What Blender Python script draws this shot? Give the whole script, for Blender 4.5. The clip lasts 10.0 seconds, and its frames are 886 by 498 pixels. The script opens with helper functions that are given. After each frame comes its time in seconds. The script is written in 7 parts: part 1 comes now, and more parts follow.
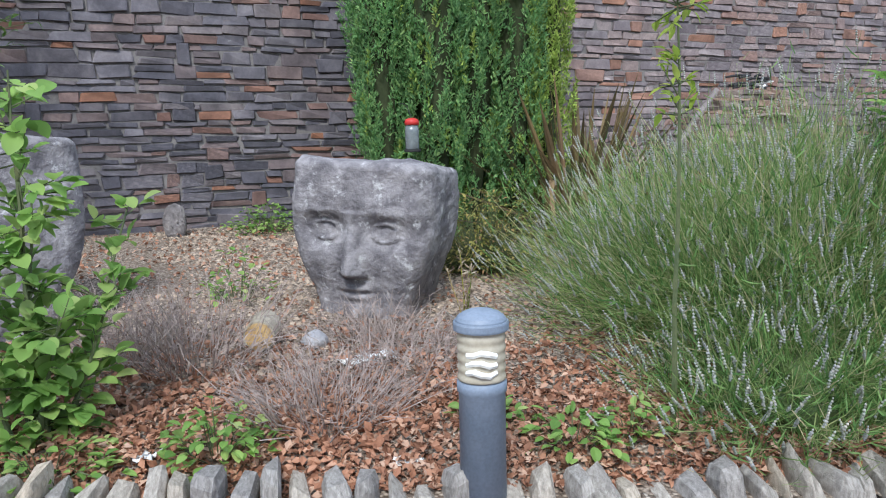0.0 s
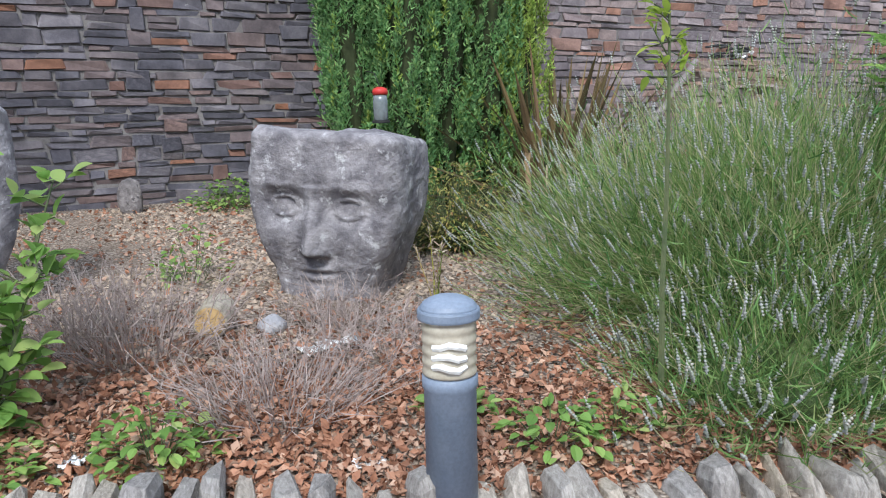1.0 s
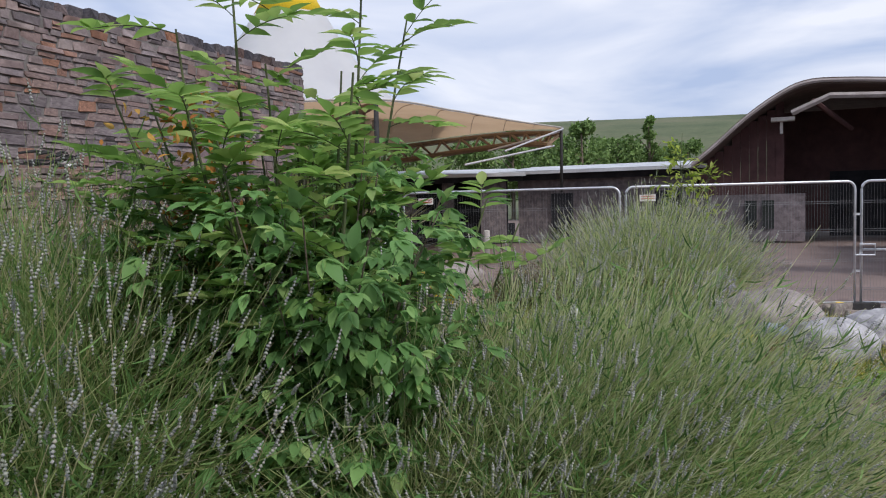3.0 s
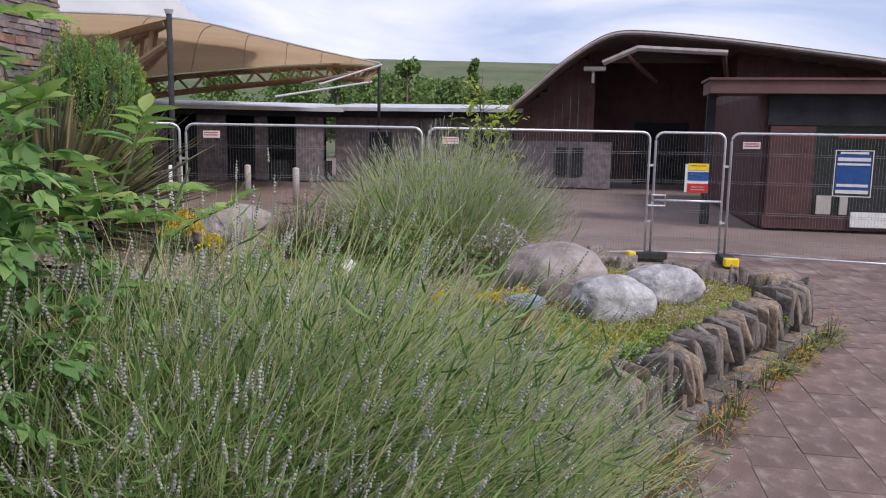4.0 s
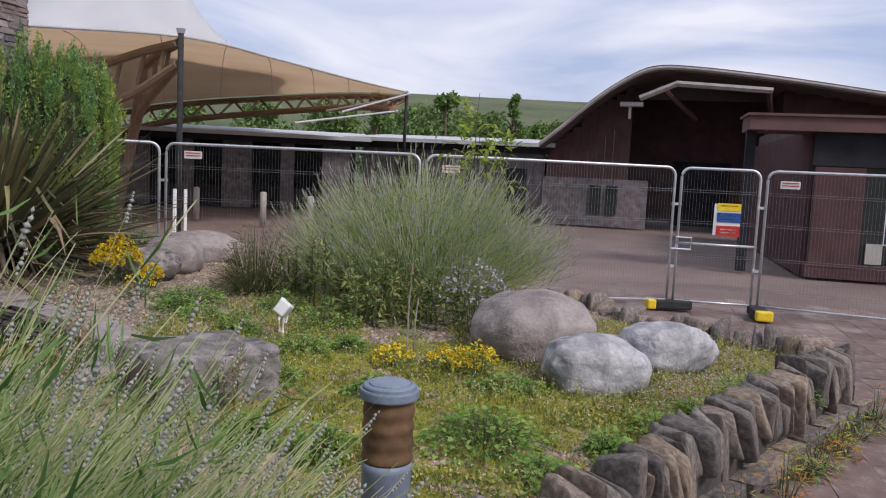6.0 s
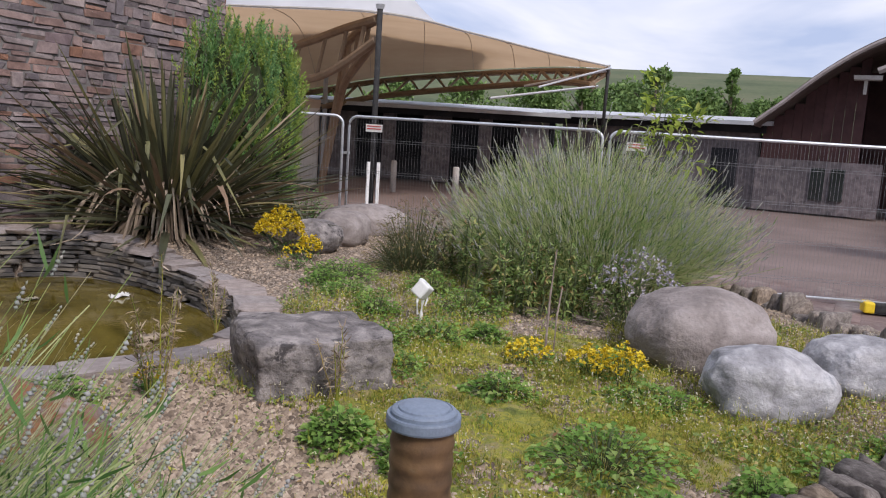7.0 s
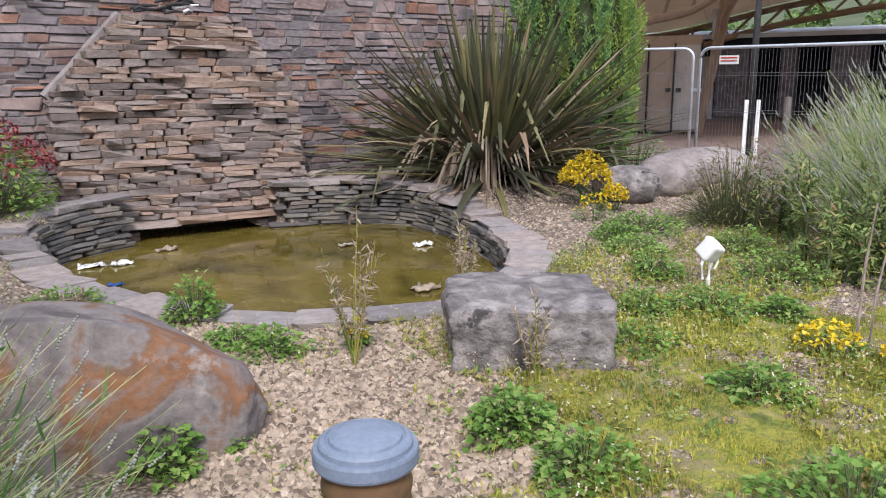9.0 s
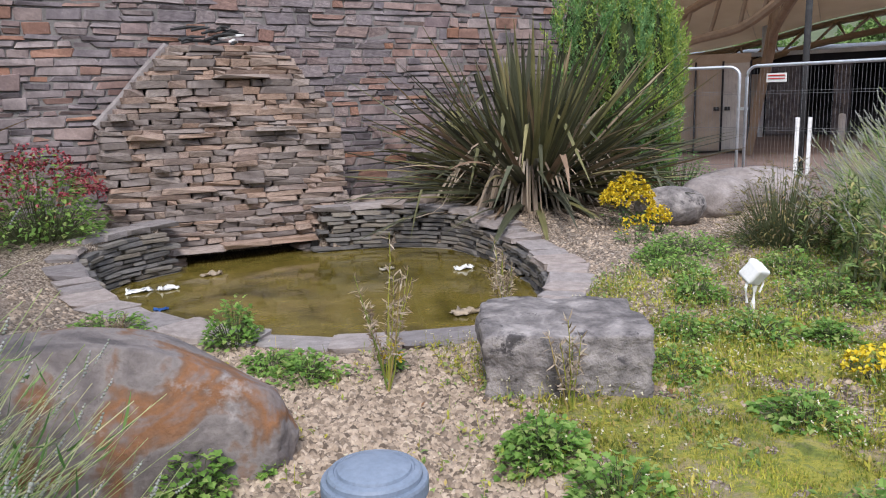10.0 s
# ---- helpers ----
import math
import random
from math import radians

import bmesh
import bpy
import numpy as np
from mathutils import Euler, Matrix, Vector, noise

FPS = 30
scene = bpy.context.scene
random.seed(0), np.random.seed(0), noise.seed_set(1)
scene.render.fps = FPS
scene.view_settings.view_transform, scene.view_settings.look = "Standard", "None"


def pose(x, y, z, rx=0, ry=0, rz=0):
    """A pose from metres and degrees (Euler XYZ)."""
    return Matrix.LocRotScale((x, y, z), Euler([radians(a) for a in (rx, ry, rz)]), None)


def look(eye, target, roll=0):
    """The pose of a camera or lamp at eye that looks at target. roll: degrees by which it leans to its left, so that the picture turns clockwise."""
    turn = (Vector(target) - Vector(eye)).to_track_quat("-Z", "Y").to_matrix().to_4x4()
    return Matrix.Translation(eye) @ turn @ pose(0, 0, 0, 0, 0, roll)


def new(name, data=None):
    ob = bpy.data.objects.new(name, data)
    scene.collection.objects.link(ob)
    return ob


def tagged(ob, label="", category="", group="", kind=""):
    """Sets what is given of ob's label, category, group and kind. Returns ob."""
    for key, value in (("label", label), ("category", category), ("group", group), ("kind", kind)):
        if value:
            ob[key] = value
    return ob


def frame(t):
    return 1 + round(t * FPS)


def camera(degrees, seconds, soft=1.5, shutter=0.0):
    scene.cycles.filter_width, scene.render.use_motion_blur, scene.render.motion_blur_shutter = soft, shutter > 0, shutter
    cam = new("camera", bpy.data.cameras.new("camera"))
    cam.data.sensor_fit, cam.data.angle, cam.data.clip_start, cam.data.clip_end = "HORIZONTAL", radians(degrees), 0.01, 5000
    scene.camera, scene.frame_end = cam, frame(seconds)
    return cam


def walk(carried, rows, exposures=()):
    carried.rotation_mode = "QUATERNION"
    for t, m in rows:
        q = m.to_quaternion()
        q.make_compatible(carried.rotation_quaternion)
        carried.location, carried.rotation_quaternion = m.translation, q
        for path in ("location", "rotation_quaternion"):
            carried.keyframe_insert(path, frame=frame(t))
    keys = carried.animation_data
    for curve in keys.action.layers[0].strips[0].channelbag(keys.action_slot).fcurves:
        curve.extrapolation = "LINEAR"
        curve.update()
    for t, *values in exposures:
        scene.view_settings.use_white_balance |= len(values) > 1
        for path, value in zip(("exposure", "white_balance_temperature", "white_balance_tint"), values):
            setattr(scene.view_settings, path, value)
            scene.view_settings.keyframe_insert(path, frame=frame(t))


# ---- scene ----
cam = camera(59.12, 10.0, 1.1)
PATH = [
    (0, (-1.727, 0.028, 1.785), (-0.933, 1.841, 1.498), -1.42),
    (0.5, (-1.685, 0.096, 1.766), (-1.016, 1.957, 1.469), -1.87),
    (1, (-1.594, 0.249, 1.755), (-0.749, 2.027, 1.404), -1.36),
    (1.5, (-1.451, 0.329, 1.777), (-0.191, 1.868, 1.564), -0.81),
    (2, (-1.231, 0.344, 1.802), (0.212, 1.727, 1.738), -1.56),
    (2.5, (-0.900, 0.351, 1.801), (0.721, 1.523, 1.758), -1.68),
    (2.7, (-0.749, 0.348, 1.800), (0.973, 1.363, 1.740), -1.63),
    (3.8, (0.254, 0.150, 1.796), (2.186, 0.579, 1.509), 0.31),
    (4, (0.395, 0.112, 1.800), (2.340, 0.483, 1.519), 0.99),
    (4.5, (0.697, 0.043, 1.795), (2.682, 0.134, 1.565), 2.64),
    (5, (0.973, -0.042, 1.799), (2.966, -0.015, 1.633), 2.95),
    (5.3, (1.181, -0.145, 1.783), (3.172, -0.018, 1.639), 2.52),
    (5.5, (1.283, -0.180, 1.768), (3.259, 0.095, 1.618), 2.88),
    (6, (1.586, -0.246, 1.730), (3.518, 0.232, 1.534), 2.70),
    (6.2, (1.684, -0.273, 1.737), (3.580, 0.322, 1.514), 2.41),
    (7.3, (2.313, -0.469, 1.728), (4.019, 0.532, 1.435), 3.70),
    (7.5, (2.424, -0.493, 1.712), (4.120, 0.523, 1.412), 3.34),
    (8, (2.698, -0.499, 1.709), (4.298, 0.649, 1.359), 3.20),
    (8.5, (2.922, -0.564, 1.684), (4.207, 0.912, 1.270), 0.35),
    (9, (3.050, -0.607, 1.694), (4.090, 1.043, 1.252), -0.58),
    (9.5, (3.081, -0.626, 1.705), (4.055, 1.070, 1.287), -1.07),
    (10, (3.107, -0.624, 1.700), (4.049, 1.098, 1.316), -1.67),
]
walk(cam, [(t, look(eye, target, roll)) for t, eye, target, roll in PATH],
     [(0.0, 0.97, 5850, 8), (1.0, 1.0, 5950, 9), (1.5, 0.8, 6250, 9), (1.9, 0.45, 6450, 10), (2.5, 0.25, 6350, 12), (4.0, 0.44, 6450, 19), (4.5, 0.32, 6450, 20),
      (5.0, 0.03, 6450, 20), (5.5, 0.06, 6450, 20), (6.0, 0.24, 6480, 18), (7.5, 0.44, 6500, 18), (8.5, 0.72, 6370, 18), (9.0, 0.9, 6300, 16), (9.5, 0.95, 6280, 15), (10.0, 0.83, 6250, 14)])

# ---- world and light ----
world = bpy.data.worlds.new("world")
scene.world = world
world.use_nodes = True
wt = world.node_tree
for n in list(wt.nodes):
    wt.nodes.remove(n)
w_out = wt.nodes.new("ShaderNodeOutputWorld")
w_sky = wt.nodes.new("ShaderNodeTexSky")
w_sky.sky_type = 'NISHITA'
w_sky.sun_disc = False
w_sky.sun_elevation = radians(48)
w_sky.sun_rotation = radians(200)
w_sky.air_density = 1.0
w_sky.dust_density = 2.0
w_cloud = wt.nodes.new("ShaderNodeTexNoise")
w_cloud.inputs["Scale"].default_value = 2.2
w_cloud.inputs["Detail"].default_value = 5.0
w_cloud.inputs["Distortion"].default_value = 0.6
w_ramp = wt.nodes.new("ShaderNodeValToRGB")
w_ramp.color_ramp.elements[0].position = 0.36
w_ramp.color_ramp.elements[0].color = (4.6, 5.7, 7.9, 1)
w_ramp.color_ramp.elements[1].position = 0.62
w_ramp.color_ramp.elements[1].color = (9.3, 9.7, 10.4, 1)
w_mix = wt.nodes.new("ShaderNodeMixRGB")
w_mix.inputs[0].default_value = 0.85
w_bg = wt.nodes.new("ShaderNodeBackground")
w_bg.inputs["Strength"].default_value = 0.085
w_tc = wt.nodes.new("ShaderNodeTexCoord")
w_map = wt.nodes.new("ShaderNodeMapping")
w_map.inputs["Scale"].default_value = (1.0, 1.0, 4.5)
w_map.inputs["Location"].default_value = (0.3, 0.1, 0.35)
wt.links.new(w_tc.outputs["Generated"], w_map.inputs["Vector"])
wt.links.new(w_map.outputs[0], w_cloud.inputs["Vector"])
wt.links.new(w_cloud.outputs[0], w_ramp.inputs[0])
wt.links.new(w_sky.outputs[0], w_mix.inputs[1])
wt.links.new(w_ramp.outputs[0], w_mix.inputs[2])
wt.links.new(w_mix.outputs[0], w_bg.inputs[0])
wt.links.new(w_bg.outputs[0], w_out.inputs[0])

sun_data = bpy.data.lights.new("sun", 'SUN')
sun_data.energy = 2.0
sun_data.angle = radians(14)
sun_data.color = (1.0, 0.96, 0.9)
sun = new("sun", sun_data)
sun.matrix_world = look((-8, -16, 22), (3, 3, 0))


# ---- materials ----
def material(name):
    m = bpy.data.materials.new(name)
    m.use_nodes = True
    t = m.node_tree
    return m, t, t.nodes["Principled BSDF"]


def ramp(t, fac, stops):
    r = t.nodes.new("ShaderNodeValToRGB")
    els = r.color_ramp.elements
    while len(els) < len(stops):
        els.new(0.5)
    for e, (p, c) in zip(els, stops):
        e.position, e.color = p, (*c, 1)
    t.links.new(fac, r.inputs[0])
    return r.outputs[0]


def noise_node(t, scale, detail=4.0, distortion=0.0, rough=0.6):
    c = t.nodes.new("ShaderNodeTexCoord")
    n = t.nodes.new("ShaderNodeTexNoise")
    n.inputs["Scale"].default_value = scale
    n.inputs["Detail"].default_value = detail
    n.inputs["Distortion"].default_value = distortion
    n.inputs["Roughness"].default_value = rough
    t.links.new(c.outputs["Object"], n.inputs["Vector"])
    return n.outputs[0]


def mixed(t, kind, fac, a, b):
    n = t.nodes.new("ShaderNodeMixRGB")
    n.blend_type = kind
    for s, v in ((n.inputs[0], fac), (n.inputs[1], a), (n.inputs[2], b)):
        if isinstance(v, (int, float)):
            s.default_value = v
        elif isinstance(v, tuple):
            s.default_value = (*v, 1)
        else:
            t.links.new(v, s)
    return n.outputs[0]


def surface(name, stops, scale=6.0, fine=60.0, rough=0.85, bump=0.3, spread=None, per="object", wear=None,
            spec=0.3, metal=0.0, depth=0.01, see=0.0):
    """Two noises for the colour, a random pick per piece, wear spots and a fine relief."""
    m, t, b = material(name)
    col = ramp(t, noise_node(t, scale, 5.0, 0.4), stops)
    grain = noise_node(t, fine, 4.0)
    col = mixed(t, 'OVERLAY', 0.35, col, ramp(t, grain, [(0.3, (0.32, 0.32, 0.32)), (0.7, (0.68, 0.68, 0.68))]))
    if spread:
        if per == "object":
            src = t.nodes.new("ShaderNodeObjectInfo").outputs["Random"]
        else:
            src = t.nodes.new("ShaderNodeNewGeometry").outputs["Random Per Island"]
        col = mixed(t, 'MULTIPLY', 1.0, col, ramp(t, src, spread))
    if wear:
        wcol, wscale, lo, hi = wear
        mask = ramp(t, noise_node(t, wscale, 6.0, 0.2, 0.7), [(lo, (0, 0, 0)), (hi, (1, 1, 1))])
        col = mixed(t, 'MIX', mask, col, wcol)
    t.links.new(col, b.inputs["Base Color"])
    b.inputs["Roughness"].default_value = rough
    b.inputs["Specular IOR Level"].default_value = spec
    b.inputs["Metallic"].default_value = metal
    if bump:
        bn = t.nodes.new("ShaderNodeBump")
        bn.inputs["Strength"].default_value = bump
        bn.inputs["Distance"].default_value = depth
        broad = noise_node(t, fine * 0.28, 5.0, 0.3, 0.65)
        t.links.new(mixed(t, 'MIX', 0.55, grain, broad), bn.inputs["Height"])
        t.links.new(bn.outputs[0], b.inputs["Normal"])
    if see:
        b.inputs["Transmission Weight"].default_value = see
    return m


def leafy(name, stops, spread=None, rough=0.55, through_light=0.25, scale=3.0, patchy=0.6):
    """Leaf: colour by piece and by a soft noise, some light passing through."""
    m, t, b = material(name)
    src = t.nodes.new("ShaderNodeNewGeometry").outputs["Random Per Island"]
    col = ramp(t, src, stops)
    col = mixed(t, 'MULTIPLY', patchy, col, ramp(t, noise_node(t, scale, 3.0), [(0.3, (0.55, 0.55, 0.55)), (0.7, (1.25, 1.2, 1.1))]))
    t.links.new(col, b.inputs["Base Color"])
    b.inputs["Roughness"].default_value = rough
    b.inputs["Specular IOR Level"].default_value = 0.25
    tr = t.nodes.new("ShaderNodeBsdfTranslucent")
    t.links.new(col, tr.inputs[0])
    mx = t.nodes.new("ShaderNodeMixShader")
    mx.inputs[0].default_value = through_light
    out = t.nodes["Material Output"]
    t.links.new(b.outputs[0], mx.inputs[1])
    t.links.new(tr.outputs[0], mx.inputs[2])
    t.links.new(mx.outputs[0], out.inputs[0])
    return m


STONE_SPREAD = [(0.0, (0.55, 0.54, 0.58)), (0.18, (0.85, 0.84, 0.88)), (0.34, (1.1, 1.05, 1.02)), (0.48, (0.98, 0.82, 0.77)), (0.6, (0.8, 0.81, 0.86)),
                (0.72, (1.2, 1.14, 1.1)), (0.86, (0.98, 0.74, 0.64)), (0.955, (1.2, 0.72, 0.48)), (1.0, (0.7, 0.64, 0.69))]
COOL_SPREAD = [(0.0, (0.55, 0.56, 0.6)), (0.18, (0.85, 0.86, 0.9)), (0.34, (1.2, 1.17, 1.14)), (0.48, (0.8, 0.82, 0.88)), (0.6, (1.2, 1.12, 1.04)),
               (0.72, (1.05, 0.9, 0.83)), (0.84, (1.3, 1.05, 0.9)), (0.92, (1.45, 0.9, 0.66)), (1.0, (1.8, 0.92, 0.5))]
STONE = [(0.28, (0.132, 0.112, 0.114)), (0.5, (0.226, 0.195, 0.194)), (0.72, (0.336, 0.294, 0.287))]
M_wall = surface("walling_stone", STONE, 5, 45, 0.9, 0.6, STONE_SPREAD, "object", ((0.5, 0.5, 0.47), 9, 0.68, 0.78))
M_wall_rest = surface("walling_stone_joined", STONE, 5, 45, 0.9, 0.6, STONE_SPREAD, "island", ((0.5, 0.5, 0.47), 9, 0.68, 0.78))
DARK = [(0.28, (0.07, 0.066, 0.075)), (0.5, (0.12, 0.112, 0.125)), (0.72, (0.19, 0.175, 0.185))]
M_dark = surface("dark_rubble_stone", DARK, 5, 45, 0.88, 0.6, COOL_SPREAD, "object", ((0.42, 0.42, 0.42), 11, 0.70, 0.78))
M_dark_rest = surface("dark_rubble_stone_joined", DARK, 5, 45, 0.88, 0.6, COOL_SPREAD, "island", ((0.42, 0.42, 0.42), 11, 0.70, 0.78))
M_mortar = surface("lime_mortar", [(0.3, (0.13, 0.12, 0.115)), (0.7, (0.23, 0.213, 0.203))], 8, 90, 0.95, 0.5)
# Joint backing: earth colour darkened by the shade of the open gaps.
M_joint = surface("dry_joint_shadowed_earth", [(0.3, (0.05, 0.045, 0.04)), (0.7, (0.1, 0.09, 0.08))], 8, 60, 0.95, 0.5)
M_slab = surface("thin_sandstone_slab", [(0.25, (0.165, 0.134, 0.118)), (0.5, (0.285, 0.236, 0.208)), (0.8, (0.41, 0.355, 0.32))], 6, 50, 0.88, 0.6,
                 [(0, (0.6, 0.6, 0.62)), (0.3, (0.95, 0.95, 0.95)), (0.55, (1.05, 0.97, 0.9)), (0.8, (1.15, 0.95, 0.8)), (1, (0.8, 0.75, 0.75))], "object",
                 ((0.45, 0.45, 0.4), 8, 0.7, 0.8))
M_slate = surface("grey_slate_slab", [(0.25, (0.11, 0.105, 0.1)), (0.5, (0.18, 0.17, 0.16)), (0.8, (0.27, 0.25, 0.23))], 6, 50, 0.85, 0.6,
                  [(0, (0.6, 0.6, 0.62)), (0.5, (1, 1, 1)), (1, (1.2, 1.1, 0.95))], "object", ((0.4, 0.4, 0.34), 8, 0.7, 0.8))
M_cap = surface("greyish_capping_slab", [(0.25, (0.19, 0.165, 0.155)), (0.5, (0.28, 0.25, 0.24)), (0.8, (0.38, 0.35, 0.33))], 5, 50, 0.9, 0.6,
                [(0, (0.7, 0.7, 0.72)), (0.5, (1, 1, 1)), (1, (1.2, 1.1, 1.02))], "object", ((0.2, 0.2, 0.16), 8, 0.62, 0.72))
M_kerb = surface("upright_kerb_stone", [(0.28, (0.1, 0.085, 0.075)), (0.5, (0.215, 0.187, 0.168)), (0.72, (0.36, 0.322, 0.29))], 8, 60, 0.92, 0.9,
                 [(0, (0.6, 0.6, 0.62)), (0.5, (1, 1, 1)), (1, (1.25, 1.12, 0.95))], "object", ((0.46, 0.46, 0.4), 10, 0.62, 0.74))
# Lighter tones of the kerb stone, for the uprights at the near end.
M_kerb_pale = surface("pale_kerb_stone", [(0.28, (0.22, 0.2, 0.177)), (0.5, (0.39, 0.356, 0.316)), (0.72, (0.56, 0.52, 0.465))], 8, 60, 0.92, 0.9,
                      [(0, (0.65, 0.66, 0.7)), (0.5, (1, 1, 1)), (1, (1.2, 1.1, 0.95))], "object", ((0.56, 0.55, 0.48), 10, 0.6, 0.72))
M_boulder = surface("weathered_boulder", [(0.3, (0.17, 0.145, 0.135)), (0.5, (0.27, 0.235, 0.22)), (0.7, (0.37, 0.33, 0.315))], 4.5, 36, 0.9, 0.9, depth=0.025,
                    wear=((0.08, 0.075, 0.07), 7, 0.68, 0.74))
M_pale = surface("pale_quartz_boulder", [(0.3, (0.2, 0.195, 0.205)), (0.5, (0.34, 0.335, 0.345)), (0.7, (0.55, 0.54, 0.55))], 6, 36, 0.85, 0.9, depth=0.025,
                 wear=((0.26, 0.27, 0.28), 6, 0.58, 0.7))
M_block = surface("grey_sandstone_block", [(0.32, (0.095, 0.085, 0.084)), (0.48, (0.19, 0.171, 0.165)), (0.66, (0.34, 0.308, 0.292))], 9, 46, 0.92, 1.0, depth=0.03,
                  wear=((0.07, 0.063, 0.064), 6.5, 0.58, 0.64))
M_rust = surface("rust_stained_sandstone", [(0.34, (0.07, 0.062, 0.062)), (0.44, (0.14, 0.12, 0.115)), (0.5, (0.2, 0.175, 0.165)), (0.55, (0.17, 0.1, 0.065)), (0.6, (0.22, 0.105, 0.05)), (0.66, (0.19, 0.15, 0.135)), (0.8, (0.26, 0.23, 0.22))], 3.0, 40, 0.88, 0.8, depth=0.02, wear=((0.33, 0.3, 0.285), 4, 0.6, 0.7))
M_statue = surface("carved_limestone", [(0.34, (0.115, 0.106, 0.114)), (0.48, (0.19, 0.177, 0.184)), (0.64, (0.3, 0.282, 0.286))], 9, 60, 0.95, 1.0, depth=0.02,
                   wear=((0.46, 0.45, 0.45), 13, 0.57, 0.66))
def gritty_soil():
    """Brown earth under a thin skin of small tan and cream grit."""
    m, t, b = material("gritty_garden_soil")
    earth = ramp(t, noise_node(t, 3, 5.0, 0.4), [(0.3, (0.16, 0.12, 0.09)), (0.6, (0.26, 0.205, 0.16)), (0.8, (0.35, 0.29, 0.23))])
    vo = t.nodes.new("ShaderNodeTexVoronoi")
    vo.inputs["Scale"].default_value = 70
    tc = t.nodes.new("ShaderNodeTexCoord")
    t.links.new(tc.outputs["Object"], vo.inputs["Vector"])
    grit = ramp(t, vo.outputs["Color"], [(0.1, (0.12, 0.09, 0.07)), (0.35, (0.25, 0.195, 0.15)), (0.6, (0.38, 0.31, 0.245)), (0.9, (0.52, 0.45, 0.37))])
    gap = ramp(t, vo.outputs["Distance"], [(0.3, (1, 1, 1)), (0.75, (0.3, 0.28, 0.26))])
    grit = mixed(t, 'MULTIPLY', 0.85, grit, gap)
    mask = ramp(t, noise_node(t, 1.6, 5.0, 0.3), [(0.3, (0.3, 0.3, 0.3)), (0.5, (0.95, 0.95, 0.95))])
    t.links.new(mixed(t, 'MIX', mask, earth, grit), b.inputs["Base Color"])
    b.inputs["Roughness"].default_value = 0.95
    b.inputs["Specular IOR Level"].default_value = 0.2
    bn = t.nodes.new("ShaderNodeBump")
    bn.invert = True
    bn.inputs["Strength"].default_value = 0.9
    bn.inputs["Distance"].default_value = 0.012
    t.links.new(vo.outputs["Distance"], bn.inputs["Height"])
    t.links.new(bn.outputs[0], b.inputs["Normal"])
    return m


M_soil = gritty_soil()
M_gravel = surface("pale_gravel", [(0.3, (0.26, 0.21, 0.165)), (0.7, (0.43, 0.365, 0.3))], 20, 90, 0.9, 0.3,
                   [(0, (0.3, 0.27, 0.25)), (0.3, (0.72, 0.66, 0.6)), (0.6, (1.05, 0.98, 0.9)), (0.85, (1.12, 1.05, 0.96)), (1, (1.4, 1.35, 1.28))], "island")
M_litter = leafy("fallen_leaf", [(0, (0.16, 0.08, 0.05)), (0.35, (0.32, 0.155, 0.095)), (0.7, (0.42, 0.23, 0.15)), (1, (0.52, 0.36, 0.27))], rough=0.8, through_light=0.1)
M_twig = surface("dry_twig", [(0.3, (0.2, 0.15, 0.13)), (0.7, (0.4, 0.335, 0.3))], 10, 60, 0.9, 0.2)
M_paving = surface("reddish_block_paving", [(0.3, (0.115, 0.08, 0.071)), (0.5, (0.17, 0.12, 0.108)), (0.7, (0.25, 0.187, 0.171))], 0.9, 40, 0.85, 0.4,
                   [(0, (0.86, 0.86, 0.86)), (0.5, (1, 1, 1)), (1, (1.12, 1.08, 1.05))], "object", ((0.32, 0.275, 0.245), 1.6, 0.5, 0.72))
M_paving_rest = surface("reddish_paving_far", [(0.3, (0.115, 0.08, 0.071)), (0.5, (0.17, 0.12, 0.108)), (0.7, (0.25, 0.187, 0.171))], 0.9, 40, 0.85, 0.4,
                        [(0, (0.86, 0.86, 0.86)), (0.5, (1, 1, 1)), (1, (1.12, 1.08, 1.05))], "island", ((0.32, 0.275, 0.245), 1.6, 0.5, 0.72))
M_ground = surface("dusty_ground", [(0.3, (0.15, 0.11, 0.097)), (0.7, (0.23, 0.175, 0.157))], 0.5, 30, 0.92, 0.4)
M_bollard = surface("blue_grey_bollard_paint", [(0.3, (0.15, 0.19, 0.25)), (0.7, (0.215, 0.255, 0.32))], 6, 90, 0.5, 0.1, spec=0.4, wear=((0.1, 0.09, 0.085), 16, 0.72, 0.76))
M_lens = surface("ribbed_bollard_lens", [(0.3, (0.33, 0.29, 0.22)), (0.7, (0.47, 0.43, 0.34))], 8, 50, 0.25, 0.1, spec=0.5)
M_lens_white = surface("white_reflector", [(0.3, (0.72, 0.72, 0.68)), (0.7, (0.85, 0.85, 0.8))], 8, 50, 0.3, 0.1, spec=0.5)
M_rusty = surface("brown_weathered_bollard_lens", [(0.3, (0.07, 0.045, 0.03)), (0.6, (0.17, 0.1, 0.05)), (0.8, (0.22, 0.17, 0.11))], 9, 60, 0.45, 0.2)
M_galv = surface("galvanised_steel", [(0.3, (0.5, 0.52, 0.55)), (0.7, (0.68, 0.7, 0.73))], 12, 80, 0.4, 0.1, metal=0.6, spec=0.5)
M_wire = surface("dull_zinc_wire", [(0.3, (0.19, 0.195, 0.21)), (0.7, (0.28, 0.285, 0.3))], 12, 80, 0.5, 0.0, metal=0.4)
M_black = surface("black_rubber", [(0.3, (0.02, 0.02, 0.02)), (0.7, (0.045, 0.045, 0.045))], 10, 70, 0.8, 0.3)
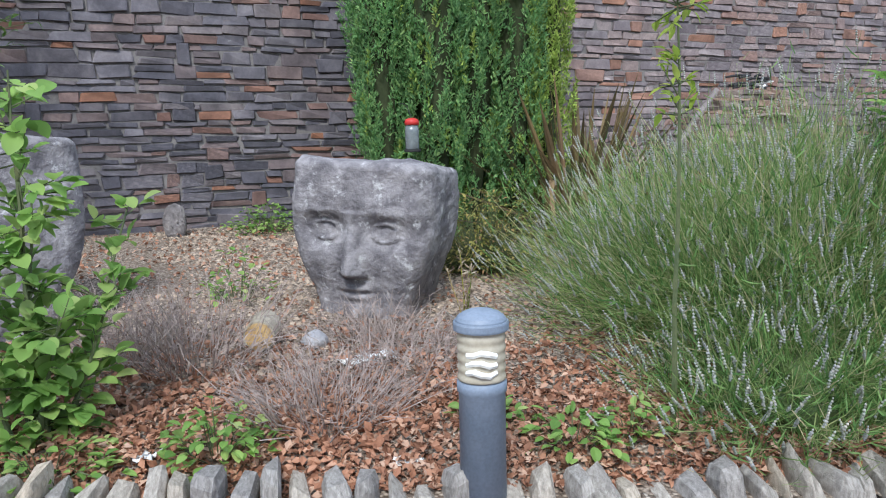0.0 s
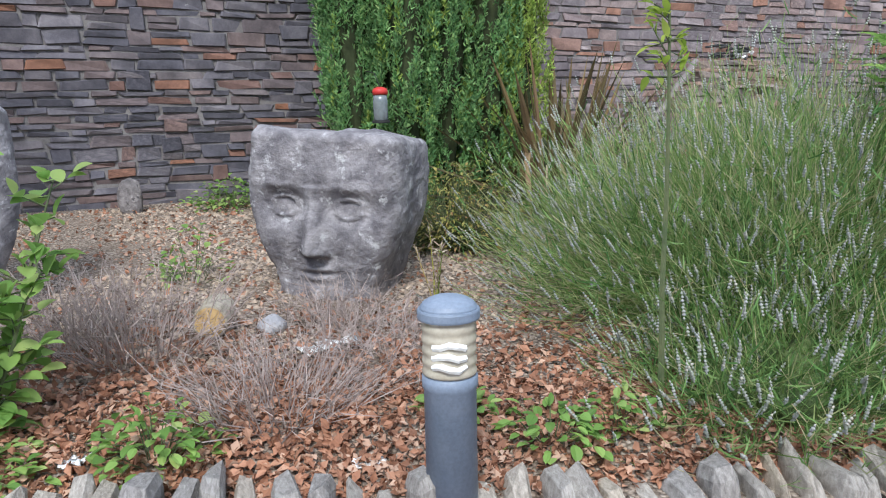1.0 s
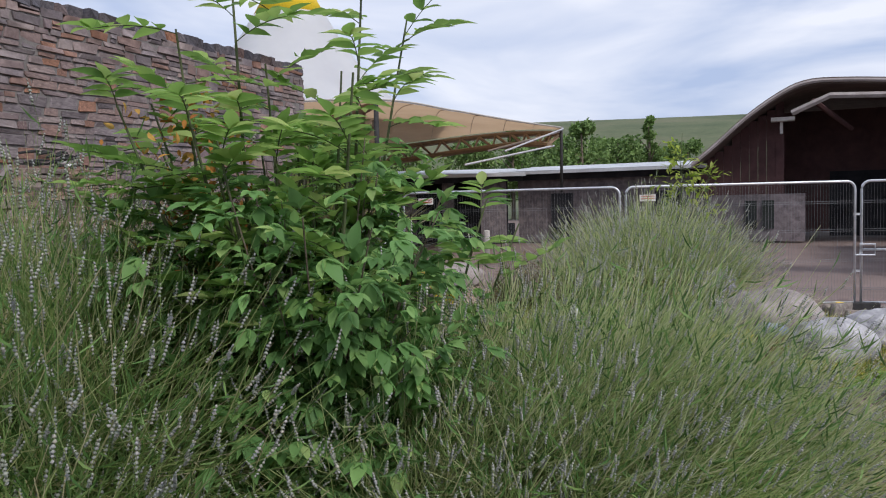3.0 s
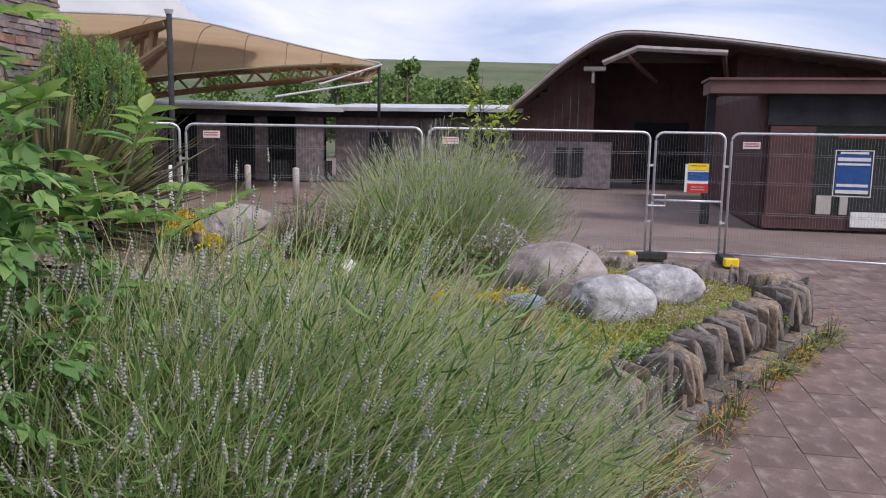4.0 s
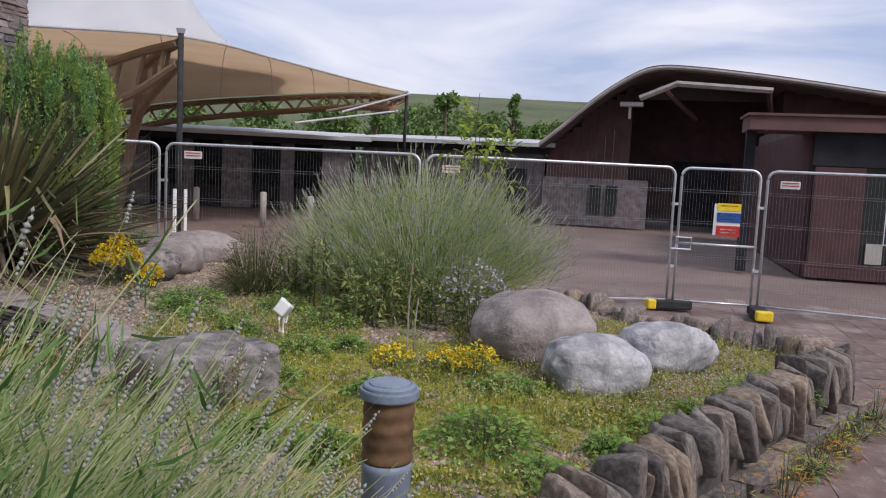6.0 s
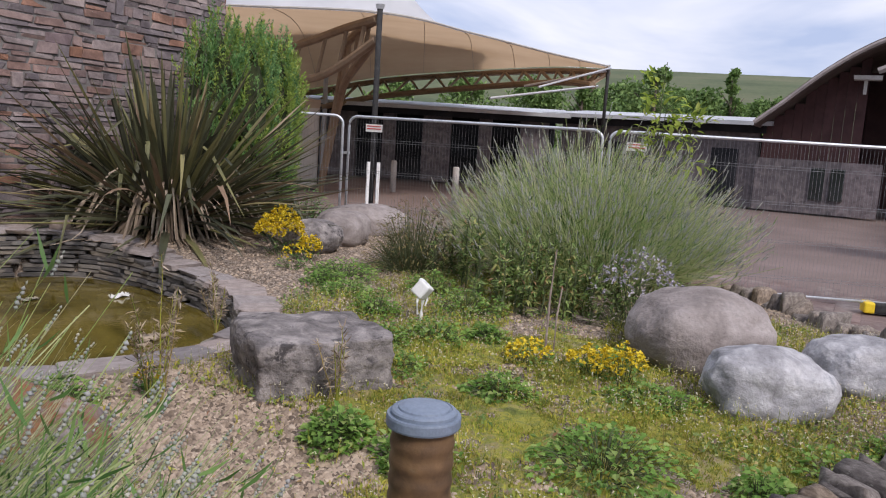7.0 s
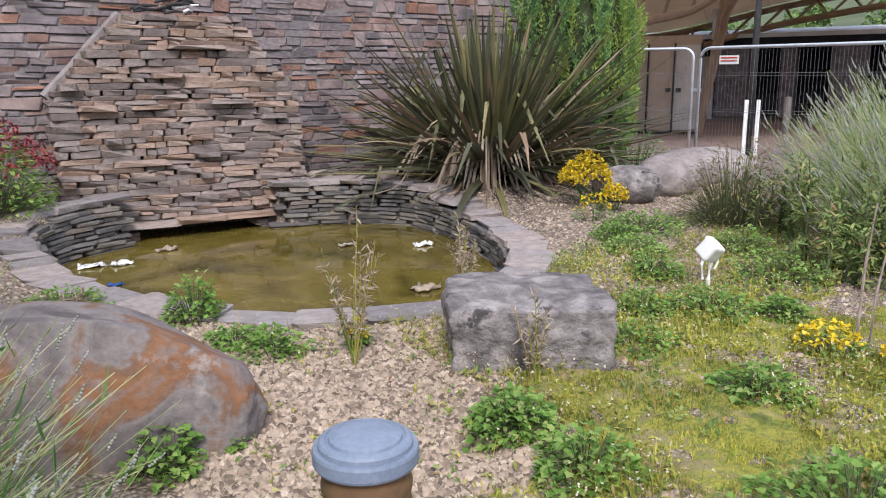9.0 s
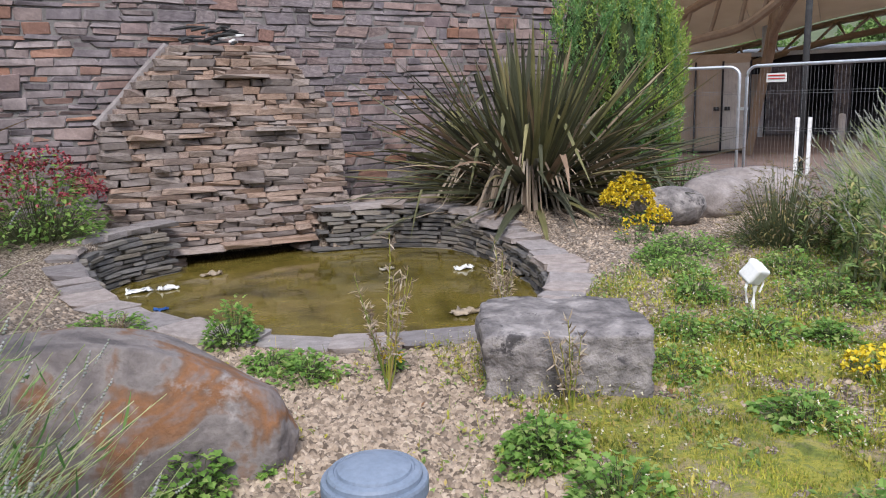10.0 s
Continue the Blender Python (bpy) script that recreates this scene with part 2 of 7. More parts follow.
M_yellow = surface("yellow_plastic", [(0.3, (0.72, 0.5, 0.02)), (0.7, (0.85, 0.62, 0.04))], 10, 70, 0.5, 0.1)
M_white = surface("white_weathered_plastic", [(0.3, (0.62, 0.62, 0.6)), (0.7, (0.8, 0.8, 0.78))], 10, 70, 0.5, 0.1)
M_red = surface("red_plastic", [(0.3, (0.45, 0.035, 0.03)), (0.7, (0.58, 0.05, 0.045))], 10, 70, 0.45, 0.1)
# Darkened red: the fascia's shade on the sign strip is in this colour.
M_red_dull = surface("shaded_red_board", [(0.3, (0.2, 0.03, 0.025)), (0.7, (0.29, 0.05, 0.04))], 6, 60, 0.7, 0.1)
M_jar = surface("dusty_clear_plastic", [(0.3, (0.22, 0.25, 0.26)), (0.7, (0.36, 0.39, 0.4))], 10, 70, 0.2, 0.05, spec=0.6, see=0.4)
M_blue = surface("blue_sign", [(0.3, (0.02, 0.07, 0.24)), (0.7, (0.03, 0.1, 0.32))], 10, 70, 0.5, 0.05)
M_bark = surface("grey_brown_bark", [(0.3, (0.1, 0.08, 0.06)), (0.7, (0.22, 0.18, 0.14))], 12, 60, 0.92, 0.6)
M_cut = surface("yellowed_cut_wood", [(0.3, (0.36, 0.22, 0.08)), (0.7, (0.52, 0.36, 0.17))], 14, 70, 0.85, 0.3)
M_stem = surface("dark_green_stem", [(0.3, (0.06, 0.09, 0.04)), (0.7, (0.12, 0.13, 0.06))], 12, 60, 0.8, 0.2)
M_lav_stem = leafy("lavender_stem", [(0, (0.14, 0.25, 0.06)), (0.45, (0.29, 0.4, 0.14)), (0.8, (0.49, 0.51, 0.26)), (1, (0.58, 0.5, 0.33))], through_light=0.48)
# Paler, yellower stem tones, used on three of the bushes.
M_lav_pale = leafy("pale_lavender_stem", [(0, (0.3, 0.4, 0.14)), (0.5, (0.5, 0.59, 0.27)), (0.85, (0.66, 0.68, 0.42)), (1, (0.66, 0.6, 0.4))], through_light=0.5)
M_lav_leaf = leafy("lavender_foliage", [(0, (0.055, 0.13, 0.035)), (0.6, (0.13, 0.25, 0.07)), (1, (0.24, 0.37, 0.13))], through_light=0.3)
M_lav_spike = leafy("faded_lavender_flower", [(0, (0.29, 0.32, 0.27)), (0.45, (0.42, 0.45, 0.4)), (0.75, (0.44, 0.45, 0.47)), (1, (0.55, 0.53, 0.46))], rough=0.8)
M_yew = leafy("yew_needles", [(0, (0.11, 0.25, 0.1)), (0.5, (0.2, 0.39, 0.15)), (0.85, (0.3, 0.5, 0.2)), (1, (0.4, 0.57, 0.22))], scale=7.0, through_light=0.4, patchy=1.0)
M_yew_bright = leafy("yellow_green_yew_needles", [(0, (0.2, 0.31, 0.07)), (0.5, (0.32, 0.46, 0.1)), (0.85, (0.42, 0.54, 0.13)), (1, (0.52, 0.56, 0.17))], scale=9.0, through_light=0.3, patchy=0.9)
# Dense green growth darkened: the shade inside the bush is coloured in.
M_lav_heart = surface("shaded_lavender_inner_growth", [(0.3, (0.045, 0.075, 0.025)), (0.7, (0.11, 0.15, 0.05))], 14, 70, 0.95, 1.0, depth=0.03)
# Near-black green: shade deep inside plants is put into this colour.
M_core = surface("dark_inner_shade", [(0.3, (0.02, 0.03, 0.012)), (0.7, (0.05, 0.06, 0.025))], 6, 40, 0.95, 0.5)
M_flax = leafy("bronze_green_flax_leaf", [(0, (0.07, 0.055, 0.035)), (0.4, (0.14, 0.11, 0.055)), (0.75, (0.22, 0.16, 0.08)), (1, (0.3, 0.2, 0.12))], rough=0.45, through_light=0.12)
M_flax_dark = leafy("dark_flax_leaf", [(0, (0.055, 0.056, 0.04)), (0.35, (0.092, 0.1, 0.06)), (0.62, (0.15, 0.15, 0.075)), (0.82, (0.24, 0.23, 0.1)), (0.93, (0.24, 0.16, 0.11)), (1, (0.4, 0.34, 0.25))], rough=0.4, through_light=0.1)
M_flax_dead = leafy("dead_flax_leaf", [(0, (0.18, 0.135, 0.1)), (0.5, (0.36, 0.29, 0.22)), (1, (0.58, 0.5, 0.4))], rough=0.8, through_light=0.1)
M_leaf = leafy("fresh_broad_leaf", [(0, (0.07, 0.16, 0.035)), (0.5, (0.13, 0.27, 0.06)), (0.85, (0.2, 0.36, 0.09)), (1, (0.3, 0.43, 0.13))])
M_leaf_bright = leafy("bright_broad_leaf", [(0, (0.15, 0.29, 0.07)), (0.5, (0.26, 0.44, 0.11)), (0.85, (0.37, 0.53, 0.16)), (1, (0.48, 0.58, 0.22))], through_light=0.5)
M_leaf_dark = leafy("dark_broad_leaf", [(0, (0.1, 0.22, 0.07)), (0.5, (0.18, 0.36, 0.12)), (0.85, (0.26, 0.45, 0.15)), (1, (0.38, 0.53, 0.2))], through_light=0.42)
M_fresh = leafy("fresh_cranesbill_leaf", [(0, (0.12, 0.25, 0.05)), (0.5, (0.23, 0.42, 0.09)), (0.85, (0.35, 0.52, 0.14)), (1, (0.46, 0.54, 0.2))], through_light=0.5)
M_weed = leafy("small_weed_leaf", [(0, (0.12, 0.2, 0.06)), (0.4, (0.22, 0.33, 0.1)), (0.7, (0.32, 0.4, 0.14)), (0.88, (0.45, 0.42, 0.16)), (1, (0.4, 0.22, 0.14))], through_light=0.3)
M_orange = leafy("withered_orange_leaf", [(0, (0.35, 0.14, 0.04)), (0.5, (0.5, 0.24, 0.06)), (1, (0.55, 0.36, 0.1))], rough=0.8)
M_leaf_lime = leafy("lime_leaf", [(0, (0.2, 0.3, 0.04)), (0.5, (0.36, 0.48, 0.08)), (1, (0.5, 0.56, 0.14))], through_light=0.6)
M_moss = leafy("yellow_green_moss", [(0, (0.16, 0.23, 0.045)), (0.45, (0.32, 0.36, 0.065)), (0.78, (0.5, 0.47, 0.085)), (1, (0.42, 0.31, 0.15))], rough=0.9, scale=2.4, patchy=1.0)
M_mossmat = surface("moss_mat", [(0.3, (0.08, 0.1, 0.025)), (0.43, (0.2, 0.23, 0.045)), (0.52, (0.38, 0.35, 0.06)), (0.6, (0.23, 0.25, 0.06)), (0.72, (0.3, 0.22, 0.13))], 9, 130, 0.97, 1.0, depth=0.03, wear=((0.34, 0.26, 0.18), 5, 0.5, 0.66))
M_petal = leafy("yellow_flower", [(0, (0.62, 0.45, 0.02)), (0.6, (0.8, 0.62, 0.03)), (1, (0.85, 0.72, 0.1))], rough=0.7)
M_cream = leafy("cream_weed_flower", [(0, (0.5, 0.46, 0.3)), (0.6, (0.64, 0.6, 0.44)), (1, (0.72, 0.7, 0.58))], rough=0.8)
M_pink = leafy("dusky_red_flower", [(0, (0.28, 0.04, 0.06)), (0.6, (0.42, 0.09, 0.12)), (1, (0.5, 0.2, 0.2))], rough=0.7)
M_mauve = leafy("pale_mauve_flower", [(0, (0.36, 0.34, 0.41)), (0.6, (0.48, 0.45, 0.52)), (1, (0.62, 0.59, 0.64))], rough=0.7)
M_hebe = leafy("olive_hebe_leaf", [(0, (0.14, 0.15, 0.05)), (0.45, (0.32, 0.33, 0.09)), (0.75, (0.48, 0.43, 0.13)), (1, (0.4, 0.24, 0.12))], rough=0.6, through_light=0.4)
M_heather = leafy("brown_heather_sprigs", [(0, (0.08, 0.06, 0.03)), (0.5, (0.17, 0.14, 0.06)), (0.85, (0.24, 0.22, 0.08)), (1, (0.32, 0.22, 0.12))], rough=0.8)
M_clad = surface("dark_red_brown_cladding", [(0.3, (0.06, 0.03, 0.03)), (0.7, (0.1, 0.05, 0.05))], 2, 40, 0.8, 0.3)
M_fascia = surface("brown_red_fascia", [(0.3, (0.1, 0.052, 0.05)), (0.7, (0.15, 0.082, 0.08))], 2, 40, 0.7, 0.2)
M_roofgrey = surface("grey_sheet_roof", [(0.3, (0.38, 0.4, 0.42)), (0.7, (0.55, 0.57, 0.6))], 1, 30, 0.7, 0.2)
M_beam = surface("weathered_timber", [(0.3, (0.24, 0.21, 0.2)), (0.7, (0.36, 0.32, 0.31))], 3, 40, 0.8, 0.2)
M_roofbrown = surface("brown_shingle_roof", [(0.3, (0.1, 0.075, 0.065)), (0.7, (0.16, 0.125, 0.11))], 2, 30, 0.9, 0.3)
# Near-black for shade inside openings, and for dark posts and boards.
M_shade = surface("shade_and_dark_trim", [(0.3, (0.012, 0.013, 0.017)), (0.7, (0.03, 0.03, 0.035))], 2, 30, 0.9, 0.2)
def tent_fabric(name, low, high, passing):
    m, t, b = material(name)
    col = ramp(t, noise_node(t, 0.5, 4.0), [(0.3, low), (0.7, high)])
    t.links.new(col, b.inputs["Base Color"])
    b.inputs["Roughness"].default_value = 0.8
    tr = t.nodes.new("ShaderNodeBsdfTranslucent")
    t.links.new(col, tr.inputs[0])
    mx = t.nodes.new("ShaderNodeMixShader")
    mx.inputs[0].default_value = passing
    t.links.new(b.outputs[0], mx.inputs[1])
    t.links.new(tr.outputs[0], mx.inputs[2])
    t.links.new(mx.outputs[0], t.nodes["Material Output"].inputs[0])
    return m


M_fabric = tent_fabric("tan_tent_fabric", (0.43, 0.3, 0.185), (0.5, 0.36, 0.23), 0.66)
M_tent_white = tent_fabric("white_tent_fabric", (0.76, 0.77, 0.79), (0.84, 0.85, 0.86), 0.55)
M_truss = surface("brown_painted_truss", [(0.3, (0.2, 0.14, 0.09)), (0.7, (0.28, 0.2, 0.13))], 4, 60, 0.6, 0.1)
M_concrete = surface("pale_concrete", [(0.3, (0.36, 0.34, 0.31)), (0.7, (0.5, 0.47, 0.43))], 3, 60, 0.9, 0.3)
M_tan = surface("tan_painted_panel", [(0.3, (0.3, 0.24, 0.18)), (0.7, (0.38, 0.31, 0.24))], 3, 50, 0.75, 0.1)
M_glass_dark = surface("dark_window_glass", [(0.3, (0.02, 0.025, 0.025)), (0.7, (0.035, 0.04, 0.04))], 3, 50, 0.12, 0.0, spec=0.6)
M_hill = surface("moorland_hill", [(0.3, (0.06, 0.085, 0.04)), (0.5, (0.1, 0.12, 0.06)), (0.75, (0.14, 0.14, 0.08))], 0.02, 0.3, 0.95, 0.0)
M_tree = leafy("hedgerow_leaves", [(0, (0.09, 0.16, 0.05)), (0.5, (0.16, 0.27, 0.08)), (1, (0.25, 0.37, 0.13))], scale=0.4)


def pond_water():
    m, t, b = material("murky_pond_water")
    # Darker noise patches paint reflections and sunken weed into the water colour.
    col = ramp(t, noise_node(t, 2.4, 6.0, 0.8), [(0.32, (0.06, 0.048, 0.01)), (0.5, (0.13, 0.1, 0.02)), (0.7, (0.19, 0.145, 0.035))])
    t.links.new(col, b.inputs["Base Color"])
    b.inputs["Roughness"].default_value = 0.06
    b.inputs["Specular IOR Level"].default_value = 0.5
    bn = t.nodes.new("ShaderNodeBump")
    bn.inputs["Strength"].default_value = 0.12
    bn.inputs["Distance"].default_value = 0.01
    t.links.new(noise_node(t, 14, 2.0), bn.inputs["Height"])
    t.links.new(bn.outputs[0], b.inputs["Normal"])
    return m


M_pond = pond_water()


# ---- mesh tools ----
def mesh_of(name, verts, faces, mat, smooth=False):
    me = bpy.data.meshes.new(name)
    me.from_pydata([tuple(v) for v in verts], [], [tuple(f) for f in faces])
    me.materials.append(mat)
    if smooth:
        me.polygons.foreach_set("use_smooth", [True] * len(me.polygons))
    me.update()
    return me


def obj(name, me, parent=None, label="", m=None):
    ob = new(name, me)
    if parent is not None:
        ob.parent = parent
    if m is not None:
        ob.matrix_basis = m
    if label:
        ob["label"] = label
    return ob


def part(name, bm, mat, parent=None, label="", smooth=False):
    me = bpy.data.meshes.new(name)
    bm.to_mesh(me)
    bm.free()
    me.materials.append(mat)
    if smooth:
        me.polygons.foreach_set("use_smooth", [True] * len(me.polygons))
    return obj(name, me, parent, label)


def thing(name, place, label, category, group="", kind="", turn=0.0):
    e = new(name)
    e.matrix_basis = pose(*place, 0, 0, turn)
    return tagged(e, label, category, group, kind)


def smooth(a, b, x):
    k = min(1.0, max(0.0, (x - a) / (b - a)))
    return k * k * (3 - 2 * k)


class Geo:
    """Collects vertices and faces of one mesh."""

    def __init__(self):
        self.v, self.f = [], []

    def add(self, verts, faces):
        k = len(self.v)
        self.v.extend(verts)
        self.f.extend(tuple(i + k for i in f) for f in faces)

    def box(self, c, s, m=None):
        x, y, z = (q / 2 for q in s)
        vs = [Vector((sx * x, sy * y, sz * z)) for sx in (-1, 1) for sy in (-1, 1) for sz in (-1, 1)]
        vs = [(m @ q if m else q) + Vector(c) for q in vs]
        self.add(vs, [(0, 1, 3, 2), (4, 6, 7, 5), (0, 4, 5, 1), (2, 3, 7, 6), (0, 2, 6, 4), (1, 5, 7, 3)])

    def tube(self, pts, rad, n=6, cap=True):
        pts = [Vector(p) for p in pts]
        rads = rad if isinstance(rad, (list, tuple)) else [rad] * len(pts)
        k = len(self.v)
        for i, p in enumerate(pts):
            d = (pts[min(i + 1, len(pts) - 1)] - pts[max(i - 1, 0)]).normalized()
            a = d.cross(Vector((0, 0, 1)))
            if a.length < 0.05:
                a = d.cross(Vector((1, 0, 0)))
            a.normalize()
            b = d.cross(a)
            for j in range(n):
                w = 2 * math.pi * j / n
                self.v.append(p + (a * math.cos(w) + b * math.sin(w)) * rads[i])
        for i in range(len(pts) - 1):
            for j in range(n):
                q = (j + 1) % n
                self.f.append((k + i * n + j, k + i * n + q, k + (i + 1) * n + q, k + (i + 1) * n + j))
        if cap:
            self.f.append(tuple(k + j for j in reversed(range(n))))
            self.f.append(tuple(k + (len(pts) - 1) * n + j for j in range(n)))

    def lathe(self, prof, n=32, c=(0, 0, 0)):
        k = len(self.v)
        for r, z in prof:
            for j in range(n):
                w = 2 * math.pi * j / n
                self.v.append(Vector((c[0] + r * math.cos(w), c[1] + r * math.sin(w), c[2] + z)))
        for i in range(len(prof) - 1):
            for j in range(n):
                q = (j + 1) % n
                self.f.append((k + i * n + j, k + i * n + q, k + (i + 1) * n + q, k + (i + 1) * n + j))
        self.f.append(tuple(k + j for j in reversed(range(n))))
        self.f.append(tuple(k + (len(prof) - 1) * n + j for j in range(n)))

    def obj(self, name, mat, parent=None, label="", smooth=False):
        return obj(name, mesh_of(name, self.v, self.f, mat, smooth), parent, label)


def boulder(name, place, size, mat, label, seed, turn=0, lumps=0.16, sub=5, box=0.0, tilt=(0, 0), wedge=0.0):
    """A rounded stone: a ball of many faces pushed about by noise; box > 0 squares it up, wedge > 0 thins one end."""
    bm = bmesh.new()
    bmesh.ops.create_icosphere(bm, subdivisions=sub, radius=1.0)
    off = Vector((seed * 7.3, seed * 3.1, seed * 1.7))
    for v in bm.verts:
        p = v.co.normalized()
        if box:
            q = max(abs(p.x), abs(p.y), abs(p.z))
            p = p.lerp(p / q, box)
        n = noise.noise(p * 1.1 + off) * lumps + noise.noise(p * 3.0 + off) * lumps * 0.35 + noise.noise(p * 9.0 + off) * lumps * 0.12
        p = p * (1 + n)
        if wedge and p.z > -0.6:
            p.z = -0.6 + (p.z + 0.6) * (1 - wedge * smooth(0.0, 1.1, p.x) ** 1.3)
            p.y *= 1 - 0.4 * wedge * smooth(0.1, 1.1, p.x)
        v.co = Vector((p.x * size[0] / 2, p.y * size[1] / 2, p.z * size[2] / 2))
    ob = part(name, bm, mat, smooth=True)
    ob.matrix_basis = pose(*place, tilt[0], tilt[1], turn)
    tagged(ob, label, "rock")
    return ob


# ---- ground and bed ----
def kerb_y(x):
    """Middle line of the stone kerb round the bed."""
    return 1.7251 + -0.3563 * x + -0.0129 * x * x


def kerb_turn(x):
    """Angle of the kerb line at x, in degrees."""
    return math.degrees(math.atan(-0.3563 + -0.0258 * x))


def yard(x):
    """Height of the paved yard: it falls gently away from the bed."""
    return 0.2 * (1 - smooth(6.8, 11.8, x)) - 0.02


def kerb_top(x):
    return 0.885 - 0.07 * smooth(-1.7, -0.3, x) - 0.13 * smooth(-0.2, 3.4, x)


POND = (5.0, 5.2, 1.5, 2.52, 0.8)    # middle, half width, depth to the front and to the back
WATER_Z = 0.35


def pond_r(x, y, grow=0.0):
    cx, cy, a, b, bb = POND
    return math.hypot((x - cx) / (a + grow), (y - cy) / ((b if y < cy else bb) + grow))


def pond_point(w, grow=0.0):
    """Point of the pond's outline at angle w, and the outline's direction there."""
    cx, cy, a, b, bb = POND
    q = (b if math.sin(w) < 0 else bb) + grow
    return cx + (a + grow) * math.cos(w), cy + q * math.sin(w), -(a + grow) * math.sin(w), q * math.cos(w)


def behind_fall(x, y):
    return y > 5.5 and 4.15 < x < 5.5


def rim_z(y):
    return 0.58 + 0.17 * smooth(4.0, 5.9, y)


def soil(x, y):
    left = 0.785 + 0.06 * (y - 1.96)
    right = 0.51 + 0.03 * y
    z = left + (right - left) * smooth(0.2, 3.8, x)
    z -= 0.07 * (1 - smooth(0.0, 0.35, y - kerb_y(x)))
    r = pond_r(x, y, 0.2)
    if r < 1.25:
        z += (rim_z(y) - 0.02 - z) * (1 - smooth(1.0, 1.25, r))
    return z + 0.025 * noise.noise(Vector((x * 1.3, y * 1.3, 0))) + 0.012 * noise.noise(Vector((x * 5, y * 5, 3)))


# One sheet to the horizon, with the hill rising from it
def make_ground():
    g = Geo()
    n, m = 72, 30
    radii = [0.0] + [3 * 1.25 ** k for k in range(m)]
    g.v.append(Vector((4, -2, -0.06)))
    for r in radii[1:]:
        for j in range(n):
            w = 2 * math.pi * j / n
            x, y = 4 + r * math.cos(w), -2 + r * math.sin(w)
            z = -0.06
            if r > 120:
                k = smooth(120, 620, r)
                z += k * r * 0.1 * (0.93 + 0.10 * noise.noise(Vector((math.cos(w) * 2.2, math.sin(w) * 2.2, 0.3))))
                if r > 900:
                    z -= (r - 900) * 0.16
            g.v.append(Vector((x, y, z)))
    for j in range(n):
        g.f.append((0, 1 + j, 1 + (j + 1) % n))
    for i in range(m - 1):
        for j in range(n):
            q = (j + 1) % n
            g.f.append((1 + i * n + j, 1 + (i + 1) * n + j, 1 + (i + 1) * n + q, 1 + i * n + q))
    ob = g.obj("ground", M_ground, smooth=True)
    ob.data.materials.append(M_hill)
    for p in ob.data.polygons:
        c = p.center
        if math.hypot(c.x - 4, c.y + 2) > 75:
            p.material_index = 1
    tagged(ob, "dusty paved ground rising to a green moorland hill", "ground", kind="structure")


make_ground()


FAR_KERB = [(7.4, -1.66), (7.75, -1.62), (8.0, -1.4), (8.15, -0.9), (8.5, -0.3), (8.95, 0.1), (9.4, 0.7), (9.75, 1.6)]


def bed_right(y):
    """Right-hand edge of the planted bed at depth y."""
    if y < FAR_KERB[1][1]:
        return FAR_KERB[1][0]
    for (x0, y0), (x1, y1) in zip(FAR_KERB[1:], FAR_KERB[2:]):
        if y < y1:
            return x0 + (x1 - x0) * (y - y0) / (y1 - y0)
    return 9.75 + 0.2 * math.sin((y - 1.6) * 0.5)


def make_soil():
    g = Geo()
    step = 0.085
    nx, ny = int(17.4 / step), int(9.2 / step)
    idx = {}
    for i in range(nx + 1):
        for j in range(ny + 1):
            x, y = -7.4 + i * step, -2.1 + j * step
            lo = kerb_y(x) - 0.08
            if y < lo - step or y > 6.95 or x > bed_right(y) + step:
                continue
            y2 = max(y, lo)
            z = soil(x, y2)
            r = pond_r(x, y2)
            if r < 1.04 or (behind_fall(x, y2) and 5.5 < y2 < 6.55):
                z = -0.1
            idx[i, j] = len(g.v)
            g.v.append(Vector((min(x, bed_right(y2)), y2, z)))
    for (i, j) in list(idx):
        k = [(i, j), (i + 1, j), (i + 1, j + 1), (i, j + 1)]
        if all(q in idx for q in k):
            g.f.append(tuple(idx[q] for q in k))
    ob = g.obj("planting_bed", M_soil, smooth=True)
    tagged(ob, "raised bed of brown garden soil with thin gravel", "flower bed", kind="structure")


make_soil()


# ---- masonry ----
def variants(tag, mat, rng, n=16, rough=0.3, taper=0.0, edge=0.07, soft=False):
    out = []
    for _ in range(n):
        bm = bmesh.new()
        bmesh.ops.create_cube(bm, size=1.0)
        for v in bm.verts:
            v.co += Vector([rng.uniform(-1, 1) * 0.12 * rough for _ in range(3)])
            if taper and v.co.z > 0:
                v.co.x *= 1 - taper * rng.uniform(0.4, 1.2)
                v.co.y *= 1 - taper * rng.uniform(0.2, 0.9)
                v.co.z += rng.uniform(-0.22, 0.06)
        bmesh.ops.bevel(bm, geom=list(bm.edges), offset=edge, segments=2 if soft else 1, affect='EDGES', profile=0.6)
        me = bpy.data.meshes.new(tag)
        bm.to_mesh(me)
        bm.free()
        me.materials.append(mat)
        if soft:
            me.polygons.foreach_set("use_smooth", [True] * len(me.polygons))
        out.append(me)
    return out


def lay(parent, name, pieces, meshes, rest_mat, rest_name, rng, limit=300):
    """The first pieces as objects of their own, the others joined into one mesh."""
    g = Geo()
    data = [([v.co.copy() for v in me.vertices], [tuple(p.vertices) for p in me.polygons]) for me in meshes]
    for k, m in enumerate(pieces):
        q = rng.randrange(len(meshes))
        if k < limit:
            obj(name, meshes[q], parent, m=m)
        else:
            g.add([m @ v for v in data[q][0]], data[q][1])
    if g.v:
        ob = g.obj(rest_name, rest_mat, parent)
        ob["kind"] = "stuff"


def block(c, s, turn=0.0, rx=0.0, ry=0.0):
    return pose(*c, rx, ry, turn) @ Matrix.Diagonal((*s, 1))


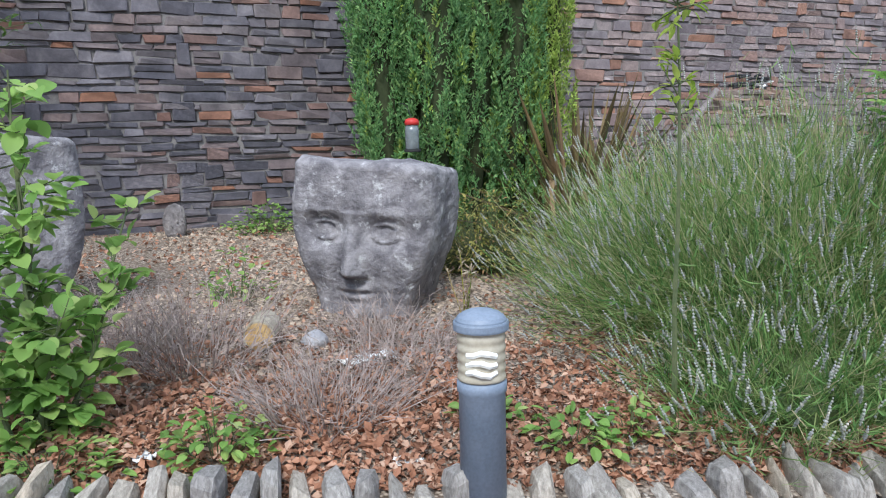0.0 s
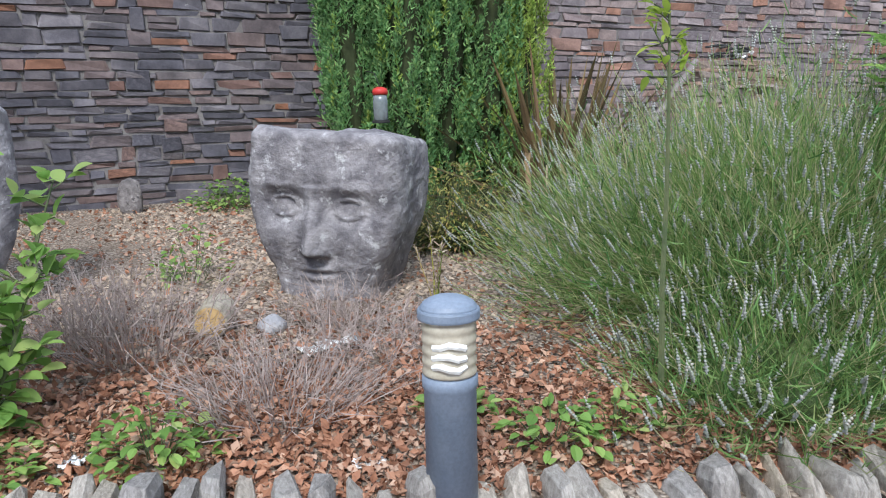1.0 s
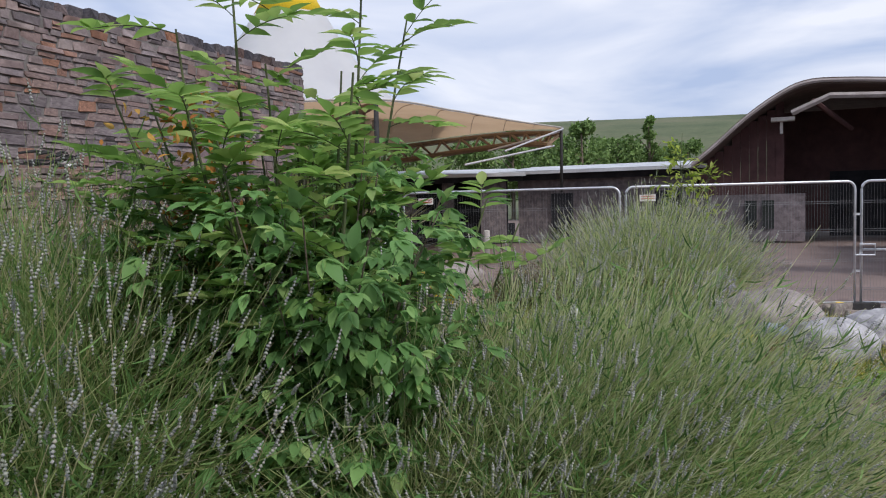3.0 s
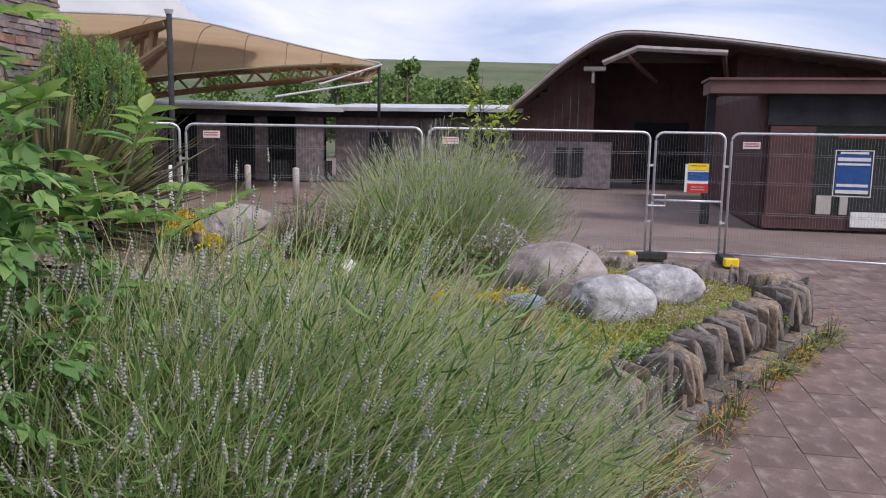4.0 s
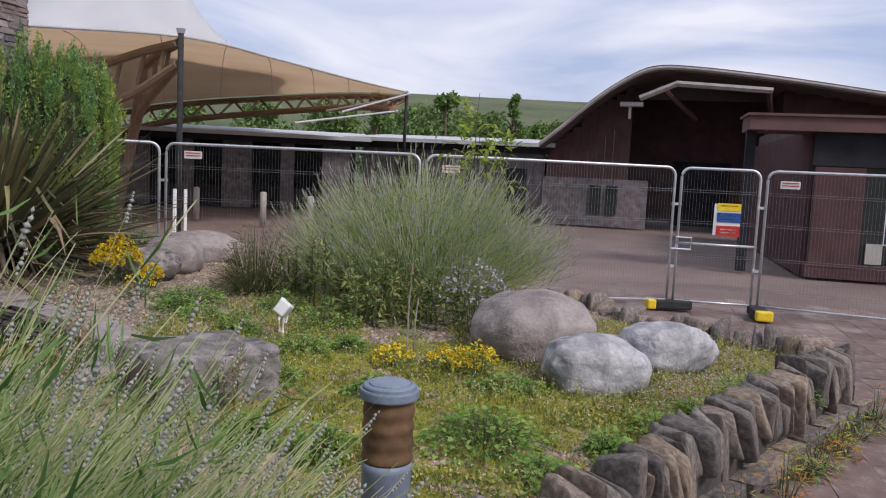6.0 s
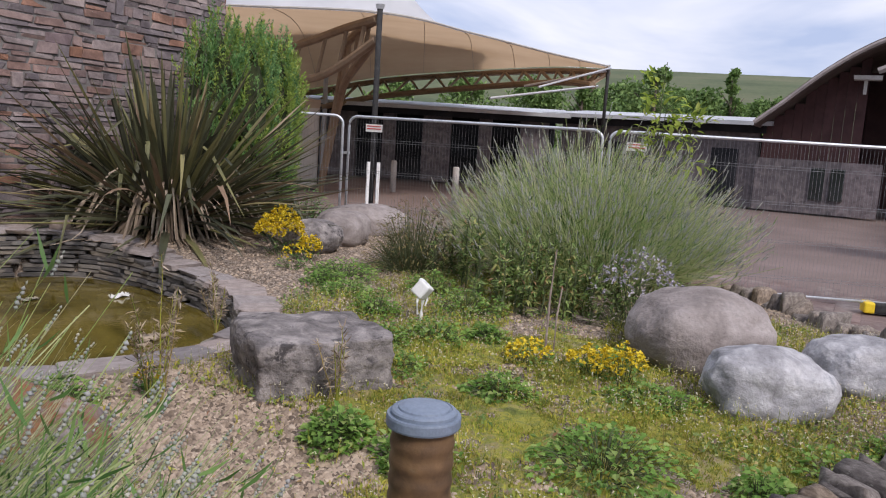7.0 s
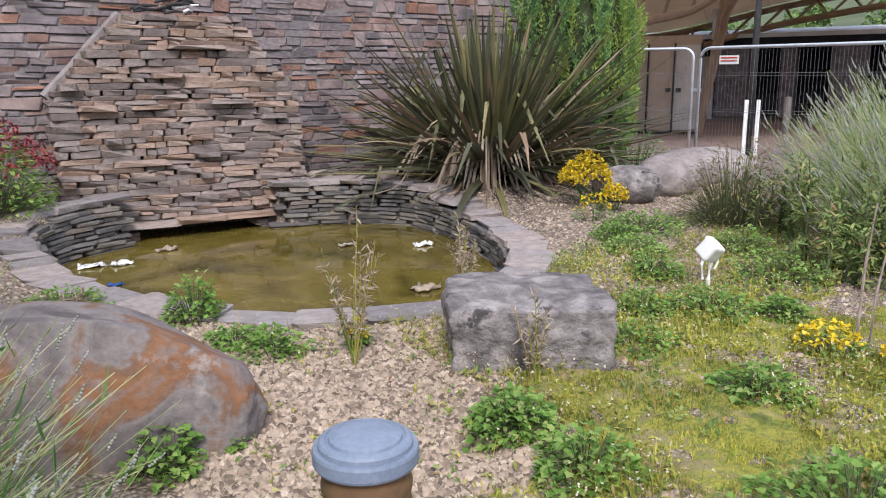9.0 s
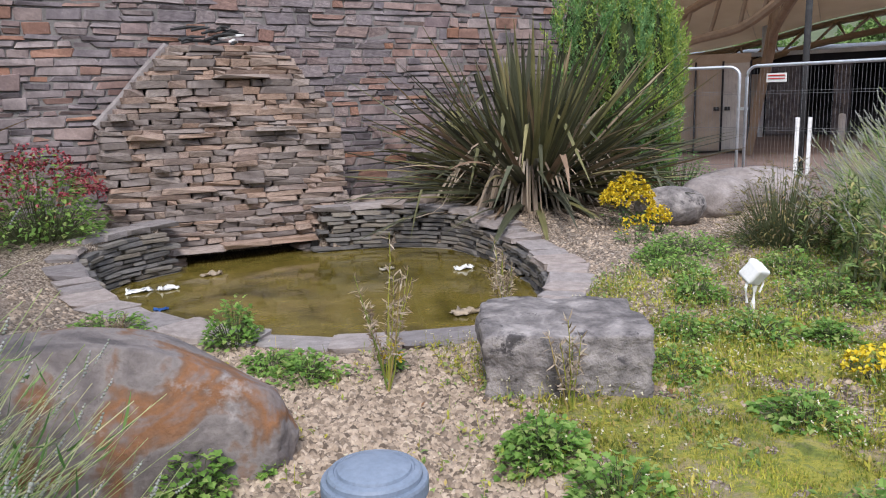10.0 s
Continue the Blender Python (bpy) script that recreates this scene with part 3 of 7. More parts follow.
WALL_Y, WALL_TOP, WALL_END = 6.76, 3.73, 9.35


def stone_wall():
    rng = random.Random(5)
    g = Geo()
    g.box((0.97, WALL_Y + 0.25, WALL_TOP / 2 - 0.05), (16.7, 0.5, WALL_TOP - 0.02))
    core = g.obj("wall_north", M_mortar)
    tagged(core, "tall rubble stone wall with mortar joints and rough coping", "stone wall", kind="structure")
    near, far, dark = [], [], []
    z = 0.15
    while z < WALL_TOP - 0.06:
        h = rng.choice([0.048, 0.058, 0.068, 0.08, 0.095, 0.112])
        h = min(h, WALL_TOP - z)
        x = -7.35 + rng.uniform(0, 0.2)
        while x < WALL_END:
            l = rng.uniform(0.1, 0.36)
            l = min(l, WALL_END + 0.02 - x)
            if l < 0.05:
                break
            split = h > 0.09 and rng.random() < 0.28
            for q in range(2 if split else 1):
                hh = h / (2 if split else 1)
                zc = z + hh * (q + 0.5)
                big = rng.random() < 0.03 and l < 0.26
                m = block((x + l / 2, WALL_Y + 0.07 + rng.uniform(-0.01, 0.008) - (0.012 if big else 0), zc + (0.035 if big else rng.uniform(-0.004, 0.004))),
                          (l - rng.uniform(0.006, 0.02), 0.17, (hh + 0.07 if big else hh) - rng.uniform(0.006, 0.018)), rng.uniform(-1.6, 1.6), rng.uniform(-1.5, 1.5), rng.uniform(-2.4, 2.4))
                # The stretch left of the yew takes the darker stone colours.
                if x < 1.7:
                    dark.append(m)
                elif 2.4 < x < 8.0 and 1.1 < z < 3.3:
                    near.append(m)
                else:
                    far.append(m)
            x += l
        z += h
    rng.shuffle(near)
    near.sort(key=lambda m: abs(m.translation.x - 5.4) + abs(m.translation.z - 2.1) * 0.8)
    lay(core, "stone", near + far, variants("stone", M_wall, rng, 24, 0.75, edge=0.045), M_wall_rest, "stonework", rng, 260)
    dark.sort(key=lambda m: abs(m.translation.x + 1.0) + abs(m.translation.z - 1.6) * 0.8)
    lay(core, "stone", dark, variants("stone", M_dark, rng, 24, 0.75, edge=0.045), M_dark_rest, "dark_stonework", rng, 40)
    # rough coping and the end face
    cope = []
    x = -7.35
    while x < WALL_END:
        l = rng.uniform(0.09, 0.24)
        cope.append(block((x + l / 2, WALL_Y + 0.27, WALL_TOP + 0.035 + rng.uniform(-0.012, 0.012)), (l - 0.008, 0.56, rng.uniform(0.1, 0.135)), rng.uniform(-4, 4), rng.uniform(-3, 3), rng.uniform(-4, 4)))
        x += l
    z = 0.1
    while z < WALL_TOP:
        h = rng.uniform(0.07, 0.14)
        for y in (WALL_Y + 0.14, WALL_Y + 0.38):
            cope.append(block((WALL_END + 0.0, y, z + h / 2), (0.12, 0.23, h - 0.012), rng.uniform(-2, 2)))
        z += h
    lay(core, "coping_stone", cope, variants("coping_stone", M_dark, rng, rough=0.6), M_dark_rest, "coping_rest", rng, 300)


def kerb():
    rng = random.Random(8)
    g = Geo()
    xs = [-3.4 + 0.2 * k for k in range(55)]
    for a, b in zip(xs, xs[1:]):
        c = ((a + b) / 2, kerb_y((a + b) / 2), (kerb_top(a) - 0.2) / 2)
        g.box(c, (0.235, 0.2, kerb_top(a) - 0.2), Matrix.Rotation(radians(kerb_turn(a)), 3, 'Z'))
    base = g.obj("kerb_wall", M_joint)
    tagged(base, "low dry stone kerb wall topped with upright stones", "kerb wall", kind="structure")
    ups, big, low = [], [], []
    x = -3.4
    while x < 2.4:
        w = rng.uniform(0.05, 0.1)
        h = rng.uniform(0.2, 0.28) + (0.05 if rng.random() < 0.04 else 0)
        xm = x + w / 2
        ups.append(block((xm, kerb_y(xm) + rng.uniform(-0.03, 0.03), kerb_top(xm) - 0.27 + h / 2), (w * 0.92, rng.uniform(0.16, 0.26), h),
                         kerb_turn(xm) + rng.uniform(-10, 10), rng.uniform(-8, 8), rng.uniform(-10, 10)))
        x += w
    # broad slabs leaning on one another along the lower end
    while x < 7.45:
        w = rng.uniform(0.05, 0.11)
        h = rng.uniform(0.24, 0.4)
        xm = x + w / 2
        big.append(block((xm, kerb_y(xm) - 0.03 + rng.uniform(-0.03, 0.03), kerb_top(xm) - 0.015 - h / 2 + rng.uniform(-0.045, 0.025)), (w, rng.uniform(0.2, 0.31), h),
                         kerb_turn(xm) + rng.uniform(-9, 9), rng.uniform(-7, 7), rng.uniform(-20, -4)))
        x += w * 0.92
    # return of the kerb at the far end of the bed
    g2 = Geo()
    for (x0, y0), (x1, y1) in zip(FAR_KERB, FAR_KERB[1:]):
        d = Vector((x1 - x0, y1 - y0, 0))
        ang = math.atan2(d.y, d.x)
        g2.box(((x0 + x1) / 2, (y0 + y1) / 2, 0.2), (d.length + 0.1, 0.2, 0.42), Matrix.Rotation(ang, 3, 'Z'))
        k = int(d.length / 0.105)
        for i in range(k):
            p = Vector((x0, y0, 0)) + d * ((i + 0.5) / k)
            h = rng.uniform(0.2, 0.32)
            big.append(block((p.x, p.y, 0.36 + h / 2), (0.1, rng.uniform(0.22, 0.32), h), math.degrees(ang) + rng.uniform(-12, 12), rng.uniform(-8, 8), rng.uniform(-12, 12)))
    g2.obj("far_kerb_core", M_joint, base)
    # flat courses of the outer face
    x = 2.6
    for row in range(2):
        x = 2.6 + rng.uniform(0, 0.1)
        while x < 7.45:
            w = rng.uniform(0.13, 0.34)
            xm = x + w / 2
            h = (kerb_top(xm) - 0.36) / 4
            low.append(block((xm - 0.03, kerb_y(xm) - 0.12 + rng.uniform(-0.02, 0.02), 0.14 + h * (row + 0.5)), (w * 1.02, 0.2, h * 0.92), kerb_turn(xm) + rng.uniform(-4, 4), rng.uniform(-3, 3), rng.uniform(-2, 2)))
            x += w
    lay(base, "upright_stone", ups, variants("upright_stone", M_kerb_pale, rng, 28, 1.2, 0.26, 0.13), M_kerb_pale, "upright_rest", rng, 130)
    lay(base, "leaning_stone", big, variants("leaning_stone", M_kerb, rng, 28, 1.4, 0.26, 0.16, True), M_kerb, "leaning_rest", rng, 170)
    lay(base, "walling_stone", low, variants("walling_stone", M_kerb, rng, 12, 0.5), M_kerb, "walling_rest", rng, 300)


def pond():
    rng = random.Random(11)
    cx, cy = POND[:2]
    g = Geo()
    n = 80
    angles = [2 * math.pi * j / n for j in range(n)]
    g.v.append(Vector((cx, cy, WATER_Z)))
    for w in angles:
        x, y, _, _ = pond_point(w, 0.1)
        if behind_fall(x, y):
            y = 6.5
        g.v.append(Vector((x, y, WATER_Z)))
    g.f = [(0, 1 + j, 1 + (j + 1) % n) for j in range(n)]
    tagged(g.obj("pond_water", M_pond), "still murky olive-brown pond water", "water", kind="structure")
    # backing ring and slate courses
    g = Geo()
    for k, (gr, top) in enumerate(((0.10, 1), (0.10, 0), (0.26, 0), (0.26, 1))):
        for w in angles:
            x, y, _, _ = pond_point(w, gr)
            g.v.append(Vector((x, y, (WATER_Z - 0.05 if behind_fall(x, y) else rim_z(y) - 0.05) if top else -0.1)))
    for k in range(4):
        for j in range(n):
            q, kk = (j + 1) % n, (k + 1) % 4
            g.f.append((k * n + j, k * n + q, kk * n + q, kk * n + j))
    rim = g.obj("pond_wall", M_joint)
    tagged(rim, "oval dry-stone slate pond wall with flat capping slabs", "pond wall", kind="structure")
    slabs, caps = [], []
    for row in range(12):
        z = WATER_Z - 0.05 + row * 0.038
        w = rng.uniform(0, 0.1)
        while w < 2 * math.pi:
            x, y, dx, dy = pond_point(w, 0.07)
            l = rng.uniform(0.1, 0.28)
            if z < rim_z(y) - 0.05 and not behind_fall(x, y):
                slabs.append((abs(math.sin(w) - 0.3), block((x, y, z), (l * 0.98, 0.14 + rng.uniform(-0.03, 0.03), 0.032 + rng.uniform(-0.008, 0.004)), math.degrees(math.atan2(dy, dx)) + rng.uniform(-4, 4), rng.uniform(-2, 2), rng.uniform(-1.5, 1.5))))
            w += l / math.hypot(dx, dy)
    slabs.sort(key=lambda q: q[0])
    w = 0.0
    while w < 2 * math.pi:
        dx, dy = pond_point(w, 0.16)[2:]
        l = rng.uniform(0.14, 0.36)
        x, y, dx, dy = pond_point(w + l / math.hypot(dx, dy) / 2, 0.16)
        if not behind_fall(x, y):
            caps.append(block((x, y, rim_z(y) - 0.02 + rng.uniform(-0.01, 0.01)), (l * 1.05, 0.25 + rng.uniform(-0.06, 0.07), rng.uniform(0.035, 0.055)), math.degrees(math.atan2(dy, dx)) + rng.uniform(-8, 8), rng.uniform(-2.5, 2.5), rng.uniform(-2, 2)))
        w += l / math.hypot(dx, dy)
    lay(rim, "slate_slab", [m for _, m in slabs], variants("slate_slab", M_slate, rng, 14, 0.5), M_slate, "slate_rest", rng, 300)
    lay(rim, "capping_slab", caps, variants("capping_slab", M_cap, rng, 14, 0.9), M_cap, "capping_rest", rng, 300)


def waterfall():
    """Stacked slabs against the wall, with stepped shoulders and a lintel over the pond."""
    rng = random.Random(14)

    def edges(z):
        if z < 1.5:
            return 3.76, 5.82
        k = (z - 1.5) / 0.68
        return 3.76 + 0.62 * k, 5.82 - 0.48 * k

    def front(z):
        return 6.08 + 0.15 * z
    g = Geo()
    # one solid core: its outline in the wall's plane, given depth
    ring = [(3.82, 0.1), (4.2, 0.1), (4.22, 0.46), (5.44, 0.46), (5.46, 0.1), (5.76, 0.1), (5.76, 1.5), (5.3, 2.16), (4.44, 2.16), (3.82, 1.5)]
    for x, z in ring:
        g.v.append(Vector((x, front(z) + 0.08, z)))
    for x, z in ring:
        g.v.append(Vector((x, WALL_Y - 0.01, z)))
    m = len(ring)
    g.f.append(tuple(range(m)))
    g.f.append(tuple(range(2 * m - 1, m - 1, -1)))
    for q in range(m):
        w = (q + 1) % m
        g.f.append((w, q, m + q, m + w))
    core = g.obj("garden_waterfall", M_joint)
    tagged(core, "stepped stack of thin sandstone slabs, a dry garden waterfall", "waterfall", kind="")
    slabs = []
    z = 0.2
    while z < 2.18:
        h = rng.choice([0.03, 0.038, 0.045, 0.055, 0.065])
        l, r = edges(z + h / 2)
        x = l + rng.uniform(-0.03, 0.03)
        while x < r - 0.04:
            w = min(rng.uniform(0.08, 0.36), r + 0.03 - x)
            if not (z < 0.46 and 4.22 < x + w / 2 < 5.44):
                dep = 0.26 + rng.uniform(-0.03, 0.05)
                out = rng.uniform(0.0, 0.022) + (0.07 if rng.random() < 0.03 else 0)
                slabs.append(block((x + w / 2, front(z) + dep / 2 - out, z + h / 2), (w * 0.995, dep, h * 1.0), rng.uniform(-3, 3), rng.uniform(-1.5, 1.5), rng.uniform(-1.5, 1.5)))
            x += w
        z += h
    rng.shuffle(slabs)
    for c, s, t in (((4.4, 6.2, 0.475), (0.46, 0.3, 0.045), -2), ((4.8, 6.17, 0.485), (0.42, 0.3, 0.05), 1), ((5.22, 6.2, 0.478), (0.5, 0.3, 0.045), -3), ((4.98, 6.43, 1.92), (0.5, 0.3, 0.035), 2), ((4.4, 6.3, 0.98), (0.45, 0.26, 0.05), 1),
                    ((4.52, 6.37, 1.43), (0.3, 0.26, 0.03), 0), ((5.2, 6.35, 1.46), (0.36, 0.3, 0.035), 0), ((4.9, 6.42, 1.62), (0.42, 0.22, 0.13), 0)):
        slabs.insert(0, block(c, s, t))
    lay(core, "slab", slabs, variants("slab", M_slab, rng, 24, 0.75, edge=0.07), M_slab, "slab_rest", rng, 300)
    # mortar haunching down the left shoulder
    g = Geo()
    g.tube([(4.4, 6.62, 2.2), (4.28, 6.6, 2.06), (4.14, 6.61, 1.93), (4.0, 6.58, 1.75), (3.87, 6.6, 1.63), (3.77, 6.58, 1.52)], [0.03, 0.045, 0.035, 0.05, 0.04, 0.05], 7)
    g.obj("mortar_haunch", M_cap, core, "rough grey mortar edge")


def sticks():
    rng = random.Random(2)
    t = thing("driftwood_pile", (4.78, 6.5, 2.18), "small pile of black and bleached sticks on the waterfall top", "sticks")
    for k in range(18):
        g = Geo()
        a = rng.uniform(-1.2, 1.2)
        x = rng.uniform(-0.24, 0.2)
        l = rng.uniform(0.06, 0.17)
        z = 0.015 + 0.008 * k
        g.tube([(x - l * math.cos(a), rng.uniform(-0.05, 0.05), z), (x, 0.0, z + 0.02), (x + l * math.cos(a), l * math.sin(a) * 0.4, z + rng.uniform(0, 0.03))], [0.012, 0.016, 0.008], 6)
        g.obj("stick", M_white if k in (3, 7) else M_black, t, "bleached stick" if k in (3, 7) else "")


stone_wall()
kerb()
pond()
waterfall()
sticks()


def paving():
    rng = random.Random(21)
    g = Geo()
    xs = [-9 + 0.5 * k for k in range(51)]
    for x in xs:
        g.v.extend((Vector((x, -9, yard(x))), Vector((x, 8, yard(x)))))
    g.f = [(2 * k, 2 * k + 2, 2 * k + 3, 2 * k + 1) for k in range(len(xs) - 1)]
    base = g.obj("pavement", M_ground)
    tagged(base, "worn reddish-brown paved yard with sandy joints", "paving", kind="structure")
    out = []
    lx, ly = 0.44, 0.295
    for j in range(-20, 14):
        for i in range(5, 33):
            x, y = i * lx + (lx / 2 if j % 2 else 0), j * ly
            if y > kerb_y(x) - 0.2 and x < bed_right(y) + 0.3 and y < 7:
                continue
            if x < 2.4 or x > 14.2 or y < -5.6 or y > 3.8:
                continue
            fall = math.degrees(math.atan((yard(x + 0.2) - yard(x - 0.2)) / 0.4))
            out.append(block((x, y, yard(x) - 0.0085 + rng.uniform(-0.0025, 0.0025)), (lx - 0.006, ly - 0.006, 0.026), rng.uniform(-0.6, 0.6), rng.uniform(-0.3, 0.3), -fall + rng.uniform(-0.3, 0.3)))
    out.sort(key=lambda m: abs(m.translation.x - 6) + abs(m.translation.y + 1.6))
    lay(base, "paving_slab", out, variants("paving_slab", M_paving, rng, 8, 0.1, 0.0, 0.012), M_paving_rest, "paving_rest", rng, 300)


paving()


# ---- rocks ----
boulder("boulder", (6.8, 0.38, 0.69), (0.85, 0.72, 0.53), M_boulder, "large rounded pinkish-grey boulder on the gravel bed", 1, -52, 0.12, box=0.2)
boulder("boulder", (6.2, -0.05, 0.63), (0.65, 0.48, 0.38), M_pale, "pale white-grey rounded boulder with mottled surface", 2, -56, 0.18, box=0.2)
boulder("boulder", (6.98, -0.5, 0.62), (0.74, 0.54, 0.38), M_pale, "pale grey boulder among green weeds by the kerb", 3, -50, 0.19, box=0.1)
boulder("stone_block", (4.97, 1.8, 0.67), (0.66, 0.5, 0.34), M_block, "squared pinkish-grey sandstone block with worn lichen-marked top", 4, -32, 0.12, sub=6, box=0.84, tilt=(4, 0))
boulder("boulder", (3.28, 1.92, 0.7), (1.16, 0.5, 0.62), M_rust, "long rust-stained sandstone boulder beside the pond", 5, -14, 0.09, box=0.5, tilt=(-16, 4), sub=6, wedge=0.42)
boulder("boulder", (7.75, 4.0, 0.76), (0.58, 0.42, 0.34), M_block, "smooth dark grey boulder behind yellow flowers", 6, -30, 0.1)
boulder("boulder", (8.4, 4.15, 0.76), (0.74, 0.5, 0.42), M_boulder, "rounded grey-brown boulder at the bed's back edge", 7, 10, 0.15)
boulder("boulder", (9.2, 4.45, 0.74), (1.1, 0.6, 0.42), M_boulder, "flat-topped grey boulder at the bed's back edge", 8, -40, 0.15)


# ---- plants ----
def ribbon(g, pts, widths, side):
    """A flat blade along pts."""
    k = len(g.v)
    for p, w in zip(pts, widths):
        g.v.append(p - side * w)
        g.v.append(p + side * w)
    for i in range(len(pts) - 1):
        g.f.append((k + 2 * i, k + 2 * i + 1, k + 2 * i + 3, k + 2 * i + 2))


def leaf(g, base, d, up, l, w, kind=0):
    """A broad leaf from base along d: folded on its midrib, pointed (0), rounded (1) or lobed (2)."""
    d = d.normalized()
    s = d.cross(up)
    if s.length < 0.05:
        s = d.cross(Vector((1, 0, 0.2)))
    s.normalize()
    n = s.cross(d)
    rows = {0: ((0.0, 0.03), (0.18, 0.3), (0.4, 0.42), (0.68, 0.3), (1.0, 0.0)), 1: ((0.0, 0.05), (0.16, 0.3), (0.36, 0.44), (0.6, 0.46), (0.82, 0.33), (1.0, 0.05)),
            2: ((0.0, 0.1), (0.18, 0.55), (0.34, 0.34), (0.55, 0.5), (0.72, 0.24), (1.0, 0.0)), 3: ((0.0, 0.08), (0.5, 0.46), (1.0, 0.0))}[kind]
    k = len(g.v)
    for q, (u, h) in enumerate(rows):
        c = base + d * (l * u) - n * (l * 0.22 * u * u)
        g.v.extend((c - s * (w * h) + n * (w * h * 0.35), c, c + s * (w * h) + n * (w * h * 0.35)))
    for q in range(len(rows) - 1):
        a = k + 3 * q
        g.f.extend(((a, a + 1, a + 4, a + 3), (a + 1, a + 2, a + 5, a + 4)))


def rand_dir(rng, up=0.0):
    v = Vector((rng.gauss(0, 1), rng.gauss(0, 1), rng.gauss(0, 1) + up))
    return v.normalized()


def lavender(place, rx, ry, h, n, seed, label, lean=(0, 0), stem_mat=None, spike_part=0.55, lmin=0.55, wid=0.0016, spike=0.0068, wild=0.3, long=1.0):
    """A mound of fine stems rooted all over it, arching outwards and down, ending in small flower spikes."""
    rng = random.Random(seed)
    t = thing("lavender_bush", place, label, "lavender", group="lavender bushes")
    st, sp, fo = Geo(), Geo(), Geo()
    lean_v = Vector((lean[0], lean[1], 0))
    for k in range(n):
        a = rng.uniform(0, 2 * math.pi)
        r = math.sqrt(rng.random())
        lump = 1 + 0.28 * noise.noise(Vector((math.cos(a) * r * 2.4, math.sin(a) * r * 2.4, seed * 3.1)))
        out = Vector((math.cos(a), math.sin(a), 0))
        dome = h * (1.0 - 0.85 * r ** 2.6) * lump
        root = Vector((out.x * r * rx * 0.62, out.y * r * ry * 0.62, dome * rng.uniform(0.02, 0.42)))
        L = h * long * rng.uniform(lmin, 1.0) * (0.62 + 0.12 * r)
        d0 = (out * (r * 0.75) + lean_v * 0.5 + Vector((0, 0, 1.15 - 0.35 * r)) + rand_dir(rng) * wild).normalized()
        d1 = (d0 + out * (0.35 * r) + lean_v + rand_dir(rng) * wild - Vector((0, 0, 0.35 + 0.3 * r))).normalized()
        d2 = (d1 * 0.8 + Vector((0, 0, 0.75)) + rand_dir(rng) * 0.25).normalized()
        bend = rand_dir(rng) * (0.05 * L)
        pts = [root, root + d0 * (L * 0.34) + bend, root + d0 * (L * 0.45) + d1 * (L * 0.28) + bend, root + d0 * (L * 0.45) + d1 * (L * 0.32) + d2 * (L * 0.3) + bend]
        for p in pts:
            p.z = max(p.z, 0.01)
        ribbon(st, pts, [wid * 1.3, wid * 1.2, wid, wid * 0.8], rand_dir(rng))
        d = (d2 + Vector((0, 0, 0.35))).normalized()
        if rng.random() < spike_part:
            s1 = d.cross(Vector((rng.uniform(-1, 1), rng.uniform(-1, 1), 0.3))).normalized()
            s2 = d.cross(s1)
            m = rng.randint(4, 9)
            step = 0.0105 * spike / 0.0085
            for q in range(m):
                c = pts[3] + d * (q * step - 0.03) + rand_dir(rng) * 0.0012
                w = spike * 0.82 * math.sin(math.pi * (0.22 + 0.66 * (q + 0.5) / m)) * rng.uniform(0.75, 1.15)
                a2 = rng.uniform(0, 1.57)
                e1, e2 = s1 * (math.cos(a2) * w) + s2 * (math.sin(a2) * w), s2 * (math.cos(a2) * w) - s1 * (math.sin(a2) * w)
                i = len(sp.v)
                sp.v.extend((c - d * (0.55 * step), c + e1, c + e2, c - e1, c - e2, c + d * (0.6 * step)))
                for u in range(4):
                    x, y = i + 1 + u, i + 1 + (u + 1) % 4
                    sp.f.extend(((i, y, x), (i + 5, x, y)))
        # narrow leaves along the lower stem
        if k % 2 == 0:
            for q in range(7):
                i = rng.choice((0, 0, 1, 1, 2))
                c = pts[i].lerp(pts[i + 1], rng.random())
                dd = (d0 + rand_dir(rng) * 0.9).normalized()
                l = rng.uniform(0.04, 0.09)
                ribbon(fo, [c, c + dd * l * 0.5, c + dd * l + Vector((0, 0, 0.01))], [0.0018, 0.0034, 0.0006], rand_dir(rng))
    fo.obj("foliage", M_lav_leaf, t, "narrow green leaves")["kind"] = "stuff"
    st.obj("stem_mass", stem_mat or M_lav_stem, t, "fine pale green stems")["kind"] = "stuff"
    sp.obj("spike_mass", M_lav_spike, t, "faded grey-mauve flower spikes", smooth=True)["kind"] = "stuff"
    # dense heart, its dark green holding the bush's inner shade
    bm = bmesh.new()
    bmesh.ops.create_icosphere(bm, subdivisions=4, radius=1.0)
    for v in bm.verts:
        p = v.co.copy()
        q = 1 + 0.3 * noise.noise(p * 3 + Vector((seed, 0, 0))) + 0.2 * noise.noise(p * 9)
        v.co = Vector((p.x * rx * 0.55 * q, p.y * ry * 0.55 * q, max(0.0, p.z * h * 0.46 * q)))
    part("woody_heart", bm, M_lav_heart, t, "dense inner growth with its shade put into the dark green")
    return t


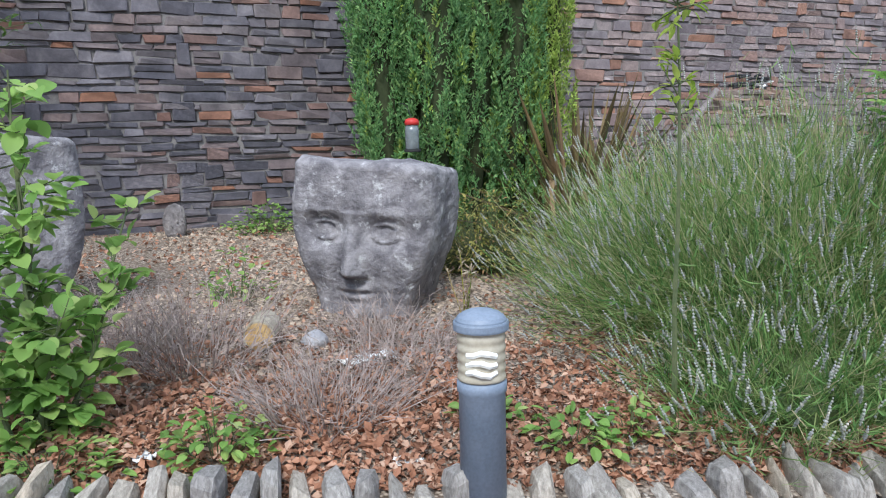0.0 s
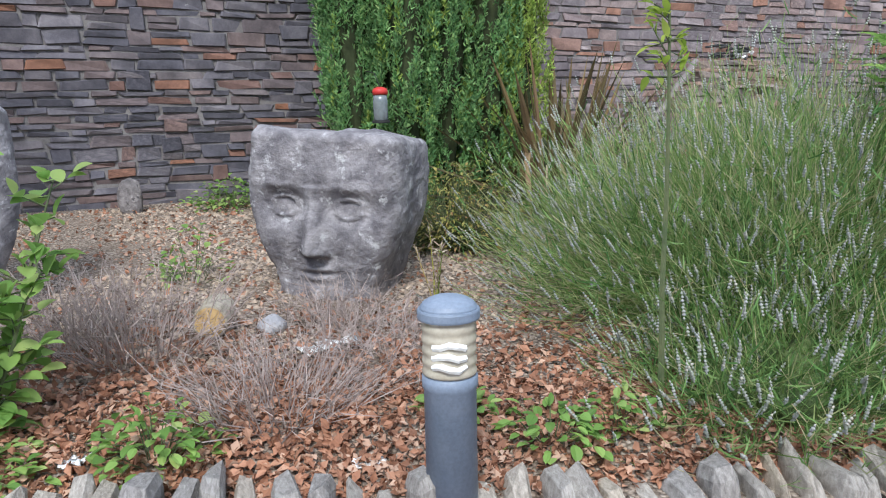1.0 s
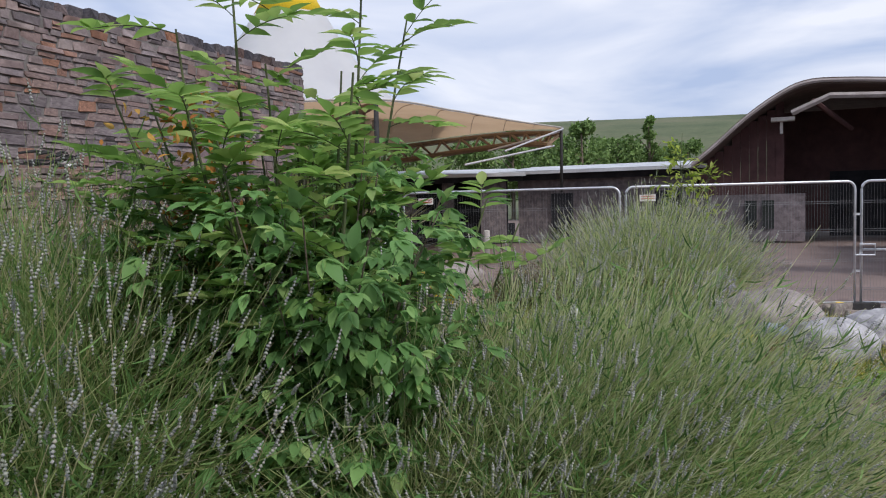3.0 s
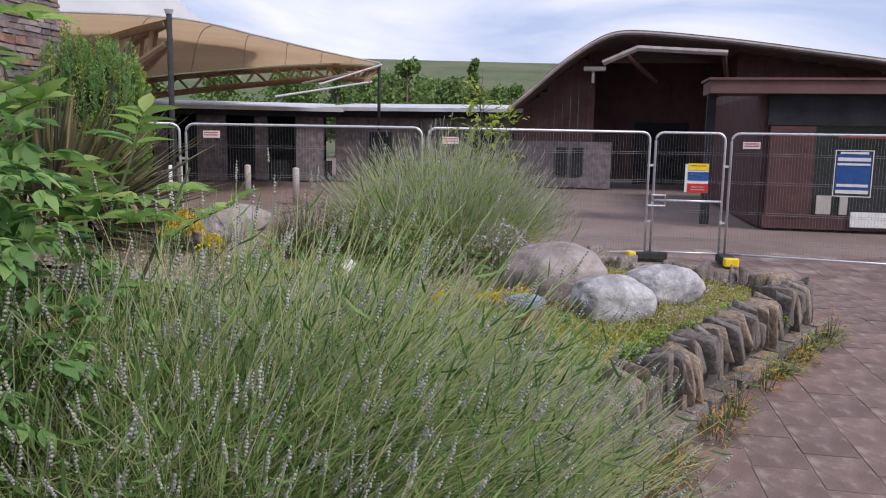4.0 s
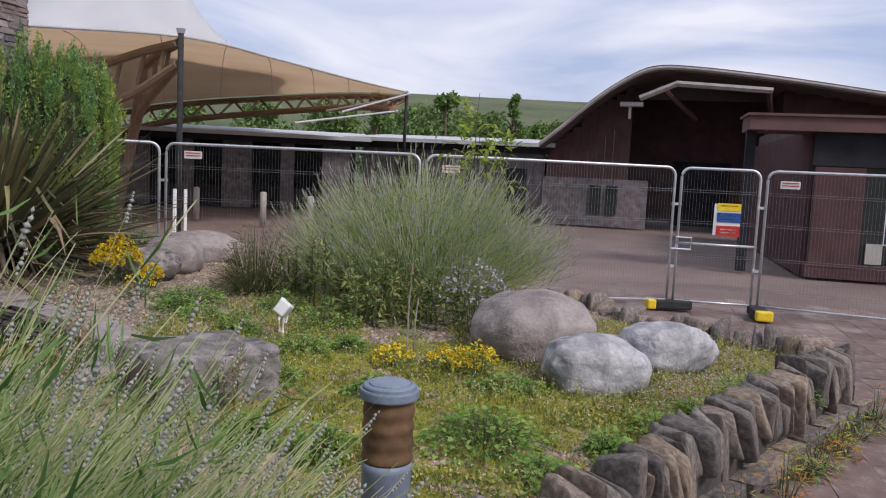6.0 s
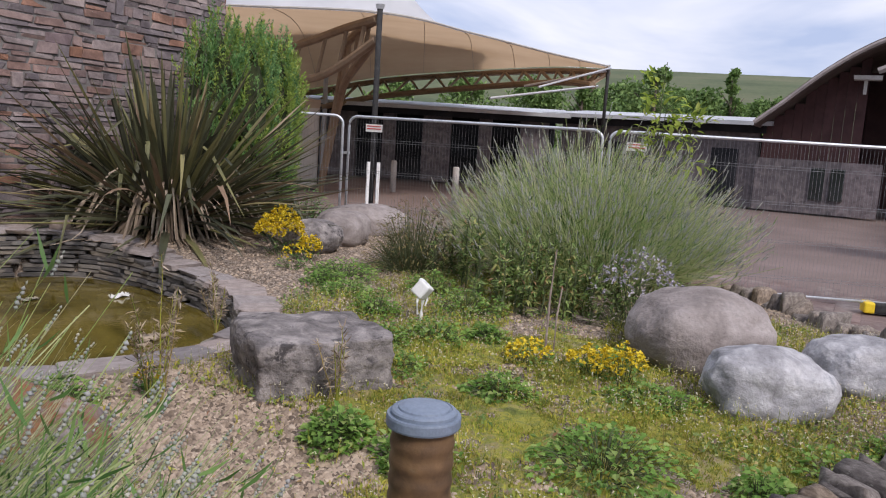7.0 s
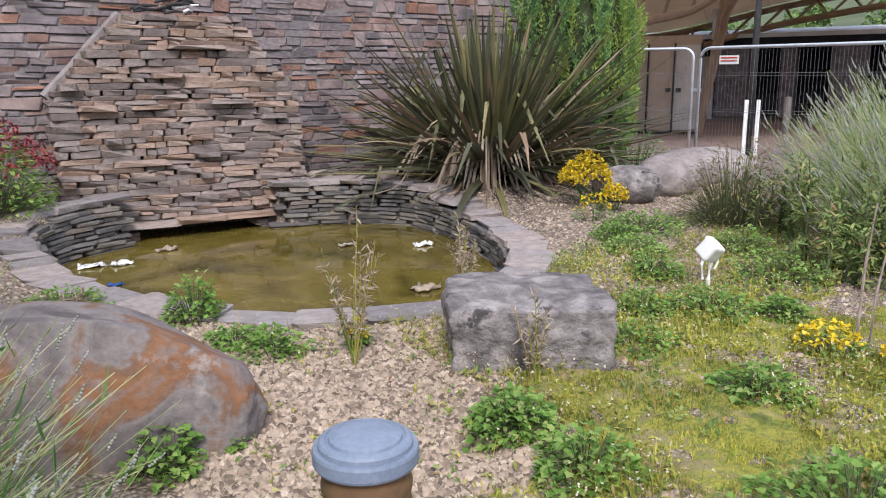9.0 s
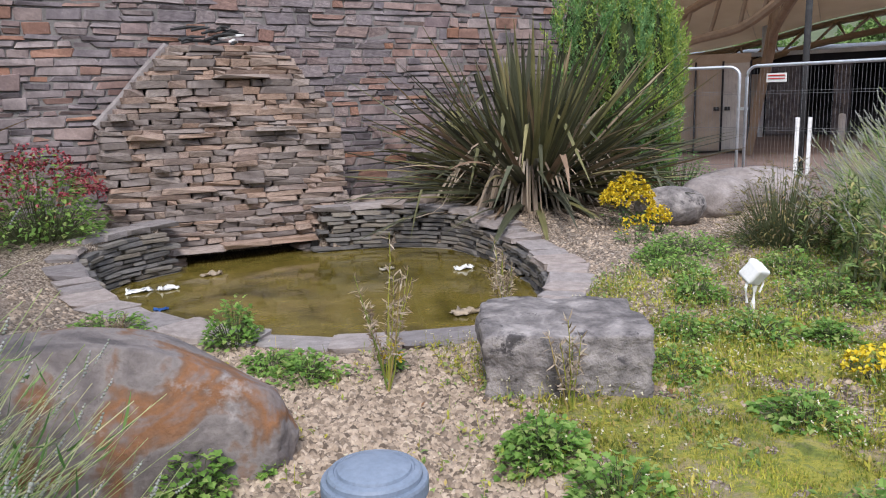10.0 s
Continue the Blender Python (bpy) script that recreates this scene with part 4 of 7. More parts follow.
def conifer(place, plumes, seed, label, n_each=24, size=0.05):
    """Columns built of many upright feathery shoots round a dark core; plumes: (x, y, radius, height, yellowish)."""
    rng = random.Random(seed)
    t = thing("columnar_yew", place, label, "conifer", group="columnar yews")
    g = Geo()
    g.tube([(0, 0, -0.05), (0, 0, plumes[0][3] * 0.7)], [0.09, 0.03], 8)
    g.obj("trunk", M_bark, t)
    deep, bright = Geo(), Geo()
    # Solid core blobs; their dark colour carries the crown's inner shade.
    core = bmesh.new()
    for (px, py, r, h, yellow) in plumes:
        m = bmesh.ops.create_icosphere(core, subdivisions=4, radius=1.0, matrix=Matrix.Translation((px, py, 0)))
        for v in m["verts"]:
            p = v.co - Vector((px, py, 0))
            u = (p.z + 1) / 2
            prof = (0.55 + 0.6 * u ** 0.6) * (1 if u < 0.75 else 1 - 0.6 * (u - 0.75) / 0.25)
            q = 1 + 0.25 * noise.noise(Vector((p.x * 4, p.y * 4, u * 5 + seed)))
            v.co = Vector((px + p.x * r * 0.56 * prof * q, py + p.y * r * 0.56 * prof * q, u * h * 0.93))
        for k in range(int(2 * math.pi * r * h / 0.0125)):
            u = rng.random() ** 0.85
            a = rng.uniform(0, 2 * math.pi)
            if math.sin(a) > 0.35 and k % 4:
                continue
            prof = (0.55 + 0.6 * u ** 0.6) * (1 if u < 0.75 else 1 - 0.75 * (u - 0.75) / 0.25)
            fl = 1 + 0.2 * noise.noise(Vector((math.cos(a) * 3.2, math.sin(a) * 3.2, u * 2.0 + seed))) + 0.26 * noise.noise(Vector((math.cos(a) * r * 9, math.sin(a) * r * 9, u * h * 1.6 + px * 5)))
            rr = r * 0.92 * prof * fl * rng.uniform(0.86, 1.04)
            c0 = Vector((px + rr * math.cos(a), py + rr * math.sin(a), u * h * 0.93))
            out = Vector((math.cos(a), math.sin(a), 0))
            ax = (Vector((0, 0, 1)) + out * rng.uniform(0.05, 0.32) + rand_dir(rng) * 0.12).normalized()
            ls = rng.uniform(0.14, 0.34)
            wide = rng.uniform(0.03, 0.065)
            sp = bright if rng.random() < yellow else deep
            for q in range(n_each):
                v = (q + rng.random()) / n_each
                o = rand_dir(rng)
                o = (o - ax * o.dot(ax)).normalized()
                c = c0 + ax * (ls * v) + o * (wide * (1 - v) * rng.uniform(0.3, 1.0))
                d = (ax + o * rng.uniform(0.25, 0.9)).normalized()
                l = size * rng.uniform(0.6, 1.25)
                for b in range(2):
                    dd = (d + rand_dir(rng) * 0.7).normalized()
                    ribbon(sp, [c, c + dd * l], [0.0075, 0.003], rand_dir(rng))
    part("inner_crown", core, M_core, t, "solid dark core with the crown's inner shade in its colour", smooth=True)
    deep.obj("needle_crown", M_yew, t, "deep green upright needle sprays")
    bright.obj("young_needle_crown", M_yew_bright, t, "yellow-green feathery shoots")
    return t


def flax(place, n, length, seed, label, mat, dead=60, wide=0.026, spread=1.0):
    """Strap leaves from one base, folded along the middle; some break over, dead ones hang round a dark foot."""
    rng = random.Random(seed)
    t = thing("flax_plant", place, label, "flax plant", group="flax plants")
    live, dry = Geo(), Geo()
    for k in range(n + dead):
        old = k >= n
        g = dry if old else live
        a = rng.uniform(0, 2 * math.pi)
        e = radians(rng.uniform(-5, 55) if old else 89 - 80 * rng.random() ** 0.8)
        L = length * (rng.uniform(0.36, 0.72) if old else rng.uniform(0.62, 1.08))
        out = Vector((math.cos(a), math.sin(a), 0))
        b = out * (rng.uniform(0.16, 0.36) if old else rng.uniform(0.05, 0.26)) + Vector((0, 0, rng.uniform(0.05, 0.45) if old else rng.uniform(0, 0.1)))
        d = (out * math.cos(e) * spread + Vector((0, 0, math.sin(e) + (0.15 if old else 0)))).normalized()
        d = (d + rand_dir(rng) * 0.1).normalized()
        side = d.cross(Vector((0, 0, 1)))
        side = side.normalized() if side.length > 0.05 else Vector((1, 0, 0))
        side = (side + rand_dir(rng) * 0.45).normalized()
        droop = (rng.uniform(1.0, 1.6) if old else rng.choice([0.04, 0.08, 0.12, 0.2, 0.32])) * L
        # a broken leaf folds over part of the way up
        snap = rng.uniform(0.45, 0.8) if (not old and rng.random() < 0.1) else 2.0
        bend = (out + Vector((0, 0, -1.1)) + rand_dir(rng) * 0.5).normalized()
        w = wide * rng.uniform(0.6, 1.2) * (0.44 if old else 1)
        kk = len(g.v)
        segs = 8
        for i in range(segs + 1):
            u = i / segs
            v = min(u, snap)
            c = b + d * (L * v) - Vector((0, 0, droop * v ** 2.2))
            if u > snap:
                c += bend * (L * (u - snap))
            if old:
                c.z = max(c.z, 0.012 + 0.02 * rng.random())
            ww = w * (0.75 + 0.6 * u - 1.33 * u ** 3)
            nn = side.cross(d)
            g.v.extend((c - side * ww, c - nn * (ww * 0.45), c + side * ww))
        for i in range(segs):
            q = kk + 3 * i
            g.f.extend(((q, q + 1, q + 4, q + 3), (q + 1, q + 2, q + 5, q + 4)))
    live.obj("strap_leaves", mat, t, "stiff arching strap leaves")
    dry.obj("dead_leaves", M_flax_dead, t, "dry straw-coloured hanging leaves")
    # Dark heart: shade between the packed leaves is part of its colour.
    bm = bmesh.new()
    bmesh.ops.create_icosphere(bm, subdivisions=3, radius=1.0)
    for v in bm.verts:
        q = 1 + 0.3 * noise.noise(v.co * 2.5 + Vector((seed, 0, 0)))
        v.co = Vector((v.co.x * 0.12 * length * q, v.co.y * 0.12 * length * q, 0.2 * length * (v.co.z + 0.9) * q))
    part("leaf_base", bm, M_core, t, "packed leaf bases, coloured dark for the shade between leaves")
    return t


def leafy_shrub(name, place, stems, mat, label, category, seed, leaf_l=0.07, leaf_w=0.045, kind=0, per=26, stem_mat=None, twig=0.12, group=""):
    """Stems given as (x, y, height, lean x, lean y, first leaf height); leaves all along on short twigs."""
    rng = random.Random(seed)
    t = thing(name, place, label, category, group)
    wood, lv = Geo(), Geo()
    for (x, y, h, lx, ly, z0) in stems:
        pts = []
        for i in range(7):
            u = i / 6
            pts.append(Vector((x + lx * u ** 1.3 + rng.gauss(0, 0.006), y + ly * u ** 1.3 + rng.gauss(0, 0.006), h * u - 0.03)))
        wood.tube(pts, [0.011 - 0.008 * i / 6 for i in range(7)], 5)
        for k in range(per):
            u = z0 + (1 - z0) * rng.random()
            i = min(5, int(u * 6))
            c = pts[i].lerp(pts[i + 1], u * 6 - i)
            d = (rand_dir(rng) * Vector((1, 1, 0.4)) + Vector((0, 0, 0.25))).normalized()
            l = twig * rng.uniform(0.3, 1.2)
            e = c + d * l
            wood.tube([c, e], [0.003, 0.0018], 4, False)
            for q in range(3):
                dd = (d + rand_dir(rng) * 0.9).normalized()
                f = rng.uniform(0.6, 1.2)
                leaf(lv, c.lerp(e, 0.5 + 0.25 * q), dd, Vector((0, 0, 1)) + rand_dir(rng) * 0.4, leaf_l * f, leaf_w * f, kind)
    wood.obj("stem_mass", stem_mat or M_stem, t)["kind"] = "stuff"
    lv.obj("leaf_mass", mat, t, smooth=True)["kind"] = "stuff"
    return t


def pinnate_stem(wood, lv, pts, rng, n, l_leaf, fl):
    """An ash-like shoot: a stem with paired leaflets on long stalks."""
    wood.tube(pts, [0.011 - 0.0075 * i / (len(pts) - 1) for i in range(len(pts))], 5)
    for k in range(n):
        u = 0.35 + 0.65 * (k + rng.random()) / n
        q = u * (len(pts) - 1)
        i = min(len(pts) - 2, int(q))
        c = pts[i].lerp(pts[i + 1], q - i)
        a = rng.uniform(0, 2 * math.pi)
        d = Vector((math.cos(a), math.sin(a), 0.5 + rng.uniform(-0.35, 0.6))).normalized()
        stalk = []
        for j in range(6):
            w = j / 5
            stalk.append(c + d * (l_leaf * w) - Vector((0, 0, l_leaf * 0.25 * w * w)))
        wood.tube(stalk, [0.002] * 5 + [0.001], 4, False)
        side = d.cross(Vector((0, 0, 1))).normalized()
        for j in range(1, 6):
            for s in (-1, 1):
                leaf(lv, stalk[j], side * s + d * 0.55 + Vector((0, 0, rng.uniform(-0.1, 0.25))), Vector((0, 0, 1)) + rand_dir(rng) * 0.45, fl * rng.uniform(0.8, 1.15), fl * 0.56)
        leaf(lv, stalk[5], d, Vector((0, 0, 1)) + rand_dir(rng) * 0.4, fl, fl * 0.56)


def ash_bush(place, seed):
    rng = random.Random(seed)
    t = thing("sycamore_and_ash_bush", place, "dense green self-sown bush of divided leaves with tall ash shoots", "bush")
    wood, lv, tall, tw = Geo(), Geo(), Geo(), Geo()
    # lobed leaves in a deep mound
    for k in range(96):
        a = rng.uniform(0, 2 * math.pi)
        r = rng.uniform(0.1, 0.72)
        h = rng.uniform(0.3, 1.5) * (1 - 0.32 * r)
        tip = Vector((math.cos(a) * r, math.sin(a) * r, h))
        pts = [Vector((math.cos(a) * 0.08 * rng.random(), math.sin(a) * 0.08, 0.0)).lerp(tip, i / 5) + Vector((0, 0, 0.08 * math.sin(math.pi * i / 5))) for i in range(6)]
        wood.tube(pts, [0.008, 0.007, 0.006, 0.004, 0.003, 0.002], 4)
        for q in range(50):
            u = rng.uniform(0.15, 1.0)
            i = min(4, int(u * 5))
            c = pts[i].lerp(pts[i + 1], u * 5 - i)
            d = (rand_dir(rng) + Vector((math.cos(a), math.sin(a), 0.1)) * 0.7).normalized()
            l = rng.uniform(0.05, 0.095)
            e = c + d * rng.uniform(0.04, 0.2)
            d = (d + Vector((0, 0, -0.25)) + rand_dir(rng) * 0.3).normalized()
            up = Vector((0, 0, 1)) + rand_dir(rng) * 0.35
            across = d.cross(up).normalized()
            for turn in (-0.9, 0.0, 0.9):
                f = l * (1.0 if turn == 0 else 0.8) * rng.uniform(0.85, 1.1)
                leaf(lv, e, d + across * turn, up, f, f * 0.62, 0)
    brown = Geo()
    for k in range(320):
        c = Vector((rng.gauss(-0.2, 0.09), rng.gauss(0.3, 0.09), rng.uniform(0.85, 1.5)))
        l = rng.uniform(0.02, 0.045)
        leaf(brown, c, rand_dir(rng), rand_dir(rng, 0.6), l, l * 0.6, 0)
    for k in range(15):
        a = rng.uniform(0, 2 * math.pi)
        r = rng.uniform(0.2, 0.65)
        tip = Vector((math.cos(a) * r - 0.1, math.sin(a) * r + 0.12, rng.uniform(1.05, 1.65)))
        pts = [Vector((tip.x * 0.3, tip.y * 0.3, 0.2)).lerp(tip, i / 5) for i in range(6)]
        pinnate_stem(tw, tall, pts, rng, 8, rng.uniform(0.16, 0.26), 0.1)
    for k, (x, y, h, lx, ly) in enumerate(((-0.1, 0.15, 2.05, 0.05, 0.1), (0.16, -0.05, 2.0, 0.12, -0.05), (0.25, 0.0, 1.85, 0.3, -0.15), (-0.2, 0.2, 1.7, -0.02, 0.15), (0.4, -0.25, 1.1, 0.2, -0.2), (0.45, -0.3, 1.0, 0.25, -0.25), (0.05, 0.1, 1.6, -0.05, 0.05))):
        pts = [Vector((x + lx * (i / 6) ** 1.4, y + ly * (i / 6) ** 1.4, h * i / 6)) for i in range(7)]
        pinnate_stem(tw, tall, pts, rng, 12 if h > 1.5 else 8, rng.uniform(0.26, 0.36), 0.105)
    brown.obj("browned_leaf_mass", M_orange, t, "withered orange-brown leaves")["kind"] = "stuff"
    wood.obj("woody_stem_mass", M_bark, t)["kind"] = "stuff"
    lv.obj("divided_leaf_mass", M_leaf_dark, t, "mid green divided leaves", smooth=True)
    tw.obj("ash_shoot_mass", M_stem, t, "slim dark ash stems")["kind"] = "stuff"
    tall.obj("ash_leaf_mass", M_leaf_bright, t, "paired fresh green ash leaflets", smooth=True)
    return t


def tuft(name, place, r, h, n, mat, label, category, seed, l=0.05, w=0.03, kind=1, flowers=None, nf=0, group="", fs=1.0):
    """A low clump of small leaves, with flowers on top where it has them."""
    rng = random.Random(seed)
    t = thing(name, place, label, category, group)
    g, f, s = Geo(), Geo(), Geo()
    for k in range(n):
        a, q = rng.uniform(0, 2 * math.pi), math.sqrt(rng.random())
        top = h * (1 - 0.75 * q * q) * rng.uniform(0.12, 1.1)
        q *= 1 + 0.5 * noise.noise(Vector((math.cos(a) * 1.6, math.sin(a) * 1.6, seed * 1.3)))
        c = Vector((math.cos(a) * r * q, math.sin(a) * r * q, top))
        b = Vector((c.x * 0.4, c.y * 0.4, 0))
        if k % 3 == 0:
            s.tube([b, b.lerp(c, 0.6) + Vector((0, 0, 0.02)), c], [0.0022, 0.0018, 0.001], 4, False)
        leaf(g, c, Vector((math.cos(a), math.sin(a), rng.uniform(-0.3, 0.8))) + rand_dir(rng) * 0.5, Vector((0, 0, 1)) + rand_dir(rng) * 0.4, l * rng.uniform(0.6, 1.3), w * rng.uniform(0.6, 1.3), kind)
    for k in range(nf):
        a, q = rng.uniform(0, 2 * math.pi), math.sqrt(rng.random())
        c = Vector((math.cos(a) * r * q, math.sin(a) * r * q, h * (1.08 - 0.5 * q * q) * rng.uniform(0.8, 1.1)))
        for j in range(5):
            d = rand_dir(rng, 0.8)
            leaf(f, c, d, Vector((0, 0, 1)), 0.016 * fs, 0.012 * fs, 1)
    s.obj("stem_tangle", M_stem, t)["kind"] = "stuff"
    g.obj("leaf_mass", mat, t)["kind"] = "stuff"
    if nf:
        f.obj("flower_mass", flowers, t, "clustered small flowers")["kind"] = "stuff"
    return t


# Last number of each plume: share of shoots in the yellow-green colour.
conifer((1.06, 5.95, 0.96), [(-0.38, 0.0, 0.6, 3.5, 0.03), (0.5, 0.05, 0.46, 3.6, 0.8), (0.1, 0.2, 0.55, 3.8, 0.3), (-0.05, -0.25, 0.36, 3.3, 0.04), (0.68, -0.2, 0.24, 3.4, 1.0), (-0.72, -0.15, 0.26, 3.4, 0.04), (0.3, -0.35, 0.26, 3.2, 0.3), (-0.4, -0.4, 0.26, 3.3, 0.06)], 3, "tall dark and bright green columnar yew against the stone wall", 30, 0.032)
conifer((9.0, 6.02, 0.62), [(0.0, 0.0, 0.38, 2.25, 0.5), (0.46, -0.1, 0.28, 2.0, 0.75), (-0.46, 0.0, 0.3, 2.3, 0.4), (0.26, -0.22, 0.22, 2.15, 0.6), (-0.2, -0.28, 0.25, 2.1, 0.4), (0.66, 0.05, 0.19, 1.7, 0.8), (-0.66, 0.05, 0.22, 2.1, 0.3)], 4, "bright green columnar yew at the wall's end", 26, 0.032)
flax((7.6, 5.72, 0.66), 520, 1.92, 6, "large bronze-green flax plant with spiky strap leaves", M_flax_dark, 380, 0.035, 1.1)
flax((1.88, 5.5, 0.93), 130, 1.5, 7, "bronze flax plant with reddish brown leaves by the yew", M_flax, 20, 0.028, 0.7)
lavender((1.4, 2.8, 0.74), 1.35, 1.15, 1.36, 9000, 1, "huge sprawling lavender bush with faded grey spikes", spike_part=0.27, spike=0.0085, wild=0.58)
lavender((0.62, 2.05, 0.68), 0.85, 0.55, 0.62, 1700, 8, "low front lavender bush with long pale flower spikes", spike_part=0.27, spike=0.0095, wid=0.0018, wild=0.65)
lavender((2.25, 0.92, 0.56), 0.66, 0.74, 1.16, 9000, 2, "broad lavender bush with grey-green spikes leaning over the kerb", lean=(0.06, -0.5), stem_mat=M_lav_pale, wid=0.0013, spike=0.006, spike_part=0.28, wild=0.5)
lavender((1.95, 1.5, 0.6), 0.5, 0.5, 1.0, 2800, 9, "upright lavender bush between the green bush and the pond", lean=(0.05, -0.2), stem_mat=M_lav_pale, spike=0.008, spike_part=0.3, wild=0.5)
lavender((8.75, 1.72, 0.48), 1.1, 1.0, 1.38, 5600, 3, "tall rounded lavender bush behind the pink boulder", stem_mat=M_lav_pale, wid=0.0024, spike_part=0.55, spike=0.009, wild=0.28, long=1.05)
ash_bush((1.84, 1.84, 0.7), 4)
leafy_shrub("alder_sapling", (-1.98, 2.8, 0.8), [(0.0, 0.0, 1.2, 0.02, 0.05, 0.06), (-0.12, 0.05, 1.05, -0.12, 0.1, 0.1), (0.1, 0.05, 0.8, 0.25, 0.1, 0.05), (-0.05, -0.05, 0.6, -0.15, -0.05, 0.05), (0.08, -0.02, 0.55, 0.2, -0.02, 0.05), (-0.2, 0.0, 0.75, -0.1, 0.0, 0.05), (0.02, 0.02, 1.25, 0.0, 0.02, 0.15), (-0.02, 0.0, 0.9, 0.08, 0.0, 0.05), (0.05, 0.0, 0.7, -0.05, 0.0, 0.02), (0.0, -0.05, 0.5, 0.12, -0.05, 0.02)], M_leaf_bright, "young alder sapling with round fresh green leaves", "sapling", 5, 0.068, 0.056, 1, 30)
leafy_shrub("robinia_tree", (-2.95, 5.9, 0.98), [(0.0, 0.0, 3.4, 0.2, 0.0, 0.25), (0.1, 0.1, 3.2, 0.55, 0.1, 0.2), (-0.1, 0.0, 3.0, 0.4, -0.3, 0.2), (0.05, -0.1, 2.2, 0.75, -0.15, 0.2), (0.0, 0.1, 2.6, 0.1, -0.2, 0.2), (-0.1, 0.1, 3.3, -0.4, 0.0, 0.2), (0.1, 0.0, 1.7, 0.6, -0.2, 0.3), (0.0, -0.1, 2.9, -0.6, -0.2, 0.2)], M_leaf, "feathery green young tree in the corner by the wall", "tree", 8, 0.065, 0.026, 0, 110, twig=0.32)
leafy_shrub("rowan_sapling", (9.65, 1.45, 0.5), [(0.0, 0.0, 2.1, 0.05, 0.0, 0.3), (0.05, 0.1, 1.75, 0.2, -0.1, 0.4), (0.0, -0.1, 1.6, -0.1, -0.25, 0.4)], M_leaf_lime, "slim young tree with lime green leaves", "sapling", 6, 0.1, 0.05, 0, 44, twig=0.3)
leafy_shrub("lime_sapling", (0.0, 2.05, 0.72), [(0.0, 0.0, 1.55, 0.02, 0.03, 0.72)], M_leaf_lime, "thin sapling with pale lime leaves before the wall", "sapling", 7, 0.055, 0.026, 0, 30, twig=0.11)


# ---- carved heads ----
def carved_head(name, place, size, turn, label, seed, carved=True):
    """A block-shaped stone head, flat on top, its face cut into the front."""
    w0, d0, h0 = size
    bm = bmesh.new()
    N, V = 144, 110
    rings = []

    def g(x, c, s):
        return math.exp(-((x - c) / s) ** 2)

    def face(u, v):
        f = 0.035 * smooth(0.56, 0.76, v) * (1 - 0.4 * u * u) + 0.02 * g(v, 0.685, 0.03) * (g(u, -0.42, 0.24) + g(u, 0.42, 0.24))
        for e in (-0.42, 0.42):
            r2 = ((u - e) / 0.24) ** 2 + ((v - 0.585) / 0.075) ** 2
            f -= 0.07 * math.exp(-r2)
            ball = ((u - e) / 0.15) ** 2 + ((v - 0.575) / 0.05) ** 2
            f += 0.052 * math.exp(-ball * 1.2)
            rr = math.sqrt(((u - e) / 0.165) ** 2 + ((v - 0.575) / 0.055) ** 2)
            f += 0.027 * g(rr, 1.0, 0.15)
            f += 0.012 * g(math.sqrt(((u - e) / 0.055) ** 2 + ((v - 0.572) / 0.03) ** 2), 1.0, 0.3)
        k = (0.3 + 0.7 * (0.70 - v) / 0.41) if 0.275 < v < 0.70 else 0.0
        f += 0.11 * k * g(u, 0, 0.09 + 0.05 * k) * smooth(0.278, 0.315, v)
        f += 0.022 * g(v, 0.325, 0.03) * (g(u, -0.13, 0.06) + g(u, 0.13, 0.06))
        f += 0.026 * g(v, 0.218, 0.02) * g(u, 0, 0.22) + 0.03 * g(v, 0.166, 0.025) * g(u, 0, 0.2)
        f -= 0.026 * g(v, 0.193, 0.011) * g(u, 0, 0.25)
        f += 0.03 * g(v, 0.06, 0.06) * g(u, 0, 0.3)
        f += 0.012 * (g(u, -0.45, 0.2) + g(u, 0.45, 0.2)) * g(v, 0.4, 0.1)
        return f
    for i in range(V + 1):
        v = i / V
        wid = w0 / 2 * (0.66 + 0.36 * smooth(0.0, 0.6, v))
        dep = d0 / 2 * (0.8 + 0.2 * smooth(0.0, 0.5, v))
        edge = min(v, 1 - v)
        rnd = 1 - 0.10 * (1 - min(1, edge / 0.05)) ** 2
        ring = []
        for j in range(N):
            a = 2 * math.pi * j / N
            c, s_ = math.cos(a), math.sin(a)
            q = (abs(c) ** 5 + abs(s_) ** 5) ** (-1 / 5)
            x, y = wid * c * q * rnd, dep * s_ * q * rnd
            u = x / wid
            if carved and s_ < 0:
                y -= face(u, v) * smooth(0.98, 0.8, abs(u)) * (w0 / 0.8)
            p = Vector((x, y, v * h0 * (1 - (0.02 * u if carved else 0.0))))
            n = 0.02 * noise.noise(p * 4 + Vector((seed, 0, 0))) + 0.007 * noise.noise(p * 17) + 0.004 * noise.noise(p * 40)
            d = Vector((c, s_, 0))
            p += d * n
            if i == V:
                p.z += 0.03 * noise.noise(Vector((x * 3, y * 3, seed)))
            ring.append(bm.verts.new(p))
        rings.append(ring)
    for a, b in zip(rings, rings[1:]):
        for j in range(N):
            k = (j + 1) % N
            bm.faces.new((a[j], a[k], b[k], b[j]))
    top, bot = rings[-1], rings[0]
    inner = [bm.verts.new(Vector((v.co.x * 0.5, v.co.y * 0.5, h0 + 0.012 + 0.02 * noise.noise(v.co * 5)))) for v in top]
    for j in range(N):
        k = (j + 1) % N
        bm.faces.new((top[j], top[k], inner[k], inner[j]))
    bm.faces.new(inner)
    bm.faces.new(list(reversed(bot)))
    ob = part(name, bm, M_statue, smooth=True)
    ob.matrix_basis = pose(*place, -3, 2, turn)
    return tagged(ob, label, "statue", group="carved stone heads")


